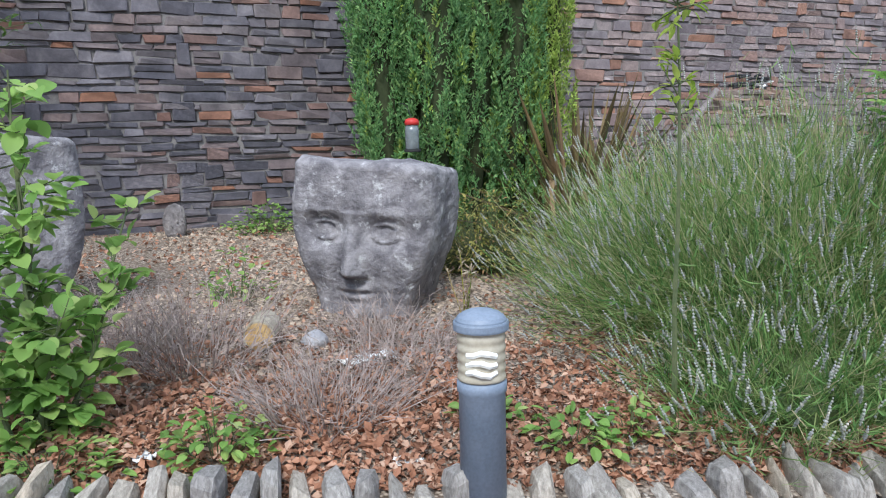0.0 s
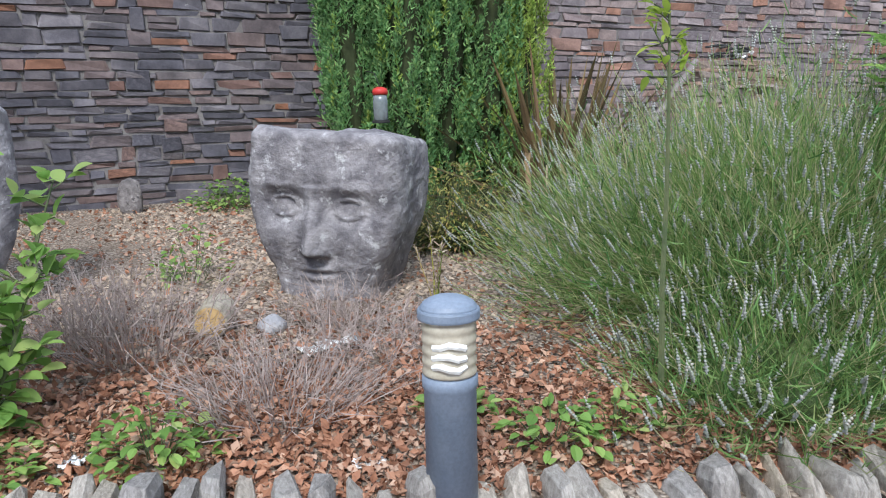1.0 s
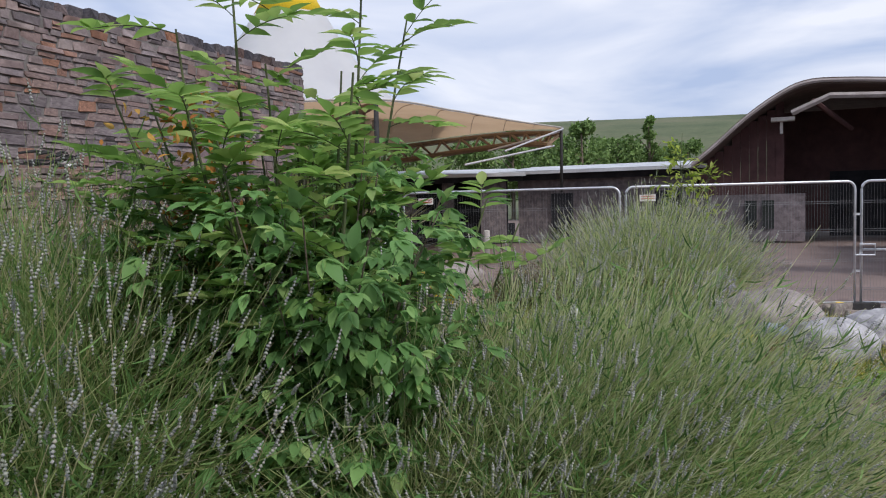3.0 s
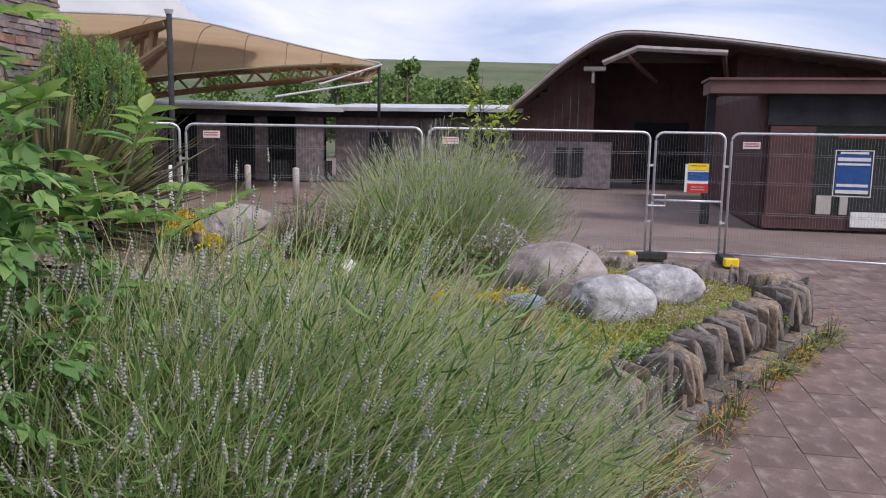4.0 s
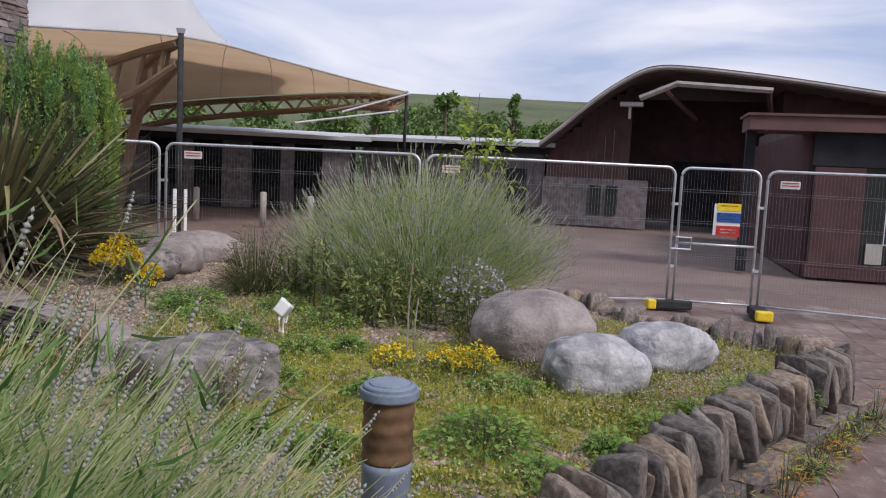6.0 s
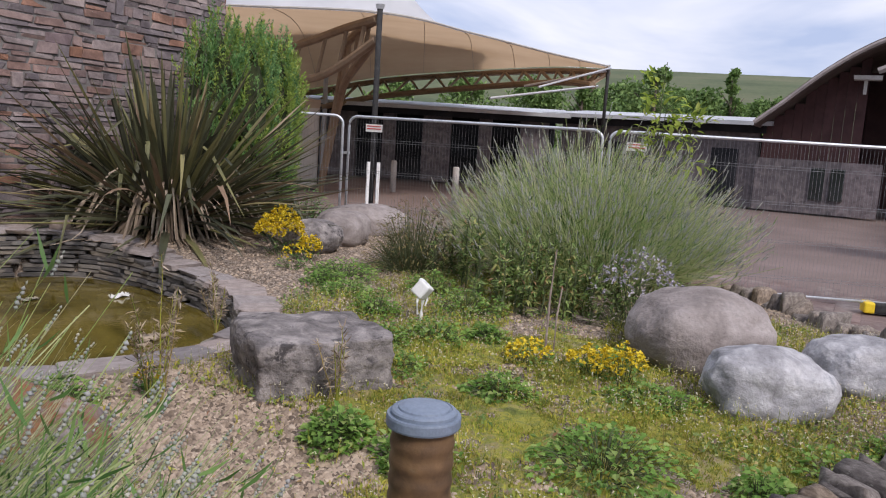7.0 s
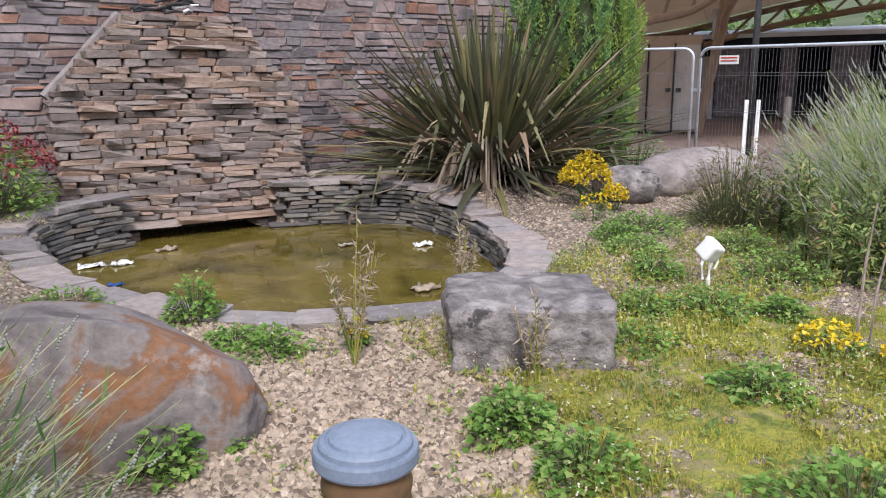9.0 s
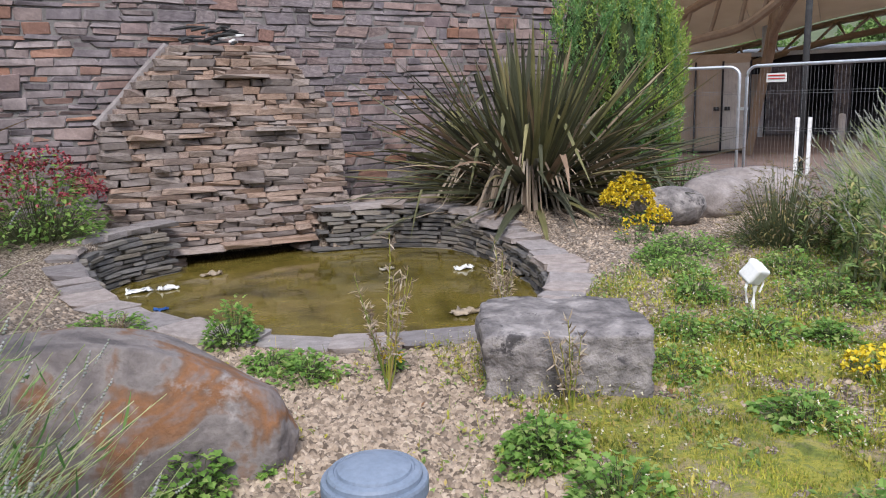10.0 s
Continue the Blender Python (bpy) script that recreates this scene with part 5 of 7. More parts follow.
carved_head("stone_head_statue", (-0.42, 3.94, 0.84), (0.765, 0.6, 0.82), -41, "weathered grey carved stone head with flat top and lichen spots", 1)
carved_head("stone_head_statue", (-2.22, 4.2, 0.85), (0.74, 0.55, 0.98), 20, "pale grey carved stone block half hidden by sapling leaves", 2, False)


# ---- bollards and small fittings ----
def bollard_a(place):
    t = thing("bollard_light", place, "blue-grey metal bollard light with ribbed yellowed lens", "bollard", group="bollard lights", turn=-26)
    t.matrix_basis = t.matrix_basis @ Matrix.Scale(0.92, 4)
    g = Geo()
    g.lathe([(0.073, -0.2), (0.073, 0.31), (0.078, 0.315), (0.078, 0.345), (0.07, 0.35)], 40)
    g.obj("post", M_bollard, t, smooth=True)
    g = Geo()
    prof = []
    for k in range(31):
        z = 0.352 + 0.155 * k / 30
        prof.append((0.0745 + 0.0018 * math.sin(k * 1.05), z))
    g.lathe(prof, 40)
    ln = g.obj("lens", M_lens, t, "yellowed ribbed plastic lens", smooth=True)
    g = Geo()
    for k in range(3):
        g.tube([(0.058 * math.cos(q), -0.0785 + 0.005 * math.sin(k + q * 3) + (1 - math.cos(q - 1.57)) * 0.06 - 0.0, 0.385 + 0.03 * k + 0.006 * math.sin(q * 4 + k)) for q in (0.75, 1.15, 1.57, 2.0, 2.4)], 0.01, 6)
    g.obj("louvre_reflector", M_lens_white, ln, "white louvre rings")
    g = Geo()
    g.lathe([(0.08, 0.506), (0.085, 0.508), (0.0865, 0.513), (0.0865, 0.53), (0.0845, 0.535), (0.0795, 0.535), (0.079, 0.54), (0.072, 0.55), (0.058, 0.56), (0.04, 0.567), (0.02, 0.571), (0.004, 0.572)], 72)
    g.obj("cap", M_bollard, t)
    return t


def bollard_b(place):
    t = thing("bollard_light", place, "bollard with scuffed blue-grey cap and rusty brown lens", "bollard", group="bollard lights")
    t.matrix_basis = t.matrix_basis @ Matrix.Scale(0.87, 4)
    g = Geo()
    g.lathe([(0.076, -0.35), (0.076, 0.2), (0.079, 0.21), (0.079, 0.235)], 40)
    g.obj("post", M_bollard, t, smooth=True)
    g = Geo()
    prof = [(0.078 + 0.002 * math.sin(k * 1.1), 0.236 + 0.2 * k / 24) for k in range(25)]
    g.lathe(prof, 40)
    g.obj("lens", M_rusty, t, "rust-stained brown lens", smooth=True)
    g = Geo()
    g.lathe([(0.08, 0.43), (0.0895, 0.432), (0.0915, 0.437), (0.0915, 0.456), (0.0895, 0.461), (0.0815, 0.461), (0.081, 0.469), (0.077, 0.473), (0.069, 0.476), (0.0675, 0.4735), (0.064, 0.4735), (0.062, 0.478), (0.05, 0.482), (0.03, 0.485), (0.004, 0.486)], 72)
    g.obj("cap", M_bollard, t, "scuffed blue-grey cap")
    return t


bollard_a((-0.77, 1.96, 0.775))
bollard_b((3.52, 0.36, 0.755))


def spike_lamp(place):
    t = thing("garden_floodlight", place, "small white weathered spike floodlight pointing down on the bed", "garden light")
    g = Geo()
    g.tube([(0, 0, -0.1), (0, 0, 0.05), (0.01, 0, 0.14)], [0.008, 0.012, 0.014], 8)
    g.obj("spike", M_white, t)
    g = Geo()
    g.tube([(0.045, 0.0, 0.1), (0.07, 0.0, 0.14), (0.06, 0.0, 0.19), (0.035, 0, 0.21)], 0.006, 6)
    g.tube([(-0.045, 0.0, 0.06), (-0.06, 0.0, 0.14), (-0.035, 0, 0.2)], 0.008, 6)
    g.obj("bracket", M_white, t)
    g = Geo()
    m = Matrix.Rotation(radians(35), 3, 'X') @ Matrix.Rotation(radians(18), 3, 'Y')
    g.box((0, 0, 0.21), (0.11, 0.09, 0.10), m)
    g.box((0, 0.0, 0.262), (0.07, 0.05, 0.03), m)
    hd = g.obj("lamp_head", M_white, t, "white plastic lamp head")
    bv = hd.modifiers.new("bevel", 'BEVEL')
    bv.width, bv.segments = 0.014, 3
    return t


spike_lamp((6.36, 2.02, 0.56))


def feeder(place):
    t = thing("bird_feeder", place, "hanging glass bird feeder with red lid on the yew", "bird feeder")
    g = Geo()
    g.lathe([(0.045, 0.1), (0.052, 0.1), (0.052, 0.125), (0.045, 0.14), (0.02, 0.15)], 24)
    g.obj("lid", M_red, t, "red plastic lid", smooth=True)
    g = Geo()
    g.lathe([(0.045, -0.07), (0.05, -0.065), (0.05, 0.06), (0.046, 0.1)], 24)
    g.obj("jar", M_jar, t, "dusty clear jar", smooth=True)
    g = Geo()
    g.lathe([(0.056, -0.09), (0.06, -0.085), (0.06, -0.07)], 24)
    g.obj("tray", M_black, t)
    g = Geo()
    g.tube([(0, 0, 0.15), (0.02, 0.15, 0.25), (0.03, 0.4, 0.28)], 0.003, 5)
    g.obj("hook", M_black, t)


feeder((0.35, 5.27, 1.765))


# ---- temporary fence ----
def round_frame(w, h, r=0.12, z0=0.12):
    pts = [(0, 0, 0)]
    pts.append((0, 0, h - r))
    for k in range(1, 6):
        a = math.pi / 2 * k / 5
        pts.append((r - r * math.cos(a), 0, h - r + r * math.sin(a)))
    for k in range(0, 6):
        a = math.pi / 2 * k / 5
        pts.append((w - r + r * math.sin(a), 0, h - r + r * math.cos(a)))
    pts.append((w, 0, 0))
    return pts


def fence_panel(a, b, gate=False, h=1.94, z=0.04):
    a, b = Vector((*a, z)), Vector((*b, z))
    d = b - a
    w = d.length
    t = thing("temporary_gate" if gate else "temporary_fence", tuple(a), "galvanised pedestrian gate in the temporary fence" if gate else "galvanised wire mesh temporary fence panel", "fence", group="temporary fence", turn=math.degrees(math.atan2(d.y, d.x)))
    g = Geo()
    g.tube(round_frame(w, h), 0.019, 8)
    fr = g.obj("frame", M_galv, t, "bent galvanised tube", smooth=True)
    g = Geo()
    g.tube([(0, 0, 0.13), (w, 0, 0.13)], 0.016, 8)
    g.obj("bottom_rail", M_galv, t, smooth=True)
    if gate:
        g = Geo()
        g.tube([(0, 0, 0.92), (w, 0, 0.92)], 0.018, 8)
        g.obj("middle_rail", M_galv, t, smooth=True)
        g = Geo()
        g.tube([(-0.08, -0.03, 0.84), (0.18, -0.03, 0.84), (0.18, -0.03, 1.0), (-0.02, -0.03, 1.0), (-0.02, -0.03, 0.84)], 0.017, 6)
        g.obj("latch", M_galv, t)
    g = Geo()
    n = int(w / 0.042)
    for k in range(1, n):
        x = w * k / n
        g.box((x, 0, (0.13 + h) / 2), (0.0021, 0.0021, h - 0.13))
    for zz in (0.32, 0.75, 1.2, 1.62):
        g.box((w / 2, 0, zz), (w, 0.004, 0.004))
        g.box((w / 2, 0.0, zz + 0.03), (w, 0.004, 0.004))
    ob = g.obj("wire_mesh", M_wire, t, "fine welded wire mesh")
    ob["kind"] = "stuff"
    return t


def fence_foot(x, y, turn, label="black rubber fence foot with yellow end caps"):
    t = thing("rubber_base_block", (x, y, 0.0), label, "fence foot", group="fence feet", turn=turn)
    g = Geo()
    g.box((0, 0, 0.075), (0.5, 0.2, 0.12))
    o = g.obj("block", M_black, t)
    m = o.modifiers.new("bevel", 'BEVEL')
    m.width, m.segments = 0.02, 2
    g = Geo()
    g.box((-0.3, 0, 0.075), (0.12, 0.21, 0.13))
    o = g.obj("end_cap", M_yellow, t, "yellow end cap")
    m = o.modifiers.new("bevel", 'BEVEL')
    m.width, m.segments = 0.02, 2


CORNERS = [(9.0, 8.9), (10.83, 5.94), (11.4, 2.5), (12.66, -0.74), (12.74, -1.84), (12.2, -5.3), (11.6, -8.75)]
for k, ((x0, y0), (x1, y1)) in enumerate(zip(CORNERS, CORNERS[1:])):
    along = Vector((x1 - x0, y1 - y0)).normalized() * 0.045
    fence_panel((x0 + along.x, y0 + along.y), (x1 - along.x, y1 - along.y), k == 3, z=0.0)
for (x, y), a, dx in zip(CORNERS[1:6], (18, 20, -75, 5, -8), (0.2, 0.2, 0.02, 0.2, 0.2)):
    fence_foot(x - dx, y - 0.04, a)


def fence_clip(x, y, z):
    g = Geo()
    g.box((0, 0, 0), (0.03, 0.13, 0.035))
    o = g.obj("steel_clamp", M_galv)
    o.matrix_basis = pose(x, y, z, 0, 0, 18)
    tagged(o, "steel clamp joining two fence panels", "clamp", group="fence clamps")


for x, y in CORNERS[1:6]:
    fence_clip(x, y, 1.45)
    fence_clip(x, y, 0.6)


def sign(name, p, w, h, turn, base, bars, label):
    """A flat plate hung on the fence; bars: (x, z, width, height, material) from its middle."""
    t = thing(name, p, label, "sign", group="fence signs", turn=turn)
    g = Geo()
    g.box((0, 0, 0), (w, 0.006, h))
    g.obj("plate", base, t)
    for x, z, bw, bh, m in bars:
        g = Geo()
        g.box((x, -0.006, z), (bw, 0.006, bh))
        g.obj("printed_band", m, t)


sign("safety_sign", (12.65, -1.4, 1.27), 0.34, 0.42, -86, M_white,
     [(0.02, 0.17, 0.3, 0.1, M_yellow), (0.02, 0.03, 0.3, 0.13, M_blue), (0.02, -0.15, 0.3, 0.14, M_red), (0.02, 0.185, 0.22, 0.02, M_black), (0.02, 0.06, 0.22, 0.02, M_white), (0.02, 0.0, 0.18, 0.015, M_white), (0.02, -0.13, 0.2, 0.015, M_white), (0.02, -0.17, 0.2, 0.015, M_white)],
     "white safety sign with yellow, blue and red bands on the gate")
sign("notice_sign", (12.43, -3.5, 1.4), 0.44, 0.54, -99, M_blue,
     [(0, 0.29, 0.36, 0.03, M_white), (0, 0.2, 0.42, 0.05, M_white), (0, 0.13, 0.42, 0.03, M_white), (0, -0.17, 0.4, 0.04, M_white), (0, -0.26, 0.42, 0.05, M_white), (-0.24, 0, 0.012, 0.66, M_white), (0.24, 0, 0.012, 0.66, M_white), (0, 0.325, 0.5, 0.012, M_white), (0, -0.325, 0.5, 0.012, M_white)],
     "blue notice board with white lettering bands on the fence")
for p, tn in (((12.64, -2.15, 1.77), -99), ((10.88, 5.52, 1.8), -80), ((11.5, 2.15, 1.77), -69)):
    sign("fence_tag", p, 0.24, 0.1, tn, M_white, [(0, 0.025, 0.2, 0.012, M_red), (0, -0.01, 0.2, 0.012, M_red)], "small white label plate with red print on the fence")


# ---- canopy ----
def poly(pts, u):
    """A smooth curve through pts."""
    n = len(pts) - 1
    k = min(n - 1, int(u * n))
    f = u * n - k
    p0, p1, p2, p3 = pts[max(k - 1, 0)], pts[k], pts[k + 1], pts[min(k + 2, n)]
    return 0.5 * ((2 * p1) + (p2 - p0) * f + (2 * p0 - 5 * p1 + 4 * p2 - p3) * f * f + (3 * p1 - p0 - 3 * p2 + p3) * f ** 3)


def canopy():
    V = Vector
    front = [V((12.4, 17.5, 4.55)), V((14.1, 13.2, 4.3)), V((15.7, 9.6, 4.3)), V((18.9, 8.9, 4.3)), V((22.2, 8.1, 4.22)), V((25.3, 7.45, 4.22))]
    back = [V((23.0, 27.0, 2.9)), V((25.6, 21.3, 3.1)), V((28.0, 17.6, 4.0)), V((29.0, 13.6, 4.45)), V((28.0, 10.2, 4.5)), V((25.5, 7.55, 4.2))]
    t = thing("fabric_canopy", (16.67, 9.45, 0.0), "large tan tensile fabric canopy over a brown curved truss", "canopy")
    off = V((15.7, 9.6, 0.0))
    g = Geo()
    n, m = 40, 16
    for i in range(n + 1):
        a, b = poly(front, i / n), poly(back, i / n)
        for j in range(m + 1):
            v = j / m
            p = a.lerp(b, v)
            p.z += 1.1 * math.sin(math.pi * v) * (1 - i / n) ** 1.2
            g.v.append(p - off)
    for i in range(n):
        for j in range(m):
            k = i * (m + 1) + j
            g.f.append((k, k + 1, k + m + 2, k + m + 1))
    g.obj("membrane", M_fabric, t, "stretched tan fabric", smooth=True)
    # seams and edge cable
    for i in range(3, n, 4):
        s = Geo()
        a, b = poly(front, i / n), poly(back, i / n)
        pts = []
        for j in range(9):
            v = j / 8
            p = a.lerp(b, v)
            p.z += 1.1 * math.sin(math.pi * v) * (1 - i / n) ** 1.2 - 0.01
            pts.append(p - off)
        s.tube(pts, 0.009, 5)
        s.obj("seam", M_truss, t)
    s = Geo()
    s.tube([poly(front, k / 40) - off + V((0, 0, 0.03)) for k in range(41)], 0.028, 6)
    s.obj("edge_cable", M_concrete, t, "pale edge band")
    # curved trusses
    lines = [[p + V((0, 0, -0.15)) for p in back], [p + V((-1.2, -0.6, -0.55 - 0.1 * k)) for k, p in enumerate(reversed(back))][::-1]]
    lines[1][-1] = V((24.6, 7.7, 3.6))
    for ln in lines:
        s = Geo()
        s.tube([poly(ln, k / 40) - off for k in range(41)], 0.11, 8)
        s.obj("truss_chord", M_truss, t)
    for k in range(20):
        s = Geo()
        s.tube([poly(lines[0], k / 20) - off, poly(lines[1], (k + 0.5) / 20) - off, poly(lines[0], (k + 1) / 20) - off], 0.06, 6)
        s.obj("truss_lacing", M_truss, t)
    # arched props near the mast
    for q, (x, y) in enumerate(((17.2, 15.2), (19.0, 13.6))):
        for r in (0.0, 0.9):
            s = Geo()
            c = [V((15.75, 9.7, 4.2 - r * 0.5)), V((16.2 + q, 11.5, 3.9 - r)), V((x - 0.6, y - 1.0, 3.0 - r * 0.6)), V((x, y, 0.0))]
            s.tube([poly(c, k / 20) - off for k in range(21)], 0.1, 8)
            s.obj("arched_prop", M_truss, t)
        for k in range(7):
            s = Geo()
            s.tube([poly([V((15.75, 9.7, 4.2)), V((16.2 + q, 11.5, 3.9)), V((x - 0.6, y - 1.0, 3.0)), V((x, y, 0.0))], 0.1 + 0.11 * k) - off,
                    poly([V((15.75, 9.7, 3.75)), V((16.2 + q, 11.5, 3.0)), V((x - 0.6, y - 1.0, 2.46)), V((x, y, 0.0))], 0.14 + 0.11 * k) - off], 0.05, 6)
            s.obj("prop_lacing", M_truss, t)
    for k, (x, y) in enumerate(((15.2, 17.4), (15.9, 18.2), (16.6, 18.8))):
        s = Geo()
        s.tube([V((x, y, 0)) - off, V((x - 0.2, y - 0.6, 5.6)) - off], 0.13, 8)
        s.obj("column", M_truss, t)
    # mast with white foot guards
    s = Geo()
    s.tube([V((15.62, 9.55, -0.05)) - off, V((15.7, 9.6, 4.45)) - off], 0.062, 12)
    mast = s.obj("mast", M_black, t, "black steel mast", smooth=True)
    for dx in (-0.09, 0.09):
        s = Geo()
        s.box(V((15.6 + dx * 0.7, 9.5 - dx, 0.55)) - off, (0.07, 0.05, 1.1), Matrix.Rotation(radians(-40), 3, 'Z'))
        s.obj("foot_guard", M_white, mast, "white foot guard")
    s = Geo()
    s.tube([V((15.7, 9.6, 4.4)) - off, V((15.7, 9.6, 4.5)) - off], [0.075, 0.1], 10)
    s.obj("mast_cap", M_galv, mast)
    s = Geo()
    s.tube([V((25.4, 7.5, 4.3)) - off, V((25.35, 7.5, 2.0)) - off], 0.055, 10)
    s.obj("tip_post", M_black, t, "black steel post", smooth=True)
    for a, b in ((V((25.3, 7.4, 4.2)), V((22.5, 8.6, 3.35))), (V((24.8, 7.6, 3.6)), V((21.0, 9.4, 2.9))), (V((25.2, 7.5, 4.1)), V((24.2, 9.8, 3.5)))):
        s = Geo()
        s.tube([a - off, b - off], 0.034, 8)
        s.obj("tie_rod", M_galv, t)


canopy()


# ---- buildings ----
def slab(g, c, s, turn=0.0):
    g.box(c, s, Matrix.Rotation(radians(turn), 3, 'Z'))


def barn():
    t = thing("arched_barn", (31.0, -3.0, 0.0), "dark red-brown barn with a curved roof, stone plinth and recessed porch", "barn")
    prof = [(3.3, 2.75), (2.5, 3.42), (1.5, 4.3), (0.5, 5.0), (-0.4, 5.4), (-1.6, 5.42), (-4.2, 5.16), (-7.2, 4.75), (-10.2, 4.3), (-14.5, 3.4)]
    curve = [poly([Vector((0, y, z)) for y, z in prof], k / 36) for k in range(37)]
    off = Vector((31.0, -3.0, 0.0))
    g = Geo()
    for x in (29.3, 46.0):
        for lift in (0.0, 0.22):
            for p in curve:
                g.v.append(Vector((x, p.y, p.z + lift)) - off)
    n = 37
    for i in range(n - 1):
        g.f.append((i, i + 1, n + i + 1, n + i))
        g.f.append((2 * n + i, 3 * n + i, 3 * n + i + 1, 2 * n + i + 1))
        g.f.append((n + i, n + i + 1, 3 * n + i + 1, 3 * n + i))
        g.f.append((i, 2 * n + i, 2 * n + i + 1, i + 1))
    g.f.append((0, n, 3 * n, 2 * n))
    g.f.append((n - 1, 3 * n - 1, 4 * n - 1, 2 * n - 1))
    roof = g.obj("curved_roof", M_roofbrown, t, "brown shingled curved roof")
    g = Geo()
    g.tube([Vector((29.25, p.y, p.z + 0.11)) - off for p in curve], 0.07, 6)
    g.obj("barge_board", M_beam, roof, "pale weathered edge board")
    # clad gable boards, each cut to the roof line
    y = 3.2
    while y > -14.0:
        yc = y - 0.15
        zt = min(curve, key=lambda p: abs(p.y - yc)).z - 0.02
        if not (-4.9 < yc < 0.2):
            g = Geo()
            g.box(Vector((31.0 + 0.02 * (int(y * 10) % 2), yc, (1.75 + zt) / 2)) - off, (0.1, 0.29, zt - 1.75))
            g.obj("cladding_board", M_clad, t)
        y -= 0.3
    g = Geo()
    slab(g, Vector((31.05, 2.0, 0.88)) - off, (0.35, 2.6, 1.75))
    g.obj("stone_plinth", M_dark_rest, t, "dark rubble stone plinth")
    g = Geo()
    slab(g, Vector((31.05, 0.1, 0.88)) - off, (0.35, 1.2, 1.75))
    g.obj("stone_plinth", M_wall_rest, t, "grey rubble stone plinth")
    for yy in (1.35, 0.75):
        g = Geo()
        slab(g, Vector((30.85, yy, 1.0)) - off, (0.08, 0.42, 1.05))
        g.obj("window_pane", M_glass_dark, t, "narrow dark window")
    g = Geo()
    slab(g, Vector((35.0, -2.4, 2.6)) - off, (0.3, 6.0, 4.9))
    g.obj("porch_back_wall", M_clad, t)
    for yy in (0.35, -4.95):
        g = Geo()
        slab(g, Vector((33.0, yy, 2.6)) - off, (4.0, 0.2, 5.2))
        g.obj("porch_side_wall", M_clad, t)
    # Near-black panel: the shade in the porch opening as a colour.
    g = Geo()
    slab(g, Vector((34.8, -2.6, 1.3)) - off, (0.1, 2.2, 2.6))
    g.obj("porch_door", M_shade, t, "doorway with its inner shade coloured near black")
    g = Geo()
    g.tube([Vector((29.2, -0.03, 4.52)) - off, Vector((29.1, -1.2, 5.02)) - off, Vector((29.1, -4.2, 4.85)) - off], 0.11, 6)
    g.obj("porch_beam", M_beam, t, "pale timber porch beam")
    for a, b in (((29.2, -0.7, 4.9), (31.0, -2.0, 4.0)), ((29.2, -4.1, 4.8), (31.0, -4.6, 3.5))):
        g = Geo()
        g.tube([Vector(a) - off, Vector(b) - off], 0.09, 6)
        g.obj("porch_brace", M_clad, t)
    g = Geo()
    slab(g, Vector((30.7, 0.25, 4.45)) - off, (0.5, 0.8, 0.13))
    slab(g, Vector((30.8, 0.3, 4.2)) - off, (0.1, 0.1, 0.5))
    g.obj("wall_lamp", M_white, t, "white wall-mounted lamp bracket")


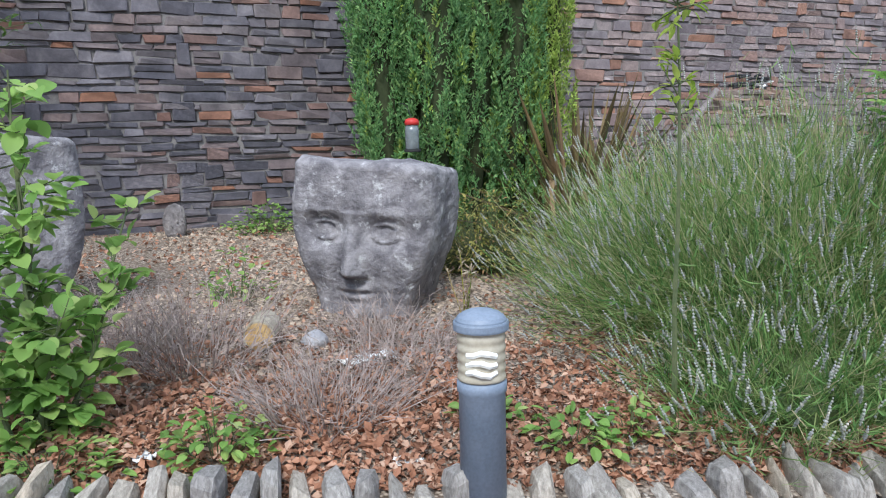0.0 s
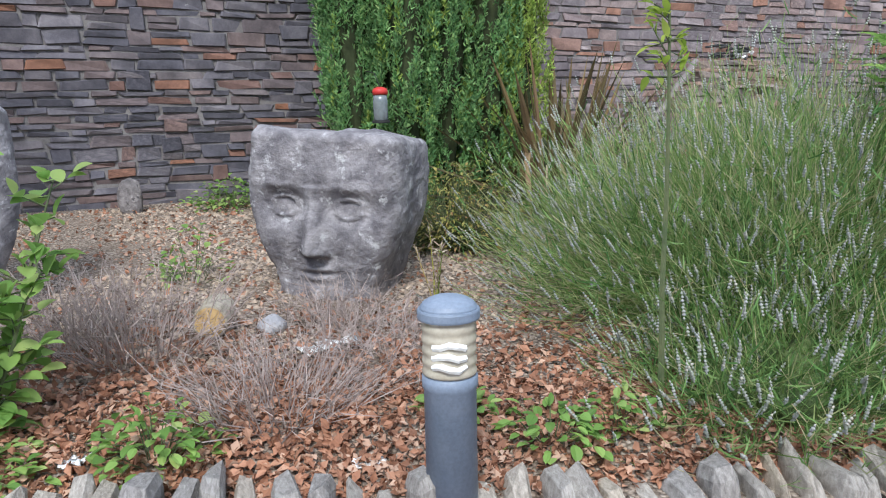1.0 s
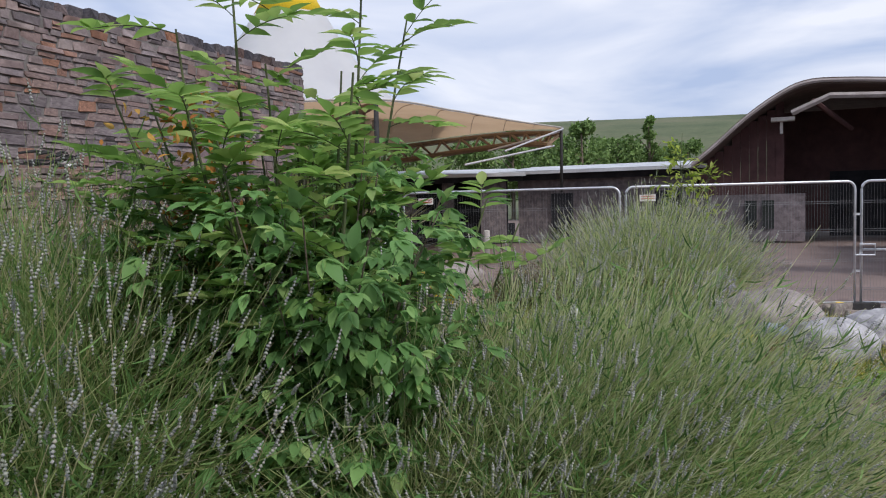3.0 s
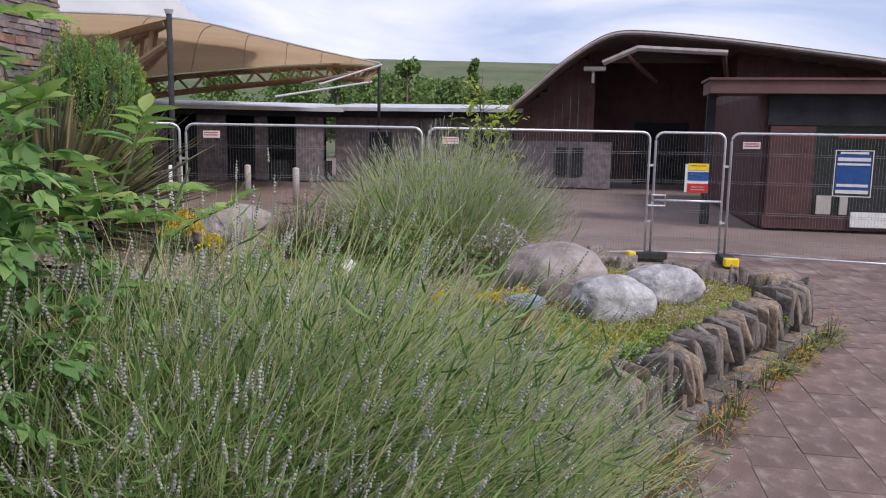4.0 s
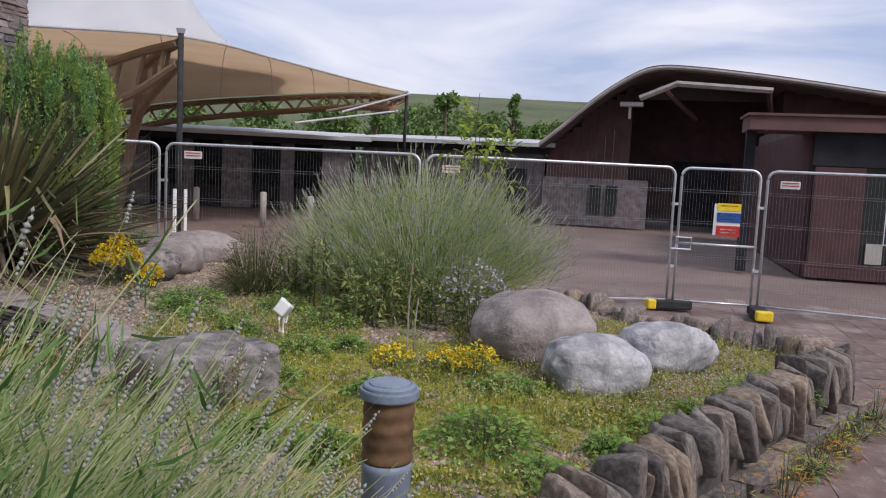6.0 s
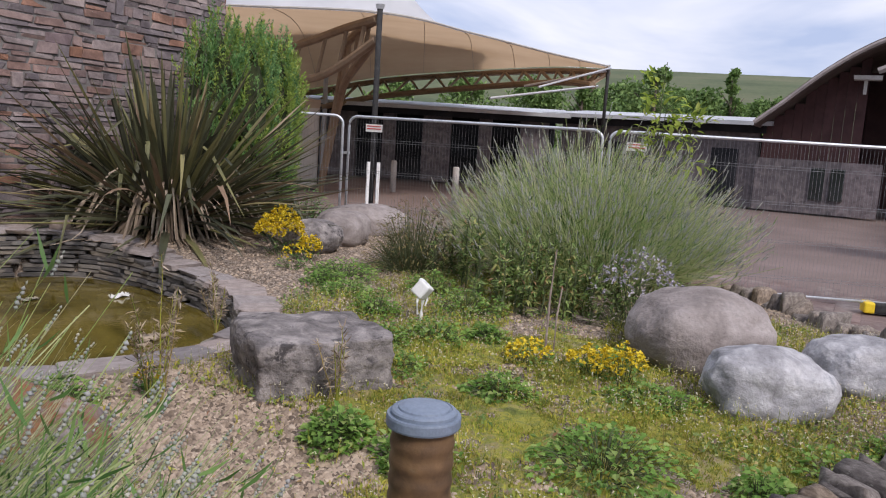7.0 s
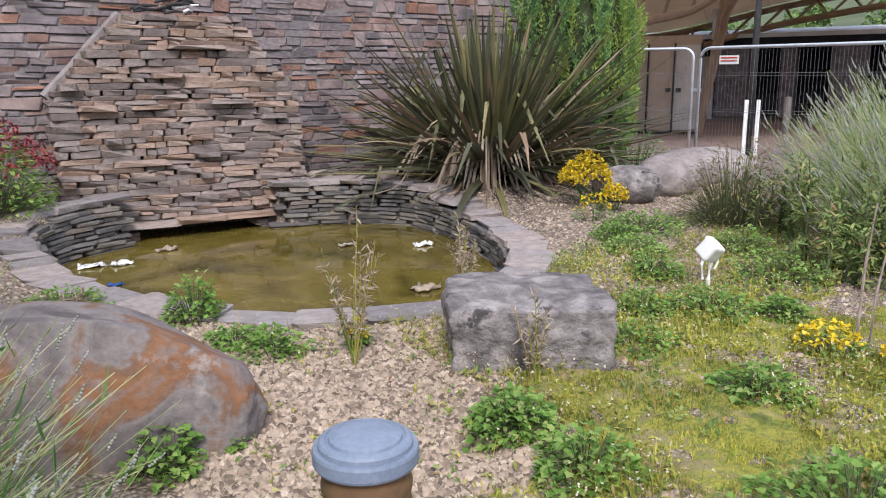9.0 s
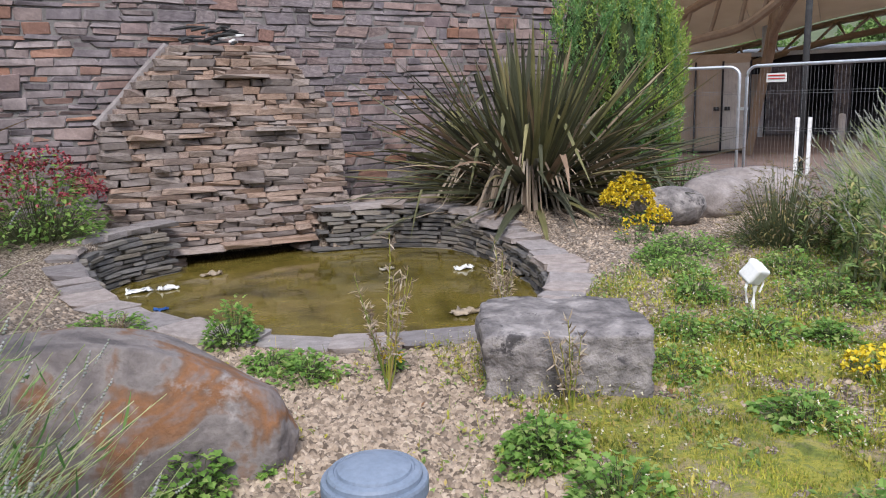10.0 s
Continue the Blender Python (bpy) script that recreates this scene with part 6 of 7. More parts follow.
def shop():
    t = thing("flat_roofed_shop", (18.2, -6.0, 0.0), "dark flat-roofed shop with deep brown fascia and red-framed window", "shop building")
    off = Vector((18.2, -6.0, 0.0))
    g = Geo()
    slab(g, Vector((18.7, -9.75, 2.99)) - off, (1.2, 15.0, 0.28))
    g.obj("roof_fascia", M_fascia, t, "deep brown-red fascia board")
    g = Geo()
    slab(g, Vector((23.4, -10.4, 3.1)) - off, (8.2, 13.4, 0.3))
    g.obj("roof_deck", M_roofbrown, t)
    g = Geo()
    slab(g, Vector((18.7, -9.75, 3.15)) - off, (1.3, 15.1, 0.05))
    g.obj("roof_edge", M_fascia, t)
    g = Geo()
    slab(g, Vector((18.32, -9.8, 0.15)) - off, (0.16, 12.6, 0.3))
    g.obj("stall_riser", M_clad, t, "dark red stall riser")
    # Band over the window, coloured with the shade under the fascia.
    g = Geo()
    slab(g, Vector((18.4, -9.8, 2.55)) - off, (0.16, 12.6, 0.7))
    g.obj("window_head", M_shade, t)
    g = Geo()
    slab(g, Vector((18.3, -6.6, 1.98)) - off, (0.06, 3.4, 0.07))
    g.obj("red_sign_band", M_red_dull, t, "red sign strip over the window")
    g = Geo()
    slab(g, Vector((18.45, -9.8, 1.25)) - off, (0.04, 12.5, 2.0))
    g.obj("window_pane", M_glass_dark, t, "large dark shop window")
    for y, w in ((-4.0, 0.9), (-7.3, 0.24), (-9.6, 0.2), (-11.6, 0.2), (-13.6, 0.2)):
        g = Geo()
        slab(g, Vector((18.3, y, 1.2)) - off, (0.14, w, 1.95))
        g.obj("window_post", M_clad, t)
    g = Geo()
    slab(g, Vector((18.2, -6.3, 0.24)) - off, (0.05, 2.1, 0.32))
    g.obj("white_panel", M_white, t, "white panel below the window")
    for y, w in ((-5.0, 0.3), (-5.4, 0.16)):
        g = Geo()
        slab(g, Vector((18.4, y + 0.25, 0.52)) - off, (0.05, w, 0.4))
        g.obj("window_poster", M_concrete, t, "faded pale poster")
    g = Geo()
    slab(g, Vector((23.0, -3.55, 1.45)) - off, (9.0, 0.2, 2.9))
    for c, q in (((23.0, -16.0, 1.45), (9.0, 0.2, 2.9)), ((27.4, -9.6, 1.45), (0.2, 12.4, 2.9))):
        w = Geo()
        slab(w, Vector(c) - off, q)
        w.obj("side_wall", M_clad, t)
    g.obj("side_wall", M_clad, t)
    g = Geo()
    slab(g, Vector((18.6, -2.35, 1.45)) - off, (0.18, 0.18, 2.9))
    g.obj("corner_post", M_shade, t)
    for y in (-2.6, -4.4, -6.4, -8.4):
        g = Geo()
        g.lathe([(0.05, 0.0), (0.06, 0.02), (0.06, 0.05)], 12, Vector((18.3, y, 2.85)) - off)
        g.obj("soffit_lamp", M_white, t)


def low_building():
    t = thing("low_stable_block", (30.5, 12.0, 0.0), "low dark arcade building with grey sheet roof and tan piers", "outbuilding")
    off = Vector((30.5, 12.0, 0.0))
    a, b = Vector((24.5, 26.0, 0)), Vector((31.0, 10.6, 0))
    d = (b - a).normalized()
    turn = math.degrees(math.atan2(d.y, d.x))
    L = (b - a).length
    nrm = Vector((-d.y, d.x, 0))
    if nrm.x < 0:
        nrm = -nrm
    mid = a.lerp(b, 0.5)
    # Back wall near black: the arcade's inner shade is in its colour.
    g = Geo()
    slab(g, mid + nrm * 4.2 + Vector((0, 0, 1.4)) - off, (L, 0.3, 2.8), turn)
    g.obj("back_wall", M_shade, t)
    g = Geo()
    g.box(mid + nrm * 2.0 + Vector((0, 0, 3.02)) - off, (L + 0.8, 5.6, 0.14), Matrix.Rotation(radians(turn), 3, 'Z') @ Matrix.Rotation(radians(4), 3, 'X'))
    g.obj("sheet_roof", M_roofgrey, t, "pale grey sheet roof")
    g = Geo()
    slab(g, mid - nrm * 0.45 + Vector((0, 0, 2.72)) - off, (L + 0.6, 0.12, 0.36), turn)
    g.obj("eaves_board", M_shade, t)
    k = 0
    s = 0.6
    while s < L:
        p = a + d * s
        g = Geo()
        w = 0.5 if k % 2 else 1.1
        slab(g, p + Vector((0, 0, 1.3)) - off, (w, 0.3, 2.6), turn)
        g.obj("pier", M_dark_rest, t)
        k += 1
        s += 1.9
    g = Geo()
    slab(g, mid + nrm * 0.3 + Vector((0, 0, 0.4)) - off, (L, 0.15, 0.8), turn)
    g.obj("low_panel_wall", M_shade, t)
    # tan doors
    for q in (0.32, 0.42):
        g = Geo()
        p = a + d * (L * q) - nrm * 0.2
        slab(g, p + Vector((0, 0, 1.1)) - off, (0.9, 0.1, 2.1), turn)
        g.obj("door_leaf", M_tan, t, "tan painted door")
    # the stretch that joins the barn
    u = thing("link_building", (32.5, 7.0, 0.0), "low stone link building with pale grey roof", "outbuilding")
    off = Vector((32.5, 7.0, 0.0))
    g = Geo()
    slab(g, Vector((31.3, 6.9, 1.3)) - off, (0.3, 7.2, 2.6))
    g.obj("stone_wall", M_dark_rest, u, "dark stone wall")
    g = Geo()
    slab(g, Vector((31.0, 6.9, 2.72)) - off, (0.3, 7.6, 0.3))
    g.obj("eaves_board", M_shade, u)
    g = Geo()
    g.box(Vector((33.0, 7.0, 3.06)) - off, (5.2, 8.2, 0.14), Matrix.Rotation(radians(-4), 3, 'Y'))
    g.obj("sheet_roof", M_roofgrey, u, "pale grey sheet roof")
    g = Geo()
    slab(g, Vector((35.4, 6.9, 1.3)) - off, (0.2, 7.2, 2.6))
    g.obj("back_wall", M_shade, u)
    # Doorways are dark slabs; the shade within is only their colour.
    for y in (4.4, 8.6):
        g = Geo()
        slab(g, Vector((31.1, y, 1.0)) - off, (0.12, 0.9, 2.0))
        g.obj("doorway", M_shade, u, "doorway with its inner shade coloured near black")


def kiosk():
    t = thing("tan_kiosk", (20.15, 14.55, 0.0), "tan panelled kiosk with double doors under the canopy", "kiosk", turn=-46)
    g = Geo()
    g.box((-1.65, 0.9, 1.3), (4.7, 1.6, 2.6))
    g.obj("body", M_tan, t)
    for x, m in ((-0.34, M_tan), (0.34, M_concrete)):
        g = Geo()
        g.box((x, 0.06, 1.2), (0.64, 0.08, 2.3))
        dr = g.obj("door", m, t, "tan door leaf" if x < 0 else "pale door leaf")
        g = Geo()
        g.box((x - 0.2 if x > 0 else x + 0.2, 0.0, 1.15), (0.14, 0.05, 0.1))
        g.obj("handle", M_black, dr)
    for x in (-0.7, 0.0, 0.7):
        g = Geo()
        g.box((x, 0.0, 1.2), (0.05, 0.05, 2.4))
        g.obj("door_post", M_shade, t)


barn()
shop()
low_building()
kiosk()


def post(x, y, h, label):
    g = Geo()
    g.lathe([(0.09, -0.02), (0.09, h - 0.05), (0.075, h - 0.01), (0.02, h)], 16)
    o = g.obj("marker_post", M_concrete, smooth=True)
    o.matrix_basis = pose(x, y, 0)
    tagged(o, label, "post", group="marker posts")


for x, y in ((21.5, 9.9), (22.5, 12.6), (20.4, 8.0)):
    post(x, y, 0.95, "short pale concrete post on the yard")


def tent_spire(x, y, z0, r, h, r1, z1, label):
    """A yellow cone on a mast, with the white tent skin sweeping up to it in a hollow curve."""
    t = thing("tent_spire", (x, y, 0.0), label, "tent")
    g = Geo()
    g.lathe([(r, z0), (r * 0.62, z0 + h * 0.3), (r * 0.36, z0 + h * 0.62), (r * 0.16, z0 + h), (r * 0.1, z0 + h + 0.05)], 28)
    g.obj("cone", M_yellow, t, "bright yellow cone", smooth=True)
    g = Geo()
    g.tube([(0, 0, -0.06), (0, 0, z0 + h + 0.9)], 0.09, 8)
    g.obj("mast", M_roofgrey, t)
    g = Geo()
    n, m = 48, 16
    for i in range(m + 1):
        u = i / m
        q = r * 0.97 + (r1 - r) * u
        z = z1 + (z0 + 0.05 - z1) * (1 - u) ** 2.1
        for j in range(n):
            w = 2 * math.pi * j / n
            sag = 1 + 0.05 * u * math.cos(8 * w)
            g.v.append(Vector((q * sag * math.cos(w), q * sag * math.sin(w), z)))
    for i in range(m):
        for j in range(n):
            q = (j + 1) % n
            g.f.append((i * n + j, i * n + q, (i + 1) * n + q, (i + 1) * n + j))
    sk = g.obj("skin", M_tent_white, t, "white tensile fabric", smooth=True)
    th = sk.modifiers.new("thick", 'SOLIDIFY')
    th.thickness = 0.02


tent_spire(26.7, 18.6, 9.35, 1.5, 3.4, 6.6, 5.1, "white tensile tent roof sweeping up to a yellow cone")
t = thing("yellow_flue", (15.26, 21.3, 0.0), "yellow tapered flue top above the wall", "flue")
g = Geo()
g.lathe([(0.34, 0.0), (0.32, 8.7), (0.2, 9.35), (0.21, 9.4)], 12)
g.obj("flue_pipe", M_yellow, t)


def far_tree(x, y, h, w, seed, conifer_shape=False):
    rng = random.Random(seed)
    t = thing("far_tree", (x, y, 0.0), "green conifer beyond the roofs" if conifer_shape else "broad green deciduous tree beyond the roofs", "tree", group="trees beyond the roofs")
    g = Geo()
    g.tube([(0, 0, -0.1), (0.1, 0, h * 0.5), (0, 0, h * 0.9)], [0.22, 0.15, 0.05], 7)
    for k in range(6):
        a = rng.uniform(0, 6.28)
        g.tube([(0, 0, h * (0.35 + 0.07 * k)), (math.cos(a) * w * 0.3, math.sin(a) * w * 0.3, h * (0.5 + 0.07 * k))], [0.08, 0.03], 5)
    g.obj("trunk", M_bark, t)
    c = Geo()
    blobs = []
    for k in range(14):
        u = rng.random()
        rr = w / 2 * (1 - u * 0.9 if conifer_shape else math.sin(math.pi * (0.15 + 0.75 * u)))
        a = rng.uniform(0, 6.28)
        blobs.append((Vector((math.cos(a) * rr * 0.6, math.sin(a) * rr * 0.6, h * (0.25 + 0.7 * u))), max(0.25, rr * 0.55)))
    for k in range(3600):
        b, r = rng.choice(blobs)
        p = b + rand_dir(rng) * r * rng.uniform(0.55, 1.1)
        s = rng.uniform(0.22, 0.46)
        d = rand_dir(rng)
        leaf(c, p, d, rand_dir(rng), s, s * 0.75, 3)
    c.obj("crown", M_tree, t)


for k, (x, y, h, w, cf) in enumerate(((62, 31, 7.0, 5, False), (66, 26, 7.5, 6, False), (70, 23.5, 9, 4, True), (68, 19, 7.5, 5, False), (64, 15.5, 8.0, 6, False), (72, 14, 7.5, 6, False), (74, 11.5, 9.5, 4, True),
                                     (60, 37, 6.5, 5, False), (78, 8.5, 7, 6, False), (58, 44, 6, 6, False), (84, 27, 8, 7, False), (86, 18, 8, 7, False))):
    far_tree(x, y, h, w, 40 + k, cf)


# ---- ground cover ----
def in_bed(x, y):
    return y > kerb_y(x) + 0.2 and y < WALL_Y - 0.05 and x < bed_right(y) - 0.05 and pond_r(x, y, 0.3) > 1.0 and not (behind_fall(x, y) and y > 5.6)


def patch(x, y, cx, cy, r, seed=0):
    """How far (x, y) lies inside an uneven patch, 0 to 1."""
    d = math.hypot(x - cx, y - cy) / r + 0.45 * noise.noise(Vector((x * 1.7, y * 1.7, seed)))
    return 1 - smooth(0.7, 1.1, d)


MOSS = ((5.47, 0.92, 1.0), (6.22, 1.08, 0.8), (4.67, 0.4, 0.75), (5.08, 0.66, 0.8), (4.27, 0.66, 0.45), (5.48, 0.03, 0.7), (6.01, 1.71, 0.5))


def mossy(x, y):
    k = max(patch(x, y, *m, 5) for m in MOSS)
    return k * smooth(-0.55, 0.1, noise.noise(Vector((x * 3.1, y * 3.1, 40))) + 0.5 * noise.noise(Vector((x * 9, y * 9, 41))))


def gravel():
    rng = random.Random(31)
    g = Geo()
    made = 0
    tries = 0
    while made < 52000 and tries < 300000:
        tries += 1
        pick = rng.random()
        if pick < 0.42:
            x, y = rng.uniform(3.4, 5.4), rng.uniform(0.4, 2.9)
        elif pick < 0.8:
            x, y = rng.uniform(3.0, 9.2), rng.uniform(-1.4, 5.2)
        else:
            x, y = rng.uniform(-3.6, 0.8), rng.uniform(3.0, 6.6)
        if not in_bed(x, y) or rng.random() < mossy(x, y) * 0.6:
            continue
        if noise.noise(Vector((x * 0.9, y * 0.9, 9))) < -0.32:
            continue
        s = rng.uniform(0.008, 0.018) * (1.4 if rng.random() < 0.1 else 1)
        z = soil(x, y)
        a = rng.uniform(0, 6.28)
        c, q = math.cos(a), math.sin(a)
        f, e = rng.uniform(0.6, 1.0), rng.uniform(0.35, 0.6)
        v = []
        for px, py, pz in ((1, 0, 0), (0.4, 0.9, 0.1), (-0.6, 0.8, 0), (-1, -0.1, 0.1), (-0.4, -0.9, 0), (0.6, -0.8, 0.1), (0.4, 0.1, 1), (-0.4, -0.1, 0.9)):
            px, py = px * s * rng.uniform(0.85, 1.1), py * s * f
            v.append(Vector((x + px * c - py * q, y + px * q + py * c, z - 0.002 + pz * s * e * 1.6)))
        g.add(v, [(0, 1, 6), (1, 2, 7, 6), (2, 3, 7), (3, 4, 7), (4, 5, 6, 7), (5, 0, 6)])
        made += 1
    ob = g.obj("gravel", M_gravel, smooth=True)
    tagged(ob, "loose pale cream and tan gravel over soil", "gravel", kind="stuff")


def leaf_litter():
    rng = random.Random(32)
    g = Geo()
    for k in range(26000):
        if k < 21000:
            x = rng.uniform(-3.3, 0.6)
            y = kerb_y(x) + 0.03 + abs(rng.gauss(0, 0.62))
        else:
            x, y = rng.uniform(-3.4, 1.4), rng.uniform(2.6, 6.6)
        if y < kerb_y(x) + 0.02 or y > WALL_Y - 0.1:
            continue
        l = rng.uniform(0.015, 0.042)
        leaf(g, Vector((x, y, soil(x, y) + rng.uniform(0.003, 0.03))), rand_dir(rng) * Vector((1, 1, 0.5)), rand_dir(rng, 1.2), l, l * 0.75, 3)
    ob = g.obj("leaf_litter", M_litter)
    tagged(ob, "fallen rust-brown dry leaves under the statue", "fallen leaves", kind="stuff")


def moss():
    rng = random.Random(33)
    g = Geo()
    made = 0
    for k in range(190000):
        if made > 80000:
            break
        x, y = rng.uniform(3.7, 7.4), rng.uniform(-0.9, 2.3)
        if not in_bed(x, y) or rng.random() > mossy(x, y):
            continue
        made += 1
        z = soil(x, y) + 0.02 * (noise.noise(Vector((x * 4, y * 4, 2))) + 0.4)
        d = rand_dir(rng, 1.3)
        l = rng.uniform(0.006, 0.015)
        ribbon(g, [Vector((x, y, z - 0.008)), Vector((x, y, z)) + d * l], [0.0035, 0.001], rand_dir(rng))
    ob = g.obj("moss", M_moss)
    tagged(ob, "yellow-green moss cushions over the gravel", "moss", kind="stuff")
    # the mat itself
    g = Geo()
    step, idx = 0.045, {}
    for i in range(86):
        for j in range(72):
            x, y = 3.6 + i * step, -0.9 + j * step
            k = mossy(x, y)
            if in_bed(x, y):
                idx[i, j] = len(g.v)
                g.v.append(Vector((x, y, soil(x, y) - 0.022 + 0.029 * smooth(0.0, 0.6, k) + 0.014 * noise.noise(Vector((x * 9, y * 9, 1))) + 0.008 * noise.noise(Vector((x * 24, y * 24, 7))))))
    for (i, j) in idx:
        q = [(i, j), (i + 1, j), (i + 1, j + 1), (i, j + 1)]
        if all(c in idx for c in q) and max(mossy(3.6 + c[0] * step, -0.9 + c[1] * step) for c in q) > 0.01:
            g.f.append(tuple(idx[c] for c in q))
    tagged(g.obj("moss_mat", M_mossmat, smooth=True), "thin olive and yellow moss mat on the gravel", "moss", kind="stuff")


def meadow():
    """Tiny stalks with pale flower heads scattered over the bed."""
    rng = random.Random(34)
    g, f = Geo(), Geo()
    made = 0
    for k in range(30000):
        if made > 11000:
            break
        x, y = rng.uniform(3.7, 8.3), rng.uniform(-1.6, 2.9)
        if not in_bed(x, y) or noise.noise(Vector((x * 1.1, y * 1.1, 20))) < -0.18 or (x < 4.6 and y > 0.95 and rng.random() < 0.9):
            continue
        made += 1
        z = soil(x, y)
        h = rng.uniform(0.03, 0.11)
        tip = Vector((x + rng.gauss(0, 0.015), y + rng.gauss(0, 0.015), z + h))
        ribbon(g, [Vector((x, y, z)), tip], [0.0014, 0.0008], rand_dir(rng))
        for q in range(2):
            leaf(g, Vector((x, y, z + h * rng.uniform(0.1, 0.5))), rand_dir(rng, 0.3), Vector((0, 0, 1)), rng.uniform(0.015, 0.035), 0.012, 3)
        if rng.random() < 0.4:
            for q in range(3):
                leaf(f, tip, rand_dir(rng, 0.6), Vector((0, 0, 1)), 0.008, 0.008, 3)
    c = Geo()
    made = 0
    for k in range(60000):
        if made > 11000:
            break
        x, y = rng.uniform(2.9, 8.4), rng.uniform(-1.6, 3.4)
        if not in_bed(x, y) or noise.noise(Vector((x * 1.9, y * 1.9, 60))) + 0.5 * noise.noise(Vector((x * 6, y * 6, 61))) < 0.2:
            continue
        if x < 4.6 and y > 0.6 and rng.random() < 0.82:
            continue
        made += 1
        l = rng.uniform(0.012, 0.03)
        leaf(c, Vector((x, y, soil(x, y) + rng.uniform(0.0, 0.035))), rand_dir(rng, 0.4), rand_dir(rng, 1.5), l, l * 0.65, 3)
    tagged(c.obj("creeping_weeds", M_weed), "creeping green weeds spreading through the gravel", "weeds", kind="stuff")
    tagged(g.obj("low_weeds", M_moss), "low yellowing weed stalks across the gravel", "weeds", kind="stuff")
    tagged(f.obj("weed_flowers", M_cream), "tiny cream weed flower heads", "flowers", kind="stuff")


def twigs():
    """The dead heather: a low tangle of bare branching twigs."""
    rng = random.Random(35)
    for k, (cx, cy, r, n, h) in enumerate(((-1.42, 3.35, 0.55, 330, 0.34), (-1.05, 2.62, 0.5, 330, 0.24), (-1.68, 3.6, 0.4, 200, 0.28), (-0.5, 3.0, 0.35, 160, 0.18), (-0.62, 3.35, 0.35, 160, 0.2))):
        t = thing("dead_heather", (cx, cy, soil(cx, cy)), "low dead heather clump of bare purplish grey twigs", "dead shrub", group="dead heather")
        g = Geo()
        for q in range(n):
            a, u = rng.uniform(0, 6.28), math.sqrt(rng.random())
            b = Vector((math.cos(a) * u * r * 0.5, math.sin(a) * u * r * 0.5, 0))
            tip = Vector((math.cos(a) * r * u * rng.uniform(0.7, 1.2), math.sin(a) * r * u * rng.uniform(0.7, 1.2), h * rng.uniform(0.3, 1.0)))
            m = b.lerp(tip, 0.5) + rand_dir(rng) * 0.04
            ribbon(g, [b, m, tip], [0.0026, 0.002, 0.001], rand_dir(rng))
            for j in range(3):
                e = m.lerp(tip, rng.random())
                ribbon(g, [e, e + rand_dir(rng, 0.5) * rng.uniform(0.03, 0.09)], [0.0015, 0.0006], rand_dir(rng))
        g.obj("twig_tangle", M_twig, t)["kind"] = "stuff"


gravel()
leaf_litter()
moss()
meadow()
twigs()

# ---- small plants, space by space ----
rng = random.Random(50)


def at_soil(x, y, dz=-0.01):
    return (x, y, soil(x, y) + dz)


G1 = "green cranesbill clumps"
for k, (x, y, r, h, n) in enumerate(((4.5, 1.28, 0.24, 0.24, 200), (4.52, 0.95, 0.2, 0.16, 150), (4.92, 0.36, 0.28, 0.2, 220), (5.46, 1.04, 0.24, 0.16, 180), (5.83, 0.42, 0.26, 0.15, 190), (5.12, -0.18, 0.24, 0.13, 150),
                                    (3.94, 2.98, 0.16, 0.28, 130), (3.42, 3.44, 0.22, 0.14, 120), (3.98, 2.54, 0.17, 0.13, 100), (4.08, 2.34, 0.16, 0.13, 90), (3.68, 1.68, 0.12, 0.13, 60), (3.47, 1.58, 0.14, 0.2, 80),
                                    (5.42, 1.63, 0.15, 0.15, 90), (5.72, 1.88, 0.16, 0.16, 110), (6.04, 1.75, 0.24, 0.16, 170), (6.26, 1.51, 0.2, 0.14, 130), (6.6, 2.78, 0.24, 0.16, 150), (6.84, 1.94, 0.26, 0.18, 160), (6.75, 3.1, 0.24, 0.16, 130),
                                    (5.56, -0.44, 0.24, 0.16, 170), (5.97, -0.62, 0.22, 0.16, 150), (6.41, -0.97, 0.3, 0.2, 210), (6.76, -1.12, 0.25, 0.18, 160), (3.4, 1.03, 0.26, 0.18, 170), (4.65, 0.08, 0.2, 0.14, 120),
                                    (6.26, 2.3, 0.24, 0.18, 150), (7.15, 2.4, 0.25, 0.2, 160), (7.1, 3.18, 0.28, 0.2, 150))):
    tuft("cranesbill_clump", at_soil(x, y), r * (0.62 + 0.42 * ((k * 7) % 5) / 4), h * (0.6 + 0.35 * ((k * 3) % 4) / 3), int(n * 2.9), M_fresh, "low clump of fresh green finely cut leaves on the gravel", "ground plant", 60 + k, 0.026, 0.024, 2, group=G1)
for k, (x, y, r, h, n) in enumerate(((-1.95, 2.6, 0.28, 0.12, 170), (-1.45, 2.48, 0.2, 0.22, 130), (-0.5, 6.3, 0.42, 0.3, 300), (-1.08, 4.3, 0.26, 0.36, 90), (-0.55, 2.37, 0.16, 0.1, 70), (-0.36, 2.12, 0.2, 0.14, 90), (-0.16, 2.07, 0.16, 0.16, 80), (-2.63, 5.92, 0.3, 0.25, 120))):
    tuft("weed_clump", at_soil(x, y), r * 0.8, h * 0.8, n, M_leaf_bright, "low clump of broad green weed leaves in the leaf litter", "weeds", 90 + k, 0.04, 0.032, 1, group="weed clumps")
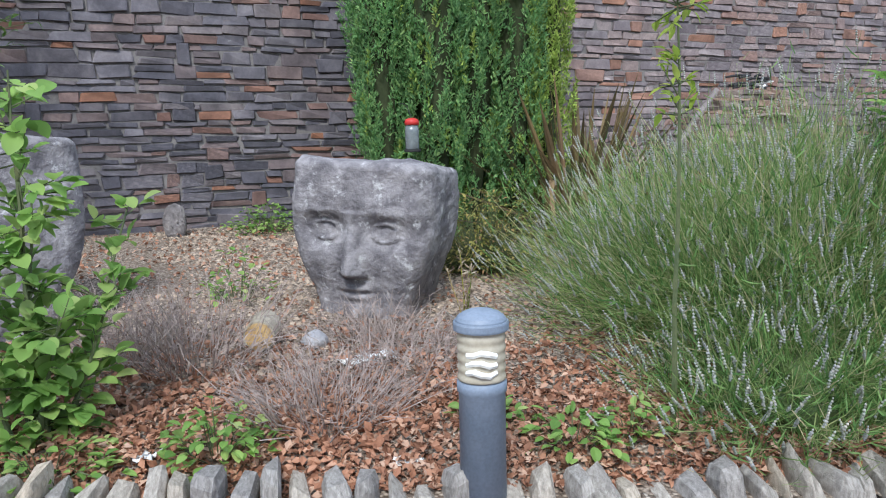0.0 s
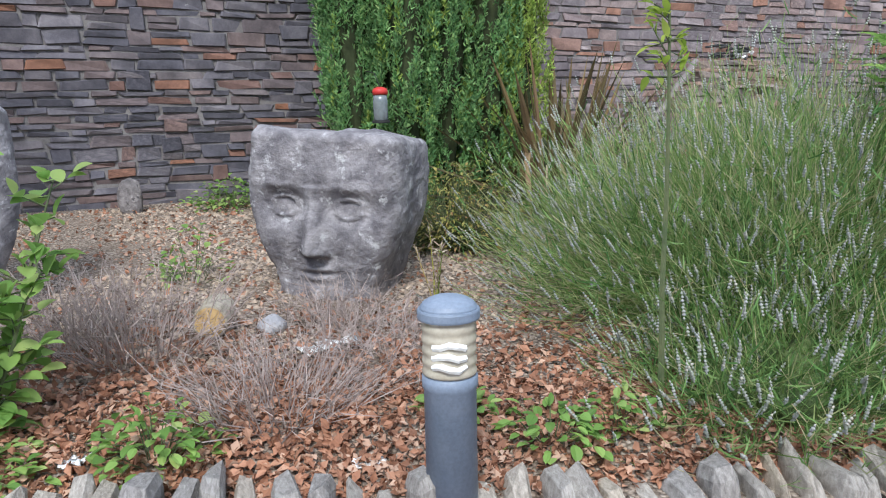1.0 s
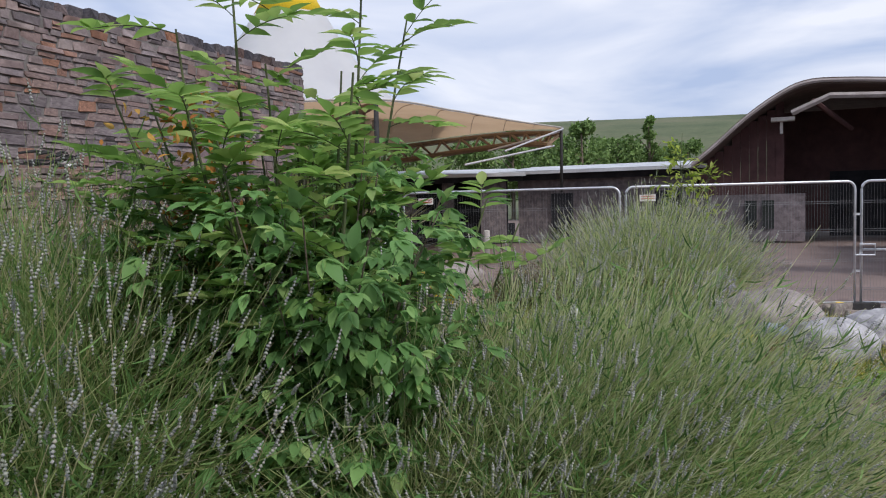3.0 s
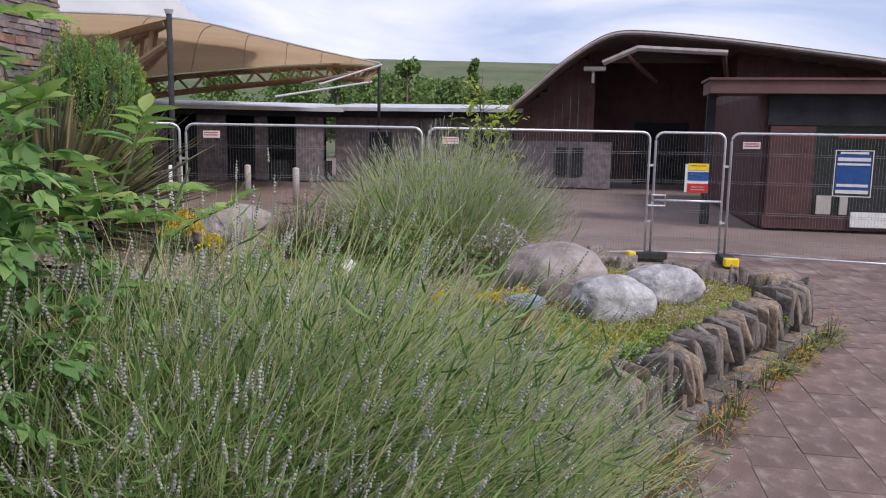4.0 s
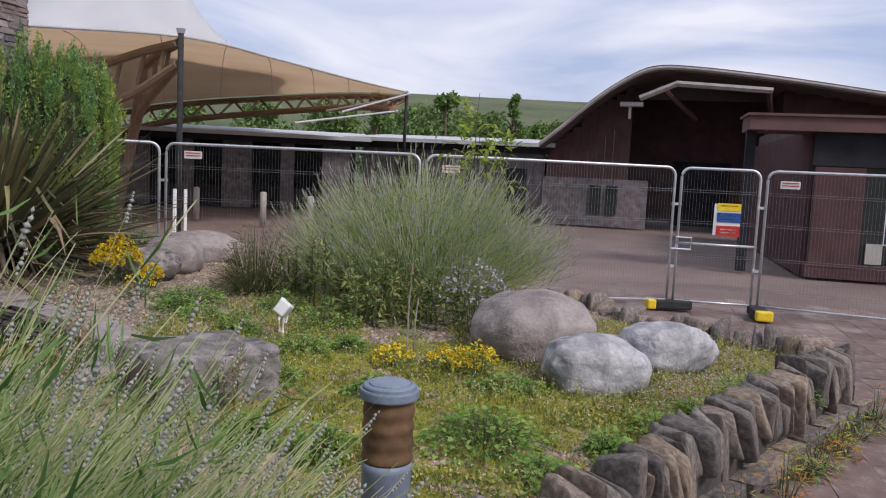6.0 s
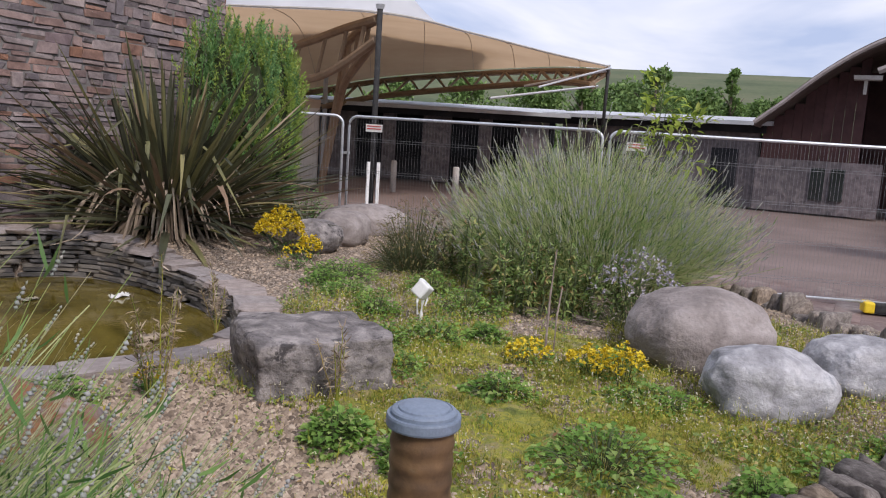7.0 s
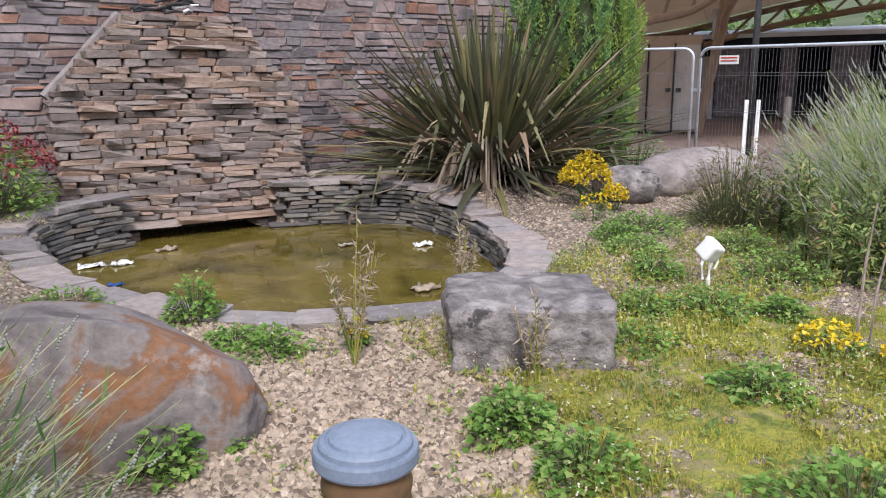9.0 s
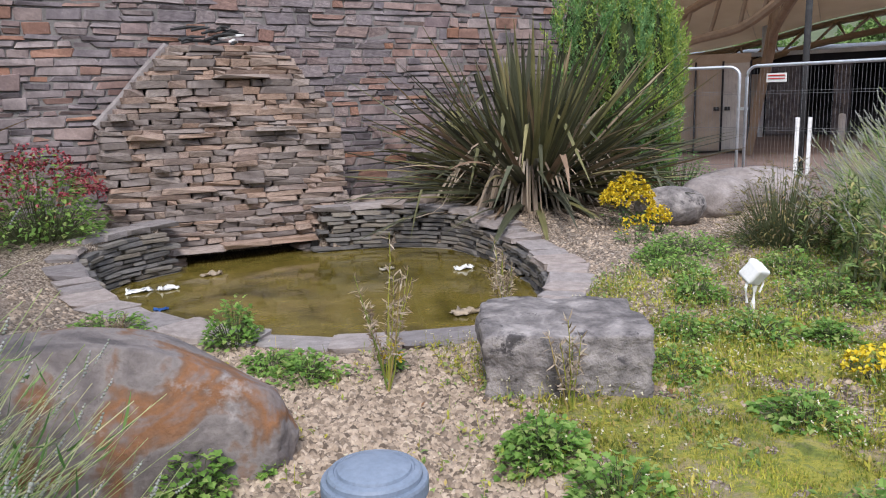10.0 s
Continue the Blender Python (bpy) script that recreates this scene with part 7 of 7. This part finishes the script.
# ragwort and other flowers
for k, (x, y, r, h, nf) in enumerate(((6.0, 1.12, 0.13, 0.13, 60), (6.1, 0.78, 0.16, 0.14, 90), (6.02, 0.6, 0.13, 0.2, 60), (7.3, 4.0, 0.22, 0.38, 480), (7.32, 3.7, 0.11, 0.2, 150), (4.42, 2.25, 0.05, 0.12, 12), (7.0, 3.6, 0.14, 0.18, 26))):
    tuft("yellow_ragwort", at_soil(x, y), r, h, 70, M_leaf, "small bushy plant with clustered bright yellow flowers", "flowering plant", 110 + k, 0.04, 0.018, 0, M_petal, nf, "yellow flowers", 1.3)
tuft("fuchsia_bush", at_soil(3.25, 5.85), 0.48, 0.62, 1100, M_leaf_bright, "bushy green plant with dusky red flowers beside the pond", "flowering shrub", 130, 0.055, 0.034, 0, M_pink, 330, fs=1.7)
tuft("mauve_aster", at_soil(7.29, 0.89), 0.34, 0.5, 420, M_twig, "straggly plant with pale mauve flowers behind the boulder", "flowering plant", 131, 0.04, 0.01, 0, M_mauve, 150, fs=1.3)
tuft("brown_heather", at_soil(7.72, 2.92), 0.4, 0.62, 1500, M_heather, "dense brown-green heather bush", "heather", 132, 0.05, 0.012, 0, group="heathers")
tuft("brown_heather", at_soil(8.26, 3.29), 0.22, 0.4, 500, M_heather, "small brown-green heather bush", "heather", 133, 0.05, 0.012, 0, group="heathers")
tuft("round_box_bush", at_soil(9.19, 5.28), 0.42, 0.42, 700, M_leaf_dark, "dark green rounded bush by the fence", "shrub", 134, 0.04, 0.022, 0)
tuft("hebe_bush", at_soil(0.49, 4.42), 0.42, 0.5, 2200, M_hebe, "olive and russet hebe bush by the statue", "shrub", 135, 0.04, 0.018, 0)
for k, (x, y, r, h) in enumerate(((6.13, 1.08, 0.0, 0.62), (6.18, 1.05, 0.0, 0.4))):
    g = Geo()
    g.tube([Vector((x, y, soil(x, y) - 0.05)), Vector((x + 0.01, y, soil(x, y) + h * 0.6)), Vector((x + 0.03, y - 0.01, soil(x, y) + h))], [0.007, 0.006, 0.004], 6)
    tagged(g.obj("dry_stalk", M_twig), "thin dry upright brown stalk among ragwort", "stalk", group="dry stalks")


def seedhead(x, y, h, seed):
    """A tall dry weed with feathery branches."""
    r = random.Random(seed)
    t = thing("tall_dry_weed", at_soil(x, y), "tall straw-green weed with feathery seed branches by the pond", "weed", group="tall dry weeds")
    g, f = Geo(), Geo()
    for q in range(5):
        lx, ly = r.gauss(0, 0.05), r.gauss(0, 0.05)
        pts = [Vector((lx * i / 5 + r.gauss(0, 0.004), ly * i / 5, h * r.uniform(0.96, 1.0) * (0.75 + 0.25 * (q == 0)) * i / 5)) for i in range(6)]
        g.tube(pts, [0.004, 0.0035, 0.003, 0.0025, 0.002, 0.001], 5)
        for k in range(46):
            u = r.uniform(0.3, 1)
            i = min(4, int(u * 5))
            c = pts[i].lerp(pts[i + 1], u * 5 - i)
            d = rand_dir(r, 0.8)
            leaf(f, c, d, rand_dir(r), r.uniform(0.02, 0.05), 0.008)
    g.obj("stalk", M_moss, t)
    f.obj("seed_sprays", M_flax_dead, t)["kind"] = "stuff"


seedhead(4.31, 2.05, 0.66, 1)
seedhead(4.35, 2.16, 0.45, 2)
seedhead(5.24, 2.67, 0.42, 3)
seedhead(5.32, 2.75, 0.34, 4)
seedhead(4.78, 1.5, 0.4, 5)
seedhead(3.44, 3.07, 0.2, 6)
seedhead(-0.13, 3.42, 0.4, 7)


def kerb_weeds():
    r = random.Random(77)
    for k in range(34):
        x = r.uniform(3.6, 7.5)
        y = kerb_y(x) - r.uniform(0.26, 0.36)
        tuft("kerb_weed", (x, y, yard(x) - 0.01), r.uniform(0.07, 0.16), r.uniform(0.1, 0.3), 60, r.choice((M_moss, M_weed, M_leaf, M_orange, M_weed)), "straggly weed growing at the foot of the kerb wall", "weeds", 200 + k, 0.05, 0.012, 0, group="kerb weeds")


kerb_weeds()


# ---- litter and stray things ----
def scrap(x, y, z, seed, mat, label, size=0.1):
    r = random.Random(seed)
    g = Geo()
    n = 9
    size *= 0.7
    for i in range(n):
        for j in range(n):
            g.v.append(Vector((x + (i / (n - 1) - 0.5) * size * 1.6 + r.gauss(0, size * 0.09), y + (j / (n - 1) - 0.5) * size * (1 - 0.5 * abs(i / (n - 1) - 0.4)) + r.gauss(0, size * 0.09), z + 0.004 + abs(r.gauss(0, size * 0.14)))))
    for i in range(n - 1):
        for j in range(n - 1):
            k = i * n + j
            g.f.append((k, k + n, k + n + 1, k + 1))
    ob = g.obj("plastic_scrap", mat, smooth=True)
    m = ob.modifiers.new("thick", 'SOLIDIFY')
    m.thickness = 0.003
    tagged(ob, label, "litter", group="plastic litter")


scrap(3.82, 5.35, WATER_Z, 1, M_white, "crumpled white plastic wrapper floating on the pond", 0.16)
scrap(4.02, 5.3, WATER_Z, 2, M_white, "white plastic scrap floating on the pond", 0.12)
scrap(3.87, 4.71, WATER_Z, 3, M_blue, "blue plastic scrap at the pond's edge", 0.08)
scrap(6.15, 4.61, WATER_Z, 4, M_white, "crumpled white bag floating on the pond", 0.14)
scrap(5.64, 4.94, WATER_Z, 5, M_lens, "yellowed plastic scrap floating on the pond", 0.1)
scrap(5.51, 3.49, WATER_Z, 6, M_flax_dead, "clump of dead leaves floating on the pond", 0.16)
scrap(4.4, 5.6, WATER_Z, 7, M_flax_dead, "dead leaf scraps floating on the pond", 0.14)
scrap(3.25, 3.28, soil(3.25, 3.28), 8, M_white, "white plastic sheet scrap on the gravel", 0.2)
scrap(-0.76, 3.05, soil(-0.76, 3.05), 9, M_white, "flat white plastic scrap in the leaf litter", 0.18)
scrap(-1.85, 2.42, soil(-1.85, 2.42), 10, M_white, "white paper scrap among fallen leaves", 0.09)
scrap(-1.65, 2.54, soil(-1.65, 2.54), 11, M_white, "white paper scrap among fallen leaves", 0.09)
scrap(-0.91, 2.22, soil(-0.91, 2.22), 12, M_white, "white scrap behind the kerb stones", 0.09)


def log_end(x, y):
    t = thing("cut_log", at_soil(x, y, 0.0), "short cut log with pale yellowish end", "log", turn=-22)
    g = Geo()
    g.tube([(0, -0.08, 0.07), (0, 0.1, 0.08)], 0.068, 14)
    g.obj("log_body", M_lens, t)
    g = Geo()
    g.tube([(0, -0.085, 0.07), (0, -0.079, 0.07)], 0.06, 14)
    g.obj("cut_face", M_cut, t, "pale cut face")


log_end(-1.12, 3.41)
boulder("small_stone", (-0.9, 3.36, soil(-0.9, 3.36) + 0.03), (0.12, 0.1, 0.1), M_pale, "small pale stone in the dead heather", 21, 0, 0.15, sub=3)
boulder("small_stone", (6.45, 5.75, 0.77), (0.2, 0.14, 0.1), M_slab, "loose brown stone on the pond wall", 22, 20, 0.2, sub=3, box=0.5)
boulder("small_stone", (5.95, 6.1, 0.78), (0.24, 0.16, 0.08), M_slab, "loose tan stone on the pond wall", 23, -20, 0.2, sub=3, box=0.5)
boulder("small_stone", (-1.2, 6.45, soil(-1.2, 6.45) + 0.1), (0.18, 0.14, 0.3), M_block, "upright white stone at the foot of the wall", 24, 0, 0.2, sub=3, box=0.3)

for k, (x, y, h) in enumerate(((7.44, 2.23, 0.62), (7.3, 1.87, 0.58), (7.26, 1.5, 0.55), (7.37, 1.21, 0.5), (7.76, 2.6, 0.5), (7.85, 2.1, 0.6), (7.6, 1.75, 0.55), (7.55, 0.95, 0.42), (7.1, 1.75, 0.4))):
    leafy_shrub("willowherb", at_soil(x, y), [(random.Random(k * 9 + q).uniform(-0.22, 0.22), random.Random(k * 7 + q).uniform(-0.2, 0.2), h * (0.6 + 0.06 * q), 0.03, 0.0, 0.1) for q in range(8)], M_weed, "upright yellowing willowherb stems before the lavender", "weed", 300 + k, 0.055, 0.02, 0, 30, twig=0.04, group="willowherb clumps")
